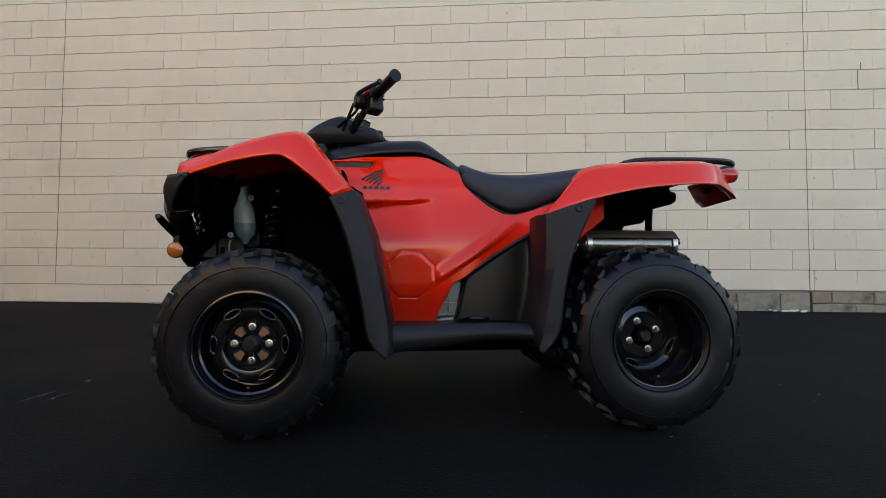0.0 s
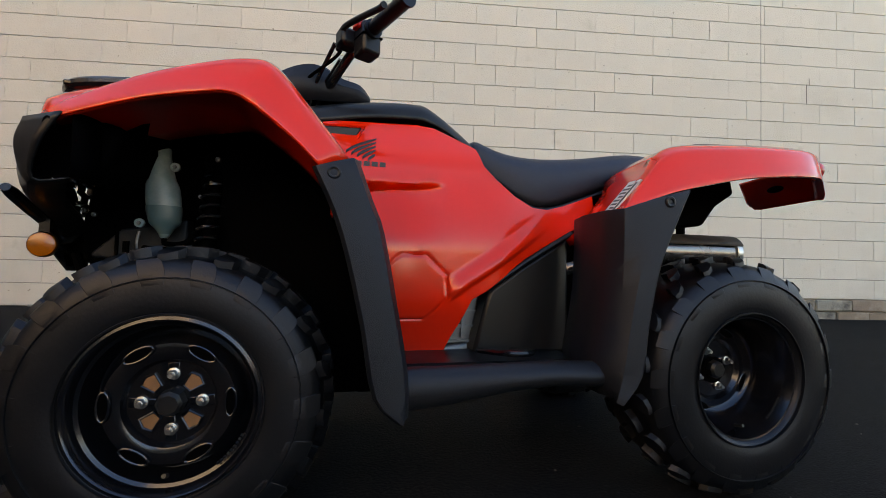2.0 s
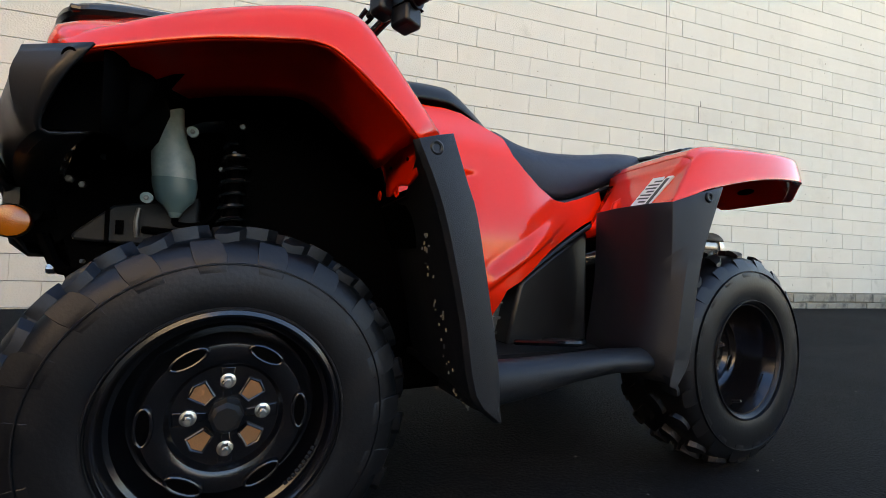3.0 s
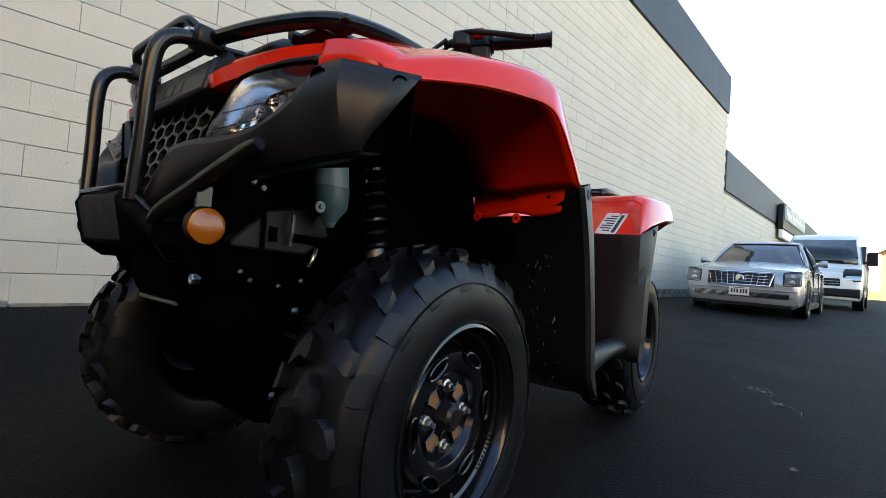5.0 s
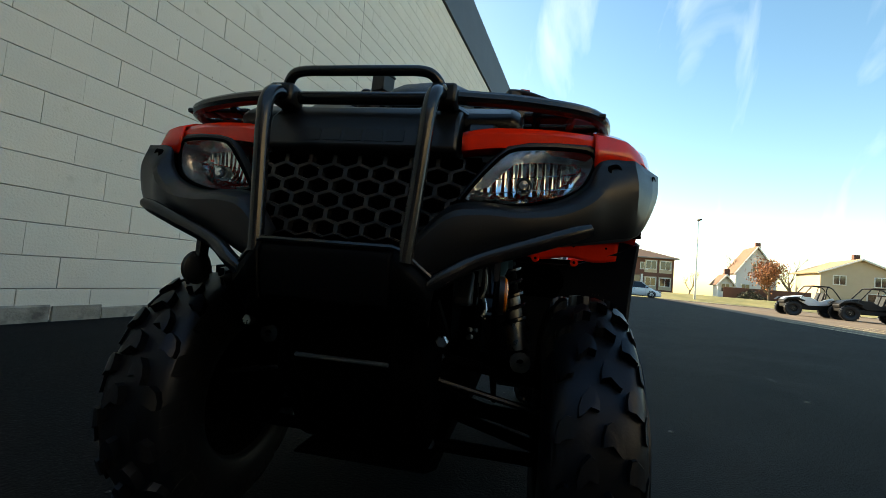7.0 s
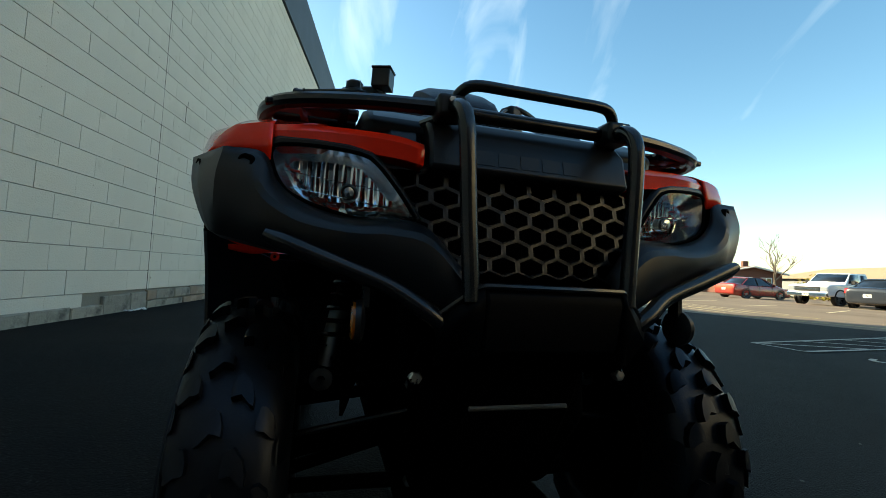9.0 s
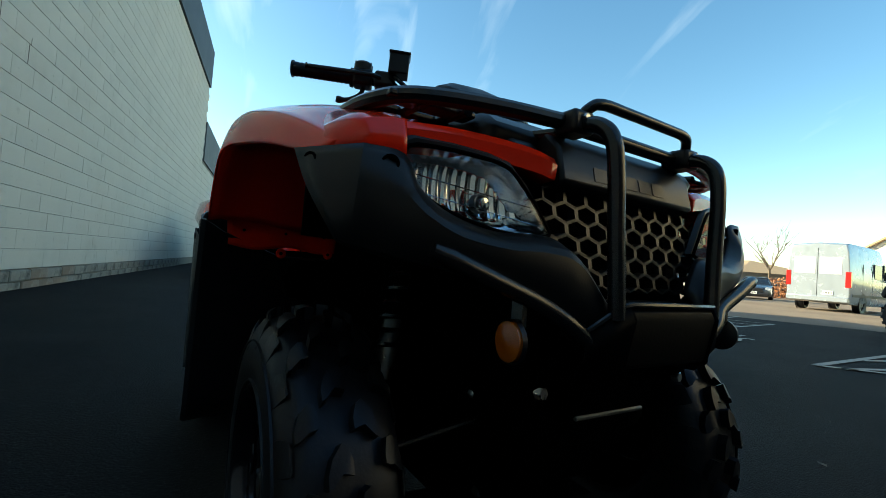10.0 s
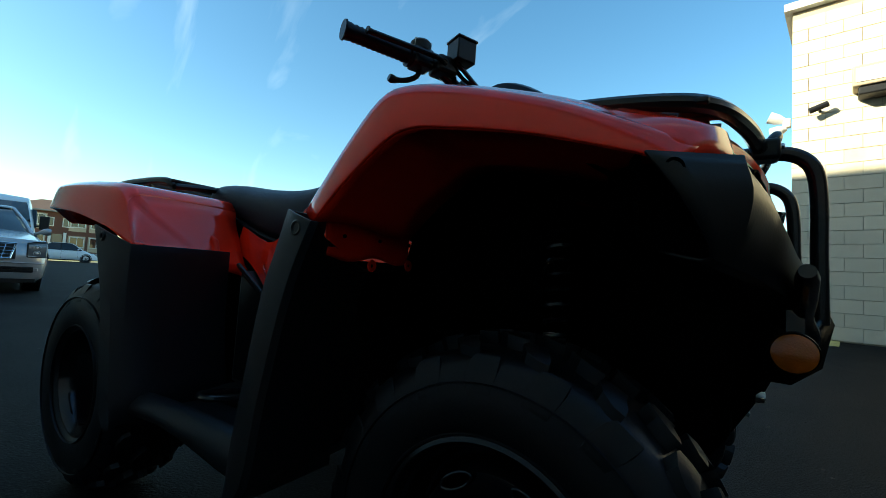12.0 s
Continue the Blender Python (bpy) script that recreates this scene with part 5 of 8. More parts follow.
    part("plate_edge", tube([(-0.985, -0.165, 0.583), (-1.012, -0.112, 0.628), (-1.018, -0.100, 0.632), (-1.018, 0.100, 0.632), (-1.012, 0.112, 0.628), (-0.985, 0.165, 0.583)], 0.0045, 1, 8, smooth=False), TUBE, atv, "rolled edge of the bumper plate")
    part("tow_bar", tube([(-0.89, -0.080, 0.462), (-0.920, -0.080, 0.449), (-0.920, 0.080, 0.449), (-0.89, 0.080, 0.462)], 0.004, 1, 8, smooth=False), CAST, atv, "thin steel bar below the bumper")
    # rack
    half = [(-0.480, 0.0, 0.930), (-0.482, 0.20, 0.928), (-0.50, 0.31, 0.919), (-0.56, 0.382, 0.908), (-0.70, 0.410, 0.892), (-0.81, 0.402, 0.886), (-0.868, 0.362, 0.886), (-0.905, 0.262, 0.887), (-0.928, 0.150, 0.886)]
    for s in (-1, 1):
        part("rack_rail", tube([(x, s * y, z) for x, y, z in half], 0.012, 4, 10), TUBE, atv, "black painted rack rail")
        bm = bmesh.new()
        for y in (0.285, 0.345):
            tube([(-0.875, s * y, 0.882), (-0.70, s * y, 0.898), (-0.53, s * y, 0.918)], 0.008, 3, 8, bm)
        part("rack_bar", bm, TUBE, atv)
        for k in range(5):
            x = -0.845 + k * 0.075
            z = 0.884 + k * 0.0085
            part("rack_slat", box(x - 0.017, x + 0.017, *sorted((s * 0.262, s * 0.398)), z - 0.004, z + 0.006), TUBE, atv, bevel=0.003)
        part("rack_stay", tube([(-0.915, s * 0.150, 0.872), (-0.80, s * 0.20, 0.874), (-0.66, s * 0.24, 0.888)], 0.009, 3, 8), TUBE, atv)
    part("rack_cross", tube([(-0.62, -0.395, 0.902), (-0.62, 0.395, 0.902)], 0.009, 2, 8), TUBE, atv)
    # grey plastic box and its strap behind the bottle
    bx = part("side_box", prism([(-0.898, 0.563), (-0.838, 0.620), (-0.700, 0.648), (-0.700, 0.590), (-0.755, 0.546), (-0.896, 0.552)], -0.200, -0.150), GREYBOX, atv, "dark grey plastic box behind the coolant bottle", bevel=0.005)
    part("box_step", box(-0.848, -0.842, -0.206, -0.198, 0.550, 0.612), DARK, bx)
    part("strap", tube([(-0.796, -0.212, 0.616), (-0.799, -0.216, 0.590), (-0.798, -0.210, 0.562)], 0.004, 2, 8), CAST, bx, "dull metal strap")
    part("cable_clip", tube([(-0.741, -0.21, 0.560), (-0.752, -0.216, 0.540), (-0.756, -0.21, 0.526)], 0.004, 2, 8), STEEL, bx)
    part("cable_run", tube([(-0.790, -0.206, 0.577), (-0.75, -0.212, 0.574), (-0.700, -0.206, 0.571)], 0.007, 2, 8), DARK, bx)
    part("moulded_mark", box(-0.832, -0.820, -0.206, -0.198, 0.566, 0.592), DARK, bx)
    for x, y, z in ((-0.876, -0.20, 0.514), (-0.858, -0.20, 0.500), (-0.80, -0.19, 0.49), (-0.762, -0.20, 0.50), (-0.654, -0.205, 0.514)):
        part("frame_screw", disc_bolt(0.0042, 0.006, None, Matrix.Translation((x, y, z)) @ Matrix.Rotation(radians(-40), 4, "Z")), CAST, atv, "grey frame screw")
    part("breather_rod", tube([(-0.552, -0.21, 0.560), (-0.530, -0.20, 0.650)], 0.003, 1, 6), CAST, atv, "thin steel rod")
    # coolant bottle
    rows = []
    body = ((0.598, -0.700, 0.009, 0.009), (0.610, -0.700, 0.013, 0.012), (0.622, -0.700, 0.022, 0.017), (0.634, -0.700, 0.036, 0.025), (0.66, -0.702, 0.0415, 0.028), (0.70, -0.706, 0.0425, 0.030), (0.722, -0.708, 0.0405, 0.029), (0.735, -0.712, 0.035, 0.027), (0.757, -0.714, 0.032, 0.024), (0.775, -0.717, 0.030, 0.022), (0.795, -0.716, 0.026, 0.020), (0.812, -0.710, 0.020, 0.017), (0.824, -0.706, 0.013, 0.012))
    for z, x, wx, wy in body:
        rows.append([(x - 0.036 + 0.88 * wx * math.cos(a), -0.235 + wy * math.sin(a), z) for a in [2 * math.pi * k / 20 for k in range(20)]])
    # brackets and bolts on the frame inside the wheel arch
    part("frame_stay", tube([(-0.862, -0.236, 0.800), (-0.840, -0.238, 0.758)], 0.006, 1, 8), CAST, atv, "bare metal stay")
    part("frame_stay", tube([(-0.800, -0.236, 0.790), (-0.786, -0.238, 0.752)], 0.005, 1, 8), CAST, atv, "bare metal stay")
    for x, z, r in ((-0.892, 0.656, 0.007), (-0.874, 0.648, 0.006), (-0.905, 0.672, 0.005), (-0.846, 0.700, 0.006), (-0.628, 0.790, 0.007), (-0.640, 0.735, 0.005), (-0.662, 0.700, 0.005)):
        part("frame_bolt", disc_bolt(r, 0.008, None, Matrix.Translation((x, -0.238, z))), CAST, atv)
    bt = part("coolant_bottle", grid(rows, closed=True, caps=True), BOTTLE, atv, "translucent coolant bottle", sub=1)
    fill = [[(x - 0.036 + (0.88 * wx + 0.0006) * math.cos(a), -0.235 + (wy + 0.0006) * math.sin(a), z) for a in [2 * math.pi * k / 20 for k in range(20)]] for z, x, wx, wy in body[1:4] + ((0.648, -0.701, 0.039, 0.0268), (0.66, -0.702, 0.0415, 0.028), (0.674, -0.7035, 0.0418, 0.0287))]
    part("coolant", grid(fill, closed=True), COOLANT, bt, "teal coolant showing through the bottle's foot")
    for x, z in ((-0.778, 0.632), (-0.712, 0.762)):
        part("bottle_tab", lathe([(0.004, -0.004), (0.010, -0.004), (0.010, 0.004), (0.004, 0.004)], 14, None, Matrix.Translation((x, -0.258, z))), BOTTLE, bt)
        part("bottle_bolt", disc_bolt(0.0045, 0.006, None, Matrix.Translation((x, -0.261, z))), CAST, bt)
    part("hose", tube([(-0.736, -0.235, 0.604), (-0.730, -0.24, 0.588), (-0.68, -0.24, 0.60), (-0.635, -0.23, 0.70), (-0.64, -0.2, 0.78)], 0.006, 4, 8), DARK, bt)


def headlamp(atv, s):
    """Bucket with a fluted reflector and a bright foot behind a clear cover."""
    rim = [(0.180, -0.940, 0.719), (0.200, -0.937, 0.748), (0.222, -0.932, 0.776), (0.246, -0.926, 0.800), (0.276, -0.918, 0.808), (0.320, -0.905, 0.813), (0.366, -0.888, 0.815), (0.379, -0.883, 0.808), (0.380, -0.884, 0.793), (0.366, -0.896, 0.760), (0.346, -0.906, 0.741), (0.310, -0.920, 0.726), (0.262, -0.932, 0.714), (0.215, -0.938, 0.713), (0.190, -0.940, 0.714)]
    cy, cz = 0.285, 0.762
    lamp = part("headlamp", grid([[(x + 0.004 + d, s * (cy + (y - cy) * k), cz + (z - cz) * k) for y, x, z in rim] for k, d in ((1.02, 0.0), (1.02, 0.010), (0.97, 0.028), (0.80, 0.042))], closed=True), SILVERED, atv, "clear headlamp with a silvered bowl")

    def depth(y, z):
        w = math.hypot((y - cy) / 0.12, (z - cz) / 0.06)
        return -0.916 + 0.38 * (y - 0.18) + 0.12 * (z - cz) + 0.016 * max(0.0, 1 - w * w)
    # fluted upper bowl in tall cells, and a smooth sloping foot
    rows, n = [], 96
    for i in range(n + 1):
        y = 0.182 + 0.197 * i / n
        top = 0.716 + 0.098 * min(1.0, (y - 0.172) / 0.072)
        low = 0.716 + 0.090 * max(0.0, (y - 0.30) / 0.085) ** 2
        col = []
        for j in range(19):
            z = low + (top - low) * j / 18
            f = smooth01((z - low - 0.012 - 0.16 * max(0, y - 0.25)) / 0.010)
            flute = 0.0024 * abs(math.sin(math.pi * (i / n) * 15)) * f
            col.append((depth(y, z) + flute - 0.010 * (1 - f) * (1 - j / 18), s * y, z))
        rows.append(col)
    part("reflector", grid(rows), REFLECTOR, lamp, "fluted silver reflector", angle=24)
    q = Matrix.Translation((-0.893, s * 0.272, 0.752)) @ Matrix.Rotation(-math.pi / 2, 4, "Z")
    part("bulb_shield", lathe([(0.0001, -0.020), (0.007, -0.019), (0.009, -0.010), (0.009, 0.012)], 18, None, q), CHROME, lamp, "bulb shield")
    part("bulb_ring", lathe([(0.0105, -0.012), (0.0130, -0.012), (0.0135, 0.0), (0.0105, 0.004)], 24, None, q), CAST, lamp, "grey ring round the bulb")
    for y0, z0, y1, z1 in ((0.196, 0.728, 0.352, 0.757), (0.212, 0.752, 0.366, 0.781)):
        part("lens_line", tube([(-0.938 + 0.02 * k + 0.24 * (y0 + (y1 - y0) * k - 0.19), s * (y0 + (y1 - y0) * k), z0 + (z1 - z0) * k) for k in (0, 0.5, 1.0)], 0.0008, 3, 6), CHROME, lamp, "thin moulded line in the lens")
    lens = grid([[(x - 0.002 - 0.006 * (1 - k * k), s * (cy + (y - cy) * k), cz + (z - cz) * k) for y, x, z in rim] for k in (1.0, 0.9, 0.75, 0.6, 0.4, 0.2, 0.02)], closed=True)
    ob = part("lens", lens, LENS, lamp, "clear polycarbonate lens")
    ob.visible_shadow = False
    part("lens_edge", tube([(x - 0.001, s * y, z) for y, x, z in rim], 0.0030, 2, 6, ring=True), DARK, lamp)
    # dark surround between the lamp and the brow
    surround = [[(x - 0.0005 + d, s * (cy + (y - cy) * k), cz + 0.004 * (k - 1) * 20 + (z - cz) * (1 + (k - 1) * 1.6)) for y, x, z in rim] for k, d in ((1.0, 0.0), (1.05, 0.001), (1.10, 0.010))]
    part("surround", grid(surround, closed=True), BLACK, lamp, "black lamp surround")


def handlebar(atv):
    rows = []
    for x, z, b, w in ((-0.585, 1.035, 1.025, 0.05), (-0.560, 1.066, 1.012, 0.090), (-0.500, 1.108, 1.002, 0.112), (-0.445, 1.130, 1.004, 0.116), (-0.405, 1.126, 1.008, 0.108), (-0.350, 1.098, 1.012, 0.100), (-0.300, 1.085, 1.018, 0.090), (-0.270, 1.052, 1.022, 0.070)):
        rows.append([(x, y * w, b + (z - b) * h) for y, h in ((-1, 0.0), (-1.0, 0.55), (-0.86, 0.84), (-0.6, 0.95), (0, 1.0), (0.6, 0.95), (0.86, 0.84), (1.0, 0.55), (1, 0.0))])
    pod = part("instrument_pod", grid(list(zip(*[spline(c, 3) for c in zip(*rows)]))), GUARD, atv, "black plastic instrument pod", solid=0.004, angle=26)
    part("display", prism([(-0.40, 1.128), (-0.34, 1.095), (-0.345, 1.089), (-0.405, 1.121)], -0.055, 0.055), TRIMGLASS, pod, "dark instrument glass", bevel=0.002)
    part("steering_stem", tube([(-0.46, 0, 0.93), (-0.43, 0, 1.02), (-0.405, 0, 1.09)], 0.024, 3, 12), DARK, atv, "black steering stem")
    L, R = Vector((-0.213, -0.406, 1.152)), Vector((-0.236, 0.404, 1.136))
    bar = tube([L.lerp(R, 0.02), (-0.262, -0.30, 1.146), (-0.305, -0.215, 1.140), (-0.375, -0.12, 1.065), (-0.408, -0.05, 1.035), (-0.410, 0.05, 1.033), (-0.385, 0.12, 1.060), (-0.322, 0.215, 1.128), (-0.282, 0.30, 1.132), R], 0.0125, 6, 12)
    hb = part("handlebar", bar, TUBE, atv, "black handlebar")
    part("bar_clamp", box(-0.438, -0.382, -0.075, 0.075, 1.010, 1.062), DARK, hb, bevel=0.008)
    for e, a, s in ((L, Vector((-0.278, -0.272, 1.145)), -1), (R, Vector((-0.297, 0.272, 1.131)), 1)):
        d = (e - a).normalized()
        fore = Vector((-1, 0, 0)) - d * Vector((-1, 0, 0)).dot(d)
        fore.normalize()
        up = d.cross(fore) if d.cross(fore).z > 0 else fore.cross(d)
        frame_of = Matrix(((d.x, fore.x, up.x, a.x), (d.y, fore.y, up.y, a.y), (d.z, fore.z, up.z, a.z), (0, 0, 0, 1)))   # along the grip, ahead, up

        def at(x, y, z):
            return frame_of @ Vector((x, y, z))
        pts, rad = [], []
        for k in range(25):
            pts.append(a.lerp(e, 0.02 + k * 0.0385))
            rad.append(0.0165 if k % 2 else 0.0182)
        bm = tube(pts + [e.lerp(a, -0.01), e.lerp(a, -0.012), e.lerp(a, -0.04)], rad + [0.0180, 0.0215, 0.0205], 1, 14)
        part("grip", bm, RUBBER, hb, "black rubber grip")
        part("grip_flange", tube([at(-0.004, 0, 0), at(0.004, 0, 0)], 0.024, 1, 16), RUBBER, hb)
        # riser and stay towards the stem
        part("riser", tube([(-0.430, s * 0.045, 0.985), (-0.402, s * 0.085, 1.045), (-0.352, s * 0.150, 1.108)], 0.012, 3, 10), TUBE, hb, "black riser tube")
        part("cable_stay", tube([(-0.445, s * 0.072, 0.975), (-0.425, s * 0.105, 1.050), (-0.372, s * 0.190, 1.135)], 0.0055, 3, 8), TUBE, hb, "black cable sleeve")
        if s < 0:
            sw = part("switch_housing", box(-0.062, -0.004, -0.028, 0.024, -0.062, 0.024, None, frame_of), BLACK, hb, "black switch housing", bevel=0.009)
            part("seam", box(-0.064, -0.002, -0.0295, 0.0255, -0.016, -0.013, None, frame_of), DARK, sw)
            part("kill_switch", box(-0.050, -0.020, 0.012, 0.034, 0.006, 0.030, None, frame_of), SWITCHRED, sw, "red stop switch", bevel=0.004)
            part("toggle", box(-0.045, -0.025, -0.036, -0.026, -0.045, -0.030, None, frame_of), CAST, sw, "grey toggle", bevel=0.002)
            part("lever_perch", box(-0.100, -0.052, 0.006, 0.058, -0.032, 0.016, None, frame_of), BLACK, hb, "black lever perch", bevel=0.010)
            part("brake_lever", tube([at(-0.080, 0.050, 0.008), at(-0.040, 0.054, 0.006), at(0.030, 0.044, 0.000), at(0.090, 0.036, -0.008), at(0.112, 0.037, -0.011)], [0.0075] * 14 + [0.006, 0.009, 0.008], 4, 10), BLACK, hb, "black brake lever")
            part("boot", tube([at(-0.098, 0.034, -0.008), at(-0.125, 0.036, -0.014)], [0.012, 0.010, 0.007], 2, 10), RUBBER, hb, "rubber cable boot")
        else:
            part("throttle_housing", box(-0.052, -0.004, -0.022, 0.026, -0.022, 0.020, None, frame_of), BLACK, hb, "black throttle housing", bevel=0.007)
            part("throttle_cap", lathe([(0.0001, -0.016), (0.020, -0.016), (0.024, -0.011), (0.024, 0.006), (0.020, 0.010)], 20, None, frame_of @ Matrix.Translation((-0.026, 0.002, 0.024)) @ Matrix.Rotation(-math.pi / 2, 4, "X")), BLACK, hb, "round throttle cap")
            for x in (-0.044, -0.008):
                part("cap_screw", tube([at(x, 0.012, 0.020), at(x, 0.012, 0.040)], 0.0035, 1, 8), STEEL, hb)
            part("thumb_lever", tube([at(-0.030, -0.004, -0.018), at(-0.026, -0.006, -0.036), at(-0.004, -0.012, -0.050), at(0.022, -0.016, -0.056), at(0.036, -0.016, -0.055)], [0.006] * 8 + [0.008, 0.0095, 0.0095, 0.008], 3, 10), BLACK, hb, "black thumb lever")
            part("lever_clamp", box(-0.112, -0.058, -0.018, 0.034, -0.022, 0.018, None, frame_of), BLACK, hb, "black lever clamp", bevel=0.008)
            res = part("master_cylinder", box(-0.142, -0.092, 0.006, 0.054, 0.008, 0.058, None, frame_of), BLACK, hb, "black brake fluid reservoir", bevel=0.003)
            part("lid", box(-0.144, -0.090, 0.004, 0.056, 0.058, 0.064, None, frame_of), BLACK, res, "black reservoir lid", bevel=0.002)
            part("brake_lever", tube([at(-0.075, 0.034, -0.004), at(-0.050, 0.040, -0.002), at(0.020, 0.034, 0.000), at(0.095, 0.030, 0.000), at(0.112, 0.031, 0.000)], [0.006] * 14 + [0.005, 0.0085, 0.0075], 4, 10), TUBE, hb, "black brake lever")
            part("brake_hose", tube([at(-0.110, 0.020, -0.020), at(-0.116, 0.026, -0.055), (-0.425, 0.150, 1.050), (-0.46, 0.11, 0.96)], 0.0045, 5, 8), DARK, hb, "black brake hose")
        part("cable", tube([at(-0.095, 0.03, 0), at(-0.135, 0.036, -0.030), (-0.46, s * 0.10, 1.05), (-0.475, s * 0.07, 0.97)], 0.0045, 5, 8), DARK, hb, "black control cable")
    part("key_switch", lathe([(0.0001, -0.022), (0.016, -0.022), (0.018, 0.0), (0.018, 0.02)], 16, None, Matrix.Translation((-0.30, 0.10, 1.075)) @ Matrix.Rotation(-math.pi / 2, 4, "X")), BLACK, atv, "ignition switch")


def rear_end(atv):
    for s in (-1, 1):
        half = [(0.62, s * 0.30, 0.895), (0.66, s * 0.31, 0.915), (0.80, s * 0.315, 0.922), (0.98, s * 0.312, 0.924), (1.055, s * 0.290, 0.922), (1.085, s * 0.22, 0.920), (1.09, 0.0, 0.920)]
        part("rear_rack_rail", tube(half, 0.012, 4, 10), TUBE, atv, "black painted rear rack rail")
        part("rear_rack_stay", tube([(0.80, s * 0.25, 0.80), (0.80, s * 0.30, 0.915)], 0.010, 1, 8), TUBE, atv)
    for k, x in enumerate((0.64, 0.74, 0.84, 0.94)):
        part("rear_rack_slat", box(x - 0.02, x + 0.02, -0.312, 0.312, 0.908, 0.919), TUBE, atv, bevel=0.004)
    part("grab_rail", tube([(0.62, -0.30, 0.895), (0.60, -0.15, 0.905), (0.60, 0.15, 0.905), (0.62, 0.30, 0.895)], 0.011, 4, 10), TUBE, atv)
    # muffler on the left
    q = Matrix.Translation((0.63, -0.285, 0.610)) @ Matrix.Rotation(math.pi / 2, 4, "Z")
    mf = part("muffler", lathe([(0.0001, -0.185), (0.034, -0.185), (0.044, -0.172), (0.046, -0.10), (0.046, 0.13), (0.044, 0.165), (0.030, 0.182), (0.0001, 0.182)], 28, None, q), MUFFLER, atv, "stained steel muffler")
    part("heat_shield", grid([[(x, -0.285 - 0.052 * math.cos(a), 0.610 + 0.052 * math.sin(a)) for a in [radians(25 + 130 * k / 10) for k in range(11)]] for x in (0.47, 0.56, 0.65, 0.74, 0.81)]), SHIELD, mf, "dull brown heat shield", solid=0.003)
    for x in (0.48, 0.80):
        part("clamp_band", lathe([(0.048, -0.010), (0.050, -0.008), (0.050, 0.008), (0.048, 0.010)], 28, None, Matrix.Translation((x, -0.285, 0.610)) @ Matrix.Rotation(math.pi / 2, 4, "Z")), STEEL, mf, "bright clamp band")
    part("exhaust_pipe", tube([(0.46, -0.285, 0.610), (0.41, -0.27, 0.59), (0.30, -0.20, 0.55), (0.10, -0.17, 0.52)], 0.022, 4, 12), MUFFLER, atv, "exhaust pipe")
    part("tail_pipe", tube([(0.80, -0.285, 0.618), (0.84, -0.285, 0.624)], 0.015, 1, 12), MUFFLER, mf)
    part("hitch_plate", box(0.70, 0.92, -0.05, 0.05, 0.40, 0.412), DARK, atv)
    part("carrier_stay", tube([(0.88, 0.0, 0.40), (0.90, 0.0, 0.80)], 0.015, 1, 8), DARK, atv)


def build_atv():
    atv = thing("quad_bike", "red four-wheeled quad bike with black racks and brush guard", "quad bike")
    for s in (-1, 1):
        build_wheel(atv, -0.633, s * 0.413, s, 0.276, 0.168, True)
        build_wheel(atv, 0.633, s * 0.400, s, 0.287, 0.230, False)
        fender_front(atv, s)
        fender_rear(atv, s)
        mudguards(atv, s)
        side_panel(atv, s)
        suspension(atv, s)
    centre_body(atv)
    front_end(atv)
    handlebar(atv)
    rear_end(atv)
    return atv


build_atv()

# ---- vehicles ----
def car_wheel(t, x, y, s, r=0.33, w=0.22, rim=CAST):
    m = pose(x, y, r)
    tyre = part("wheel", lathe([(r * 0.64, -w / 2 * 0.8), (r * 0.75, -w / 2), (r * 0.93, -w / 2), (r, -w / 2 * 0.7), (r, w / 2 * 0.7), (r * 0.93, w / 2), (r * 0.75, w / 2), (r * 0.64, w / 2 * 0.8)], 28), RUBBER, t, "black tyre on a metal wheel", at=m)
    part("rim", lathe([(r * 0.66, s * w * 0.42), (r * 0.60, s * w * 0.44), (r * 0.55, s * w * 0.30), (r * 0.50, s * w * 0.20), (0.0001, s * w * 0.20)], 24), DARK, tyre)
    for k in range(7):
        q = Matrix.Rotation(2 * math.pi * k / 7, 4, "Y")
        part("spoke", box(r * 0.08, r * 0.60, *sorted((s * w * 0.22, s * w * 0.40)), -r * 0.055, r * 0.055, None, q), rim, tyre)
    part("hub", lathe([(0.0001, s * w * 0.44), (r * 0.13, s * w * 0.43), (r * 0.17, s * w * 0.25)], 16), rim, tyre)
    return tyre


def plate(t, x, y, z, s):
    p = part("number_plate", box(x - 0.008, x + 0.008, y - 0.155, y + 0.155, z - 0.078, z + 0.078), PAPER, t, "white number plate with plain dark bars", bevel=0.004)
    bm = bmesh.new()
    for k in range(6):
        yy = y - 0.115 + k * 0.042 + (0.012 if k > 2 else 0)
        box(x + s * 0.009 - 0.002, x + s * 0.009 + 0.002, yy - 0.013, yy + 0.013, z - 0.035, z + 0.035, bm)
    box(x + s * 0.009 - 0.002, x + s * 0.009 + 0.002, y - 0.09, y + 0.09, z + 0.052, z + 0.064, bm)
    part("plate_bars", bm, INK, p, "plain dark bars")


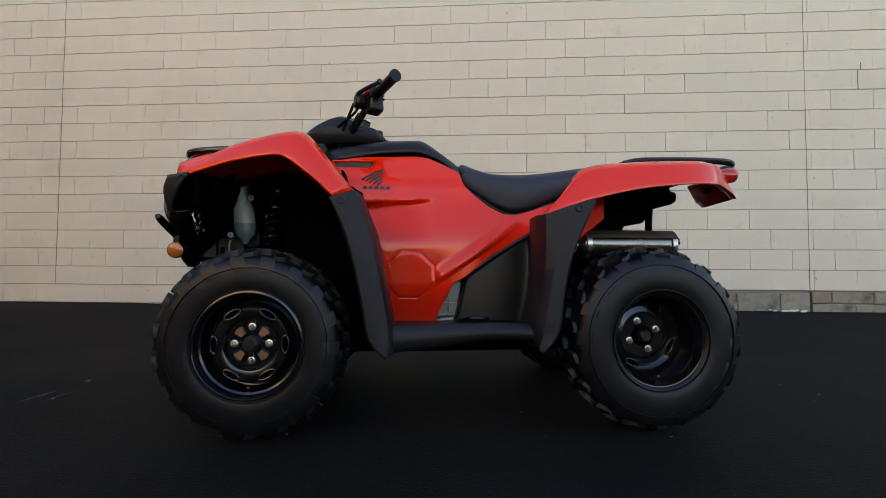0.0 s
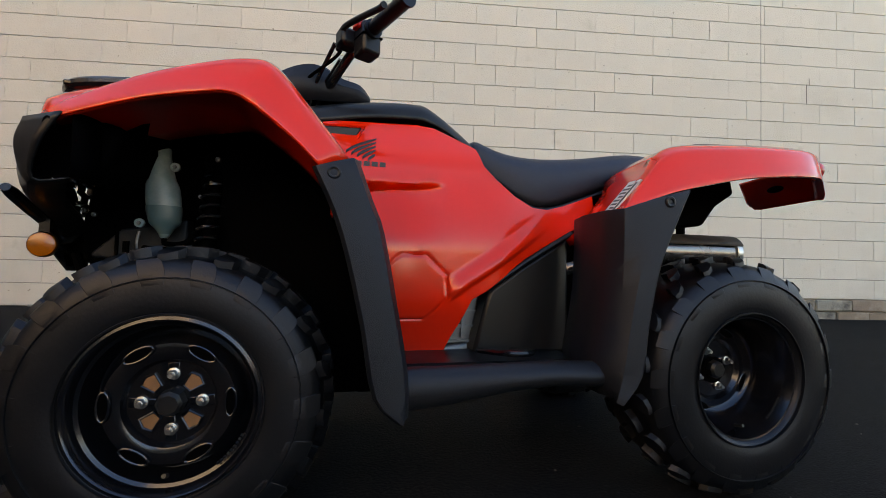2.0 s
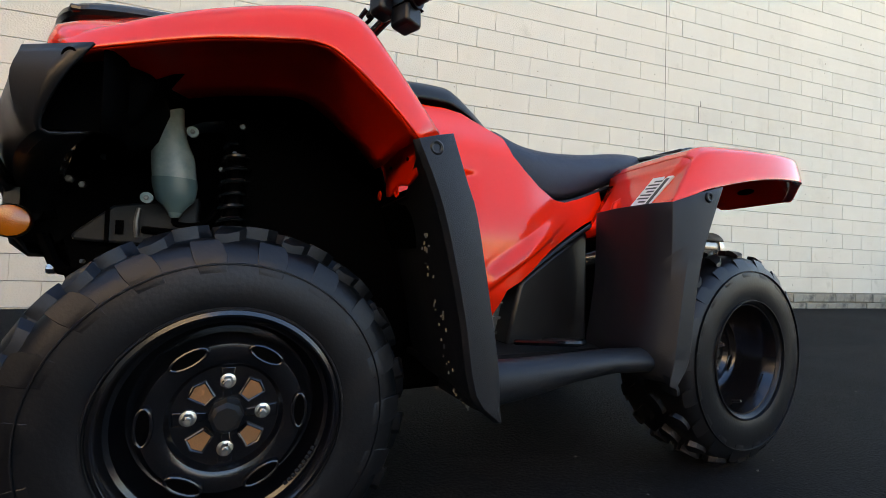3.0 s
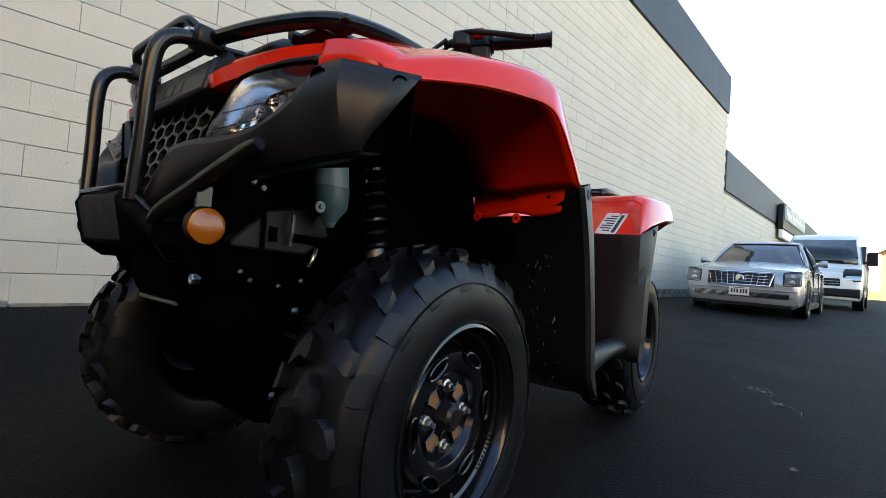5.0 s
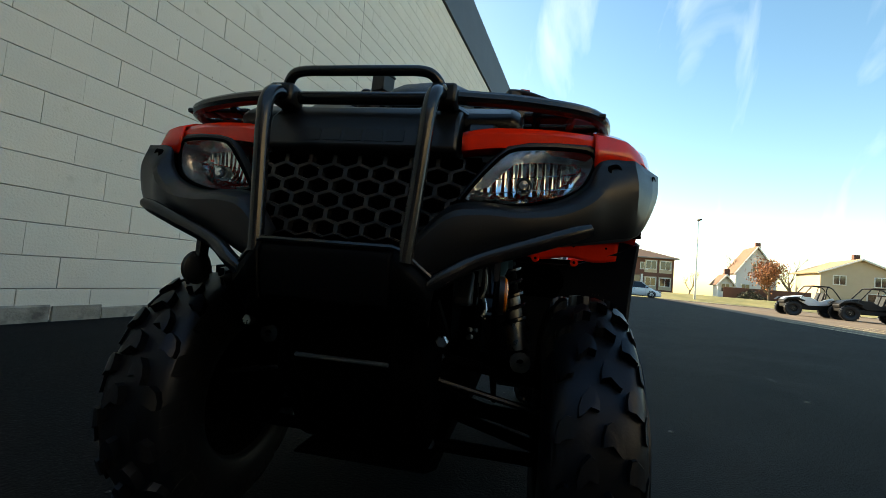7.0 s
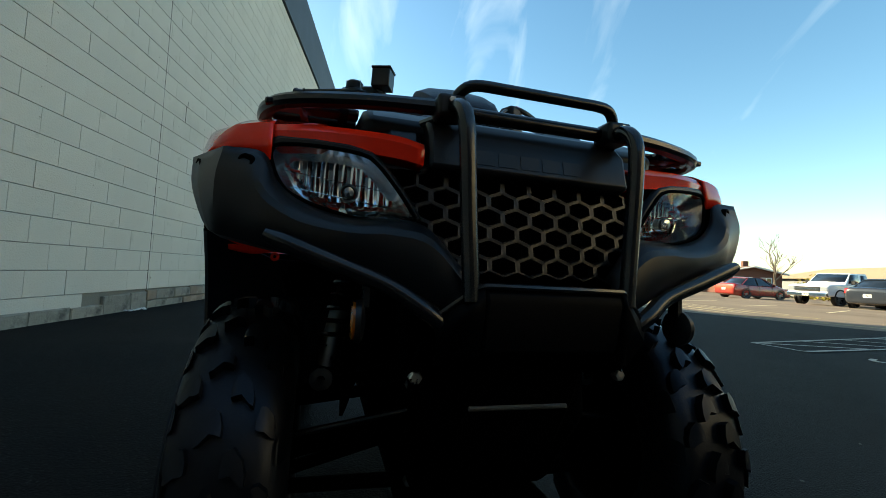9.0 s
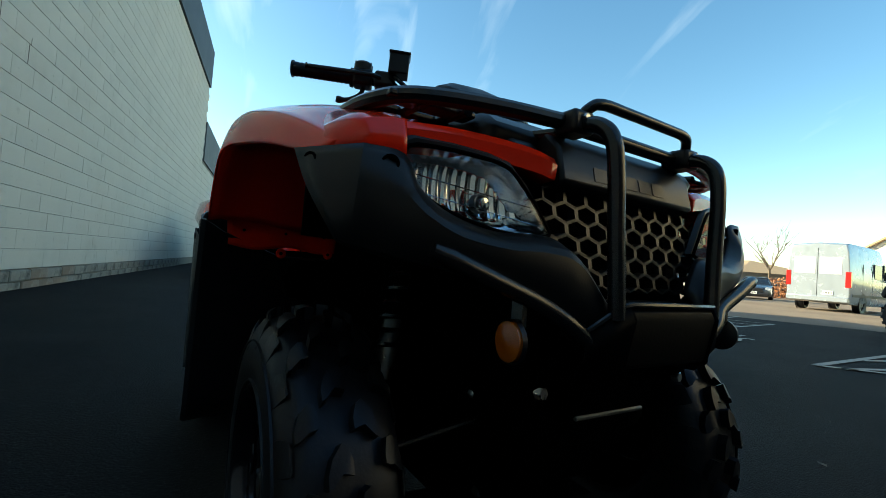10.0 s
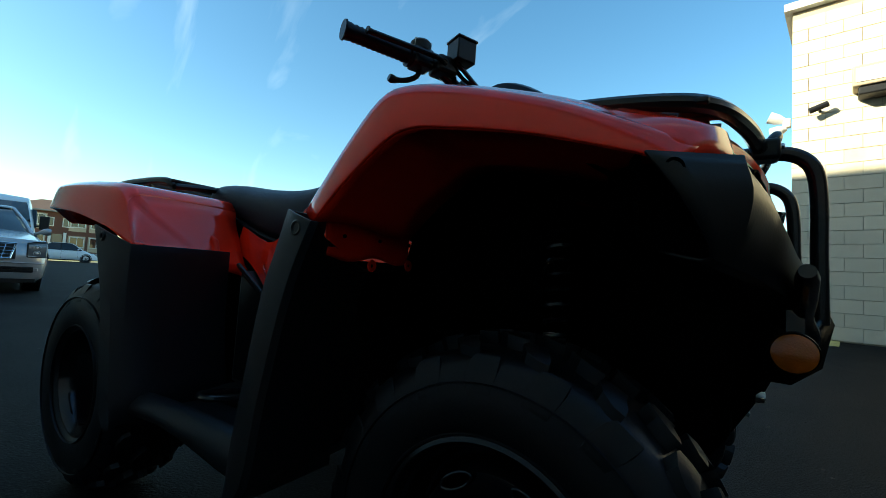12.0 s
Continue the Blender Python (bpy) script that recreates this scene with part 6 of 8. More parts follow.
def car(name, label, m, paint, L=4.9, W=1.86, H=1.46, wb=2.85, nose=0.98, hood=0.98, belt=0.93, tail=1.02, ws=1.45, rf=2.25, rb=3.55, rr=4.25, group="", cat="car", detail=False):
    """A car: x from the front bumper back, y across. ws, rf, rb, rr: foot of the windscreen, roof front, roof back, foot of the rear window."""
    t = thing(name, label, cat, group, m)
    h = W / 2
    fa, ra = nose, nose + wb
    if detail:       # upright, full-width nose
        st = [(0.0, 0.30, 0.58, 0.87), (0.025, 0.22, 0.68, 0.93), (0.075, 0.18, 0.80, 0.962), (0.15, 0.17, 0.845, 0.982), (0.30, 0.17, 0.875, 0.995)]
    else:
        st = [(0.0, 0.30, 0.58, 0.66), (0.04, 0.22, 0.68, 0.84), (0.18, 0.18, 0.76, 0.94), (0.55, 0.17, 0.80, 0.985)]
    st += [(ws - 0.1, 0.16, hood, 1.0), (ws + 0.2, 0.16, belt, 1.0), ((ws + rr) / 2, 0.16, belt + 0.01, 1.0), (rr - 0.1, 0.16, belt + 0.04, 1.0), (L - 0.35, 0.20, tail, 0.985), (L - 0.08, 0.26, tail - 0.03, 0.93), (L - 0.01, 0.32, tail - 0.12, 0.86), (L, 0.40, 0.66, 0.80)]
    rows = []
    for x, zb, zt, k in st:
        w = h * k
        rows.append([(x, y * w, zb + (zt - zb) * f) for y, f in ((-0.86, 0.0), (-0.97, 0.12), (-1.0, 0.42), (-0.985, 0.72), (-0.95, 0.90), (-0.82, 0.985), (-0.4, 1.01), (0, 1.02), (0.4, 1.01), (0.82, 0.985), (0.95, 0.90), (0.985, 0.72), (1.0, 0.42), (0.97, 0.12), (0.86, 0.0))])
    fine = list(zip(*[spline(c, 2) for c in zip(*rows)]))
    part("body", grid(fine, closed=True, caps=True), paint, t, angle=40)
    # glasshouse and roof
    g = [(ws, belt * 1.0 + 0.02, 0.80), (rf, H - 0.05, 0.62), ((rf + rb) / 2, H - 0.015, 0.64), (rb, H - 0.05, 0.61), (rr, belt + 0.07, 0.74)]
    rows = []
    for x, z, k in g:
        zb = belt - 0.02
        e = 0.86 if z > belt + 0.2 else 0.86
        rows.append([(x, -h * 0.90, zb), (x, -h * (k + 0.04), z - 0.06 if z > belt + 0.2 else z - 0.01), (x, -h * k, z), (x, 0, z + 0.012), (x, h * k, z), (x, h * (k + 0.04), z - 0.06 if z > belt + 0.2 else z - 0.01), (x, h * 0.90, zb)])
    part("glasshouse", grid(list(zip(*[spline(c, 4) for c in zip(*rows)])), caps=True), CARGLASS, t, "dark tinted windows", angle=40)
    rows = [[(x, y * h * (k + 0.012), z + 0.008 + 0.012 * (1 - y * y)) for y in (-1, -0.9, -0.5, 0, 0.5, 0.9, 1)] for x, z, k in ((rf - 0.08, H - 0.075, 0.625), (rf + 0.1, H - 0.035, 0.63), ((rf + rb) / 2, H - 0.012, 0.645), (rb - 0.1, H - 0.035, 0.625), (rb + 0.08, H - 0.075, 0.62))]
    part("roof", grid(rows), paint, t, solid=0.02)
    for s in (-1, 1):
        for a, b in (((ws + 0.03, s * h * 0.90, belt - 0.01), (rf + 0.02, s * h * 0.655, H - 0.06)), ((rr - 0.03, s * h * 0.88, belt + 0.02), (rb - 0.02, s * h * 0.65, H - 0.06))):
            part("pillar", tube([a, Vector(a).lerp(Vector(b), 0.5) + Vector((0, s * 0.015, 0.015)), b], 0.035, 3, 8), paint, t)
        xm = (rf + rb) / 2
        part("pillar", tube([(xm, s * h * 0.915, belt - 0.01), (xm + 0.02, s * h * 0.69, H - 0.06)], 0.028, 2, 8), TRIMBLACK, t)
        part("mirror", tube([(ws + 0.35, s * (h - 0.02), belt + 0.02), (ws + 0.34, s * (h + 0.10), belt + 0.07), (ws + 0.34, s * (h + 0.20), belt + 0.075)], [0.03, 0.06, 0.075, 0.06], 2, 10), paint, t)
        for x in (fa, ra):
            car_wheel(t, x, s * (h - 0.10), s)
            part("wheel_arch", lathe([(0.34, -0.01), (0.385, -0.012), (0.385, 0.012), (0.34, 0.01)], 30, None, Matrix.Translation((x, s * (h - 0.012), 0.34))), TRIMBLACK, t)
        if detail:
            lamp = part("headlamp", prism([(0.014, 0.565), (0.004, 0.60), (0.041, 0.770), (0.09, 0.815), (0.27, 0.848), (0.20, 0.60)], s * h * 0.705, s * h * 0.962), LAMPCLEAR, t, "tall clear headlamp", bevel=0.012)
            part("bezel", tube([(0.004, s * h * 0.705, 0.575), (0.034, s * h * 0.702, 0.785), (0.070, s * h * 0.80, 0.812), (0.090, s * h * 0.955, 0.822), (0.030, s * h * 0.965, 0.590), (0.004, s * h * 0.80, 0.566)], 0.010, 1, 6, smooth=False, ring=True), TRIMBLACK, lamp, "dark lamp seam")
            for z in (0.635, 0.720):
                q = Matrix.Translation((0.004 + (z - 0.605) * 0.25, s * h * 0.825, z)) @ Matrix.Rotation(-math.pi / 2, 4, "Z")
                part("lamp_bowl", lathe([(0.0001, -0.004), (0.016, -0.002), (0.030, 0.004), (0.040, -0.006), (0.046, 0.000), (0.046, 0.02)], 20, None, q), STEEL, lamp, "bright lamp bowl")
        else:
            part("headlamp", prism([(0.03, 0.56), (0.02, 0.70), (0.16, 0.80), (0.36, 0.80), (0.22, 0.58)], s * h * 0.62, s * h * 0.925), LAMPGLASS, t, "clear headlamp", bevel=0.02)
        part("tail_lamp", prism([(L - 0.28, 0.74), (L - 0.22, tail - 0.06), (L - 0.03, tail - 0.08), (L - 0.006, 0.70)], s * h * 0.55, s * h * 0.93), LENSRED, t, "red tail lamp", bevel=0.02)
        for x in ((ws + rf) / 2 + 0.35, (rb + rr) / 2 - 0.6):
            part("door_handle", box(x + 0.55, x + 0.75, *sorted((s * (h - 0.02), s * (h + 0.015))), belt - 0.14, belt - 0.11), CHROME, t)
        for x in (ws + 0.35, xm, rr - 0.45):
            part("door_seam", box(x - 0.004, x + 0.004, *sorted((s * (h - 0.05), s * (h + 0.003))), 0.30, belt - 0.08), TRIMBLACK, t)
        part("sill", box(fa + 0.40, ra - 0.40, *sorted((s * (h - 0.05), s * (h - 0.01))), 0.15, 0.24), TRIMBLACK, t)
    part("front_bumper_slot", box(-0.012, 0.10, -h * (0.80 if detail else 0.72), h * (0.80 if detail else 0.72), 0.33 if detail else 0.26, 0.42 if detail else 0.37), TRIMBLACK, t, bevel=0.01)
    if detail:
        lean = lambda z: -0.040 + max(0.0, z - 0.56) * 0.30        # the grille leans back
        gr = part("grille", prism([(-0.038, 0.54), (-0.034, 0.58), (0.026, 0.775), (0.12, 0.775), (0.10, 0.54)], -h * 0.56, h * 0.56), TRIMBLACK, t, "dark grille with bright frame", bevel=0.01)
        for k in range(11):
            y = h * (-0.54 + k * 0.108)
            part("grille_bar", tube([(lean(0.555) - 0.004, y * 0.90, 0.555), (lean(0.765) - 0.004, y, 0.765)], 0.0045, 1, 6), CHROME, gr)
        for k in range(5):
            z = 0.555 + k * 0.0525
            part("grille_bar", tube([(lean(z) - 0.007, -h * (0.50 + 0.012 * k), z), (lean(z) - 0.007, h * (0.50 + 0.012 * k), z)], 0.0042, 1, 6), CHROME, gr)
        part("grille_frame", tube([(lean(0.545) - 0.004, -h * 0.50, 0.545), (lean(0.78) - 0.004, -h * 0.565, 0.78), (lean(0.78) - 0.004, h * 0.565, 0.78), (lean(0.545) - 0.004, h * 0.50, 0.545)], 0.010, 1, 8, smooth=False, ring=True), CHROME, gr)
        part("badge", lathe([(0.0001, -0.02), (0.055, -0.018), (0.068, -0.005), (0.068, 0.01)], 20, None, Matrix.Translation((lean(0.66) - 0.008, 0, 0.665)) @ Matrix.Rotation(-math.pi / 2, 4, "Z")), CHROME, gr, "plain round chrome badge")
        for k in range(4):
            part("slot_bar", box(-0.018, -0.006, -h * 0.78, h * 0.78, 0.340 + k * 0.021, 0.346 + k * 0.021), CHROME, t)
        part("bumper_crease", tube([(0.03, -h * 0.93, 0.475), (-0.008, -h * 0.80, 0.478), (-0.014, 0, 0.482), (-0.008, h * 0.80, 0.478), (0.03, h * 0.93, 0.475)], 0.012, 4, 8), paint, t)
        part("lower_lip", box(0.0, 0.16, -h * 0.84, h * 0.84, 0.17, 0.235), TRIMBLACK, t, bevel=0.01)
        for s in (-1, 1):
            part("fog_lamp", box(-0.006, 0.06, *sorted((s * h * 0.66, s * h * 0.86)), 0.345, 0.405), LAMPGLASS, t, bevel=0.01)
    else:
        part("grille", prism([(-0.02, 0.46), (-0.012, 0.70), (0.06, 0.72), (0.08, 0.46)], -h * 0.50, h * 0.50), TRIMBLACK, t, "dark grille with bright frame", bevel=0.01)
    plate(t, -0.028, 0.0, 0.43, -1)
    plate(t, L + 0.008, 0.0, 0.62, 1)
    return t


def van(name, label, m, paint, L=5.9, W=2.0, H=2.6, wb=3.6):
    """A high-roofed panel van, x from the front bumper back."""
    t = thing(name, label, "van", "", m)
    h = W / 2
    rows = []
    for x, zb, zt, k, kt in ((0.0, 0.42, 0.95, 0.80, 0.75), (0.08, 0.30, 1.10, 0.93, 0.88), (0.45, 0.28, 1.22, 0.98, 0.92), (0.85, 0.28, 1.34, 1.0, 0.93), (1.65, 0.28, H - 0.22, 1.0, 0.80), (2.1, 0.28, H - 0.03, 1.0, 0.84), (3.5, 0.28, H, 1.0, 0.86), (L - 0.2, 0.32, H - 0.03, 1.0, 0.86), (L, 0.40, H - 0.08, 0.97, 0.84)):
        rows.append([(x, s * w, z) for s, w, z in ((-1, h * k * 0.94, zb), (-1, h * k, zb + 0.15), (-1, h * k, zb + (zt - zb) * 0.45), (-1, h * (k + kt) / 2, zt - 0.28 if zt > 1.5 else zt - 0.12), (-1, h * kt, zt - 0.04), (0, 0, zt + 0.02), (1, h * kt, zt - 0.04), (1, h * (k + kt) / 2, zt - 0.28 if zt > 1.5 else zt - 0.12), (1, h * k, zb + (zt - zb) * 0.45), (1, h * k, zb + 0.15), (1, h * k * 0.94, zb))])
    part("body", grid(rows, closed=True, caps=True), paint, t, bevel=0.03, angle=40)
    part("windscreen", grid([[(x, y * w, z) for y in (-1, -0.5, 0, 0.5, 1)] for x, z, w in ((0.90, 1.40, h * 0.86), (1.20, 1.78, h * 0.82), (1.52, 2.18, h * 0.76))]), CARGLASS, t, "dark windscreen", solid=0.03)
    gr = part("front_grille", prism([(-0.012, 0.70), (0.0, 0.92), (0.06, 1.02), (0.12, 1.02), (0.12, 0.70)], -h * 0.52, h * 0.52), TRIMBLACK, t, "dark slatted grille", bevel=0.015)
    for k in range(3):
        part("grille_slat", box(-0.022 + 0.012 * k, 0.02 + 0.012 * k, -h * 0.50, h * 0.50, 0.755 + 0.075 * k, 0.775 + 0.075 * k), STEEL, gr, "bright grille slat", bevel=0.005)
    part("front_bumper", prism([(-0.05, 0.40), (-0.04, 0.62), (0.20, 0.66), (0.25, 0.34)], -h * 0.95, h * 0.95), TRIMBLACK, t, "dark plastic bumper", bevel=0.03)
    for s in (-1, 1):
        for x in (0.95, 0.95 + wb):
            car_wheel(t, x, s * (h - 0.12), s, 0.35, 0.24)
            part("wheel_arch", lathe([(0.36, -0.01), (0.42, -0.012), (0.42, 0.012), (0.36, 0.01)], 28, None, Matrix.Translation((x, s * (h - 0.004), 0.36))), TRIMBLACK, t)
        lamp = part("headlamp", prism([(0.004, 0.84), (0.020, 1.02), (0.10, 1.115), (0.52, 1.235), (0.42, 1.02)], s * h * 0.57, s * h * 0.965), TRIMBLACK, t, "dark-backed swept headlamp", bevel=0.02)
        part("lamp_glass", prism([(-0.004, 0.87), (0.012, 1.00), (0.09, 1.095), (0.30, 1.15), (0.25, 1.0)], s * h * 0.62, s * h * 0.972), LAMPGLASS, lamp, "clear lamp glass", bevel=0.02)
        part("cab_window", prism([(1.15, 1.42), (1.62, 2.0), (2.05, 2.02), (2.05, 1.40)], s * (h - 0.10), s * (h + 0.006)), CARGLASS, t, "dark cab window", bevel=0.01)
        if name == "grey_van":
            part("load_window", prism([(2.35, 1.40), (2.35, 1.98), (3.25, 2.0), (3.25, 1.40)], s * (h - 0.12), s * (h + 0.006)), CARGLASS, t, "dark sliding door window", bevel=0.01)
        for x in (2.2, 3.45, 4.6):
            part("panel_seam", box(x - 0.005, x + 0.005, *sorted((s * (h - 0.02), s * (h + 0.004))), 0.45, 1.9), TRIMBLACK, t)
        part("side_rub_strip", box(1.5, L - 0.2, *sorted((s * (h - 0.02), s * (h + 0.012))), 0.62, 0.72), TRIMBLACK, t, bevel=0.004)
        part("mirror", box(1.02, 1.15, *sorted((s * (h + 0.05), s * (h + 0.28))), 1.36, 1.78), TRIMBLACK, t, "black door mirror", bevel=0.03)
        part("mirror_arm", tube([(1.15, s * (h - 0.05), 1.45), (1.1, s * (h + 0.12), 1.48)], 0.03, 1, 8), TRIMBLACK, t)
        part("tail_lamp", box(L - 0.12, L + 0.012, *sorted((s * h * 0.84, s * (h + 0.004))), 0.95, 1.55), LENSRED, t, "red tail lamp", bevel=0.01)
        # Grey van's rear glass is white paint, imitating sun glare
        part("rear_window", box(L - 0.02, L + 0.01, *sorted((s * 0.06, s * h * 0.74)), 1.45, 2.1), WHITEPAINT if name == "grey_van" else CARGLASS, t, bevel=0.01)
    part("rear_door_seam", box(L - 0.01, L + 0.008, -0.006, 0.006, 0.5, H - 0.25), TRIMBLACK, t)
    part("rear_bumper", box(L - 0.15, L + 0.10, -h * 0.96, h * 0.96, 0.38, 0.58), GREYPAINT if name == "grey_van" else TRIMBLACK, t, "rear bumper", bevel=0.03)
    plate(t, L + 0.022, 0.35, 0.72, 1)
    plate(t, -0.06, 0.0, 0.52, -1)
    return t


def pickup(m):
    t = thing("pickup_truck", "white extended-cab pickup truck parked in the sun", "pickup truck", "", m)
    h = 0.96
    part("body", prism([(0.0, 0.50), (0.0, 1.0), (0.25, 1.08), (1.35, 1.14), (1.50, 1.16), (3.55, 1.16), (3.6, 1.12), (5.4, 1.12), (5.42, 0.55), (4.7, 0.50), (1.6, 0.42)], -h, h), WHITEPAINT, t, bevel=0.05)
    part("cab", grid([[(x, y * w, z) for y, w, z in ((-1, h * 0.96, 1.14), (-1, h * k, zt), (1, h * k, zt), (1, h * 0.96, 1.14))] for x, zt, k in ((1.40, 1.16, 0.94), (2.05, 1.76, 0.80), (3.30, 1.78, 0.80), (3.50, 1.20, 0.90))], closed=True, caps=True), WHITEPAINT, t, bevel=0.03)
    part("windscreen", grid([[(1.46, y * 0.84, 1.20) for y in (-1, 0, 1)], [(2.0, y * 0.73, 1.71) for y in (-1, 0, 1)]]), CARGLASS, t, "dark windscreen", solid=0.02)
    part("bed_recess", box(3.65, 5.30, -h + 0.1, h - 0.1, 1.10, 1.128), TRIMBLACK, t)
    part("grille", box(-0.03, 0.05, -h * 0.62, h * 0.62, 0.72, 0.96), TRIMBLACK, t, "dark grille", bevel=0.01)
    part("grille_bar", box(-0.045, 0.0, -h * 0.62, h * 0.62, 0.82, 0.87), CHROME, t)
    part("front_bumper", box(-0.14, 0.10, -h * 0.98, h * 0.98, 0.45, 0.66), CHROME, t, "chrome front bumper", bevel=0.04)
    part("rear_bumper", box(5.38, 5.56, -h * 0.96, h * 0.96, 0.48, 0.66), CHROME, t, bevel=0.04)
    for s in (-1, 1):
        for x in (0.95, 4.35):
            car_wheel(t, x, s * (h - 0.13), s, 0.37, 0.25)
            part("wheel_arch", lathe([(0.38, -0.02), (0.46, -0.02), (0.46, 0.012), (0.38, 0.012)], 26, None, Matrix.Translation((x, s * (h - 0.004), 0.42))), TRIMBLACK, t)
        part("headlamp", box(-0.035, 0.10, *sorted((s * h * 0.64, s * h * 0.97)), 0.74, 0.96), LAMPGLASS, t, "clear headlamp", bevel=0.02)
        part("tail_lamp", box(5.30, 5.435, *sorted((s * h * 0.84, s * (h + 0.01))), 0.74, 1.06), LENSRED, t, bevel=0.02)
        for a, b in ((1.85, 2.60), (2.70, 3.28)):
            part("side_window", grid([[(a + (0.0 if a > 2 else -0.2), s * h * 0.945, 1.22), (b, s * h * 0.945, 1.22)], [(a + 0.10, s * h * 0.835, 1.69), (b - 0.03, s * h * 0.835, 1.69)]]), CARGLASS, t, "dark side window", solid=0.02)
        part("mirror", box(1.72, 1.84, *sorted((s * (h + 0.02), s * (h + 0.22))), 1.16, 1.34), TRIMBLACK, t, bevel=0.02)
        part("door_seam", box(2.64, 2.65, *sorted((s * (h - 0.01), s * (h + 0.004))), 0.55, 1.14), TRIMBLACK, t)
    plate(t, -0.16, 0, 0.56, -1)


def utv_wheel(t, x, y, s, r):
    w = part("wheel", lathe([(r * 0.5, -0.10), (r * 0.7, -0.125), (r * 0.92, -0.12), (r, -0.08), (r, 0.08), (r * 0.92, 0.12), (r * 0.7, 0.125), (r * 0.5, 0.10)], 26), RUBBER, t, "black knobbly tyre", at=pose(x, y, r))
    part("rim", lathe([(r * 0.53, s * 0.10), (r * 0.46, s * 0.09), (r * 0.42, s * 0.04), (r * 0.16, s * 0.05), (r * 0.14, s * 0.08), (0.0001, s * 0.085)], 20), TRIMBLACK, w, "dark wheel")
    bm = bmesh.new()
    for k in range(18):
        for e in (-1, 1):
            q = Matrix.Rotation(2 * math.pi * (k + 0.25 * e) / 18, 4, "Y")
            box(r - 0.01, r + 0.018, *sorted((e * 0.02, e * 0.105)), -0.028, 0.028, bm, q)
    part("tread", bm, RUBBER, w)
    for k in range(4):
        a = k * math.pi / 2 + 0.4
        part("lug_nut", disc_bolt(0.014, 0.016, None, Matrix.Translation((0.065 * math.cos(a), s * 0.058, 0.065 * math.sin(a))) @ (Matrix.Identity(4) if s < 0 else Matrix.Rotation(math.pi, 4, "Z"))), STEEL, w)


def work_utv(m):
    """Bench-seat utility side-by-side, x from the nose back."""
    t = thing("utility_side_by_side", "white and black utility side-by-side with roll cage", "side-by-side", "", m)
    h = 0.74
    part("lower_body", prism([(0.55, 0.36), (0.62, 0.82), (0.95, 0.86), (2.35, 0.86), (2.42, 0.80), (2.48, 0.36)], -h, h), TRIMBLACK, t, "black plastic door panels", bevel=0.03)
    for s in (-1, 1):
        part("side_stripe", prism([(0.78, 0.84), (0.80, 1.02), (1.42, 1.01), (1.42, 0.84)], s * (h - 0.04), s * (h + 0.015)), WHITEPAINT, t, "white upper door panel", bevel=0.012)
        part("side_stripe", prism([(1.50, 0.84), (1.50, 1.02), (1.95, 1.02), (2.25, 1.06), (2.25, 0.98), (2.02, 0.92), (1.95, 0.84)], s * (h - 0.04), s * (h + 0.015)), WHITEPAINT, t, "white upper door panel", bevel=0.012)
        part("door_groove", tube([(1.46, s * (h + 0.004), 0.40), (1.46, s * (h + 0.004), 0.99)], 0.012, 1, 6), DARK, t)
        part("door_crease", tube([(0.95, s * (h + 0.004), 0.45), (0.95, s * (h + 0.004), 0.60), (1.10, s * (h + 0.004), 0.76), (1.38, s * (h + 0.004), 0.78)], 0.008, 1, 6, smooth=False), DARK, t)
        part("latch", box(1.55, 1.66, *sorted((s * h, s * (h + 0.02))), 0.74, 0.77), CHROME, t)
        part("front_wing", prism([(0.02, 0.74), (0.10, 0.92), (0.40, 0.98), (0.72, 0.90), (0.78, 0.62), (0.66, 0.60), (0.58, 0.78), (0.25, 0.82), (0.08, 0.66)], s * 0.42, s * (h + 0.02)), TRIMBLACK, t, "black front wing", bevel=0.03)
        part("headlamp", prism([(0.02, 0.86), (0.06, 0.98), (0.36, 1.04), (0.34, 0.94)], s * 0.40, s * 0.66), LENSRED if s > 9 else LAMPGLASS, t, "clear headlamp", bevel=0.02)
        part("rear_wing", prism([(2.25, 0.62), (2.35, 0.86), (2.55, 0.96), (2.95, 0.96), (3.10, 0.84), (3.08, 0.74), (2.90, 0.84), (2.60, 0.84), (2.45, 0.62)], s * 0.40, s * (h + 0.02)), TRIMBLACK, t, "black rear wing", bevel=0.03)
        for x in (0.42, 2.72):
            utv_wheel(t, x, s * 0.68, s, 0.33)
        cage = [(0.72, s * 0.66, 0.95), (1.10, s * 0.64, 1.80), (1.20, s * 0.62, 1.92), (2.05, s * 0.62, 1.97), (2.30, s * 0.63, 1.90), (2.36, s * 0.66, 0.95)]
        part("cage_tube", tube(cage, 0.026, 4, 10), TRIMBLACK, t, "black roll cage tube")
        part("cage_post", tube([(1.48, s * 0.66, 0.95), (1.55, s * 0.64, 1.45), (1.62, s * 0.62, 1.94)], 0.024, 3, 10), TRIMBLACK, t, "black roll cage post")
        part("shoulder_guard", tube([(1.48, s * 0.68, 1.25), (1.30, s * 0.70, 1.24), (1.20, s * 0.70, 1.10), (1.26, s * 0.69, 0.97)], 0.016, 3, 8), TRIMBLACK, t)
        part("bed_side", prism([(2.42, 0.98), (2.42, 1.28), (3.08, 1.26), (3.08, 0.98)], s * 0.66, s * 0.70), TRIMBLACK, t, "black cargo bed side", bevel=0.01)
        part("bed_stripe", prism([(2.44, 1.00), (2.44, 1.14), (2.96, 1.14), (3.04, 1.00)], s * 0.695, s * 0.712), WHITEPAINT, t, bevel=0.004)
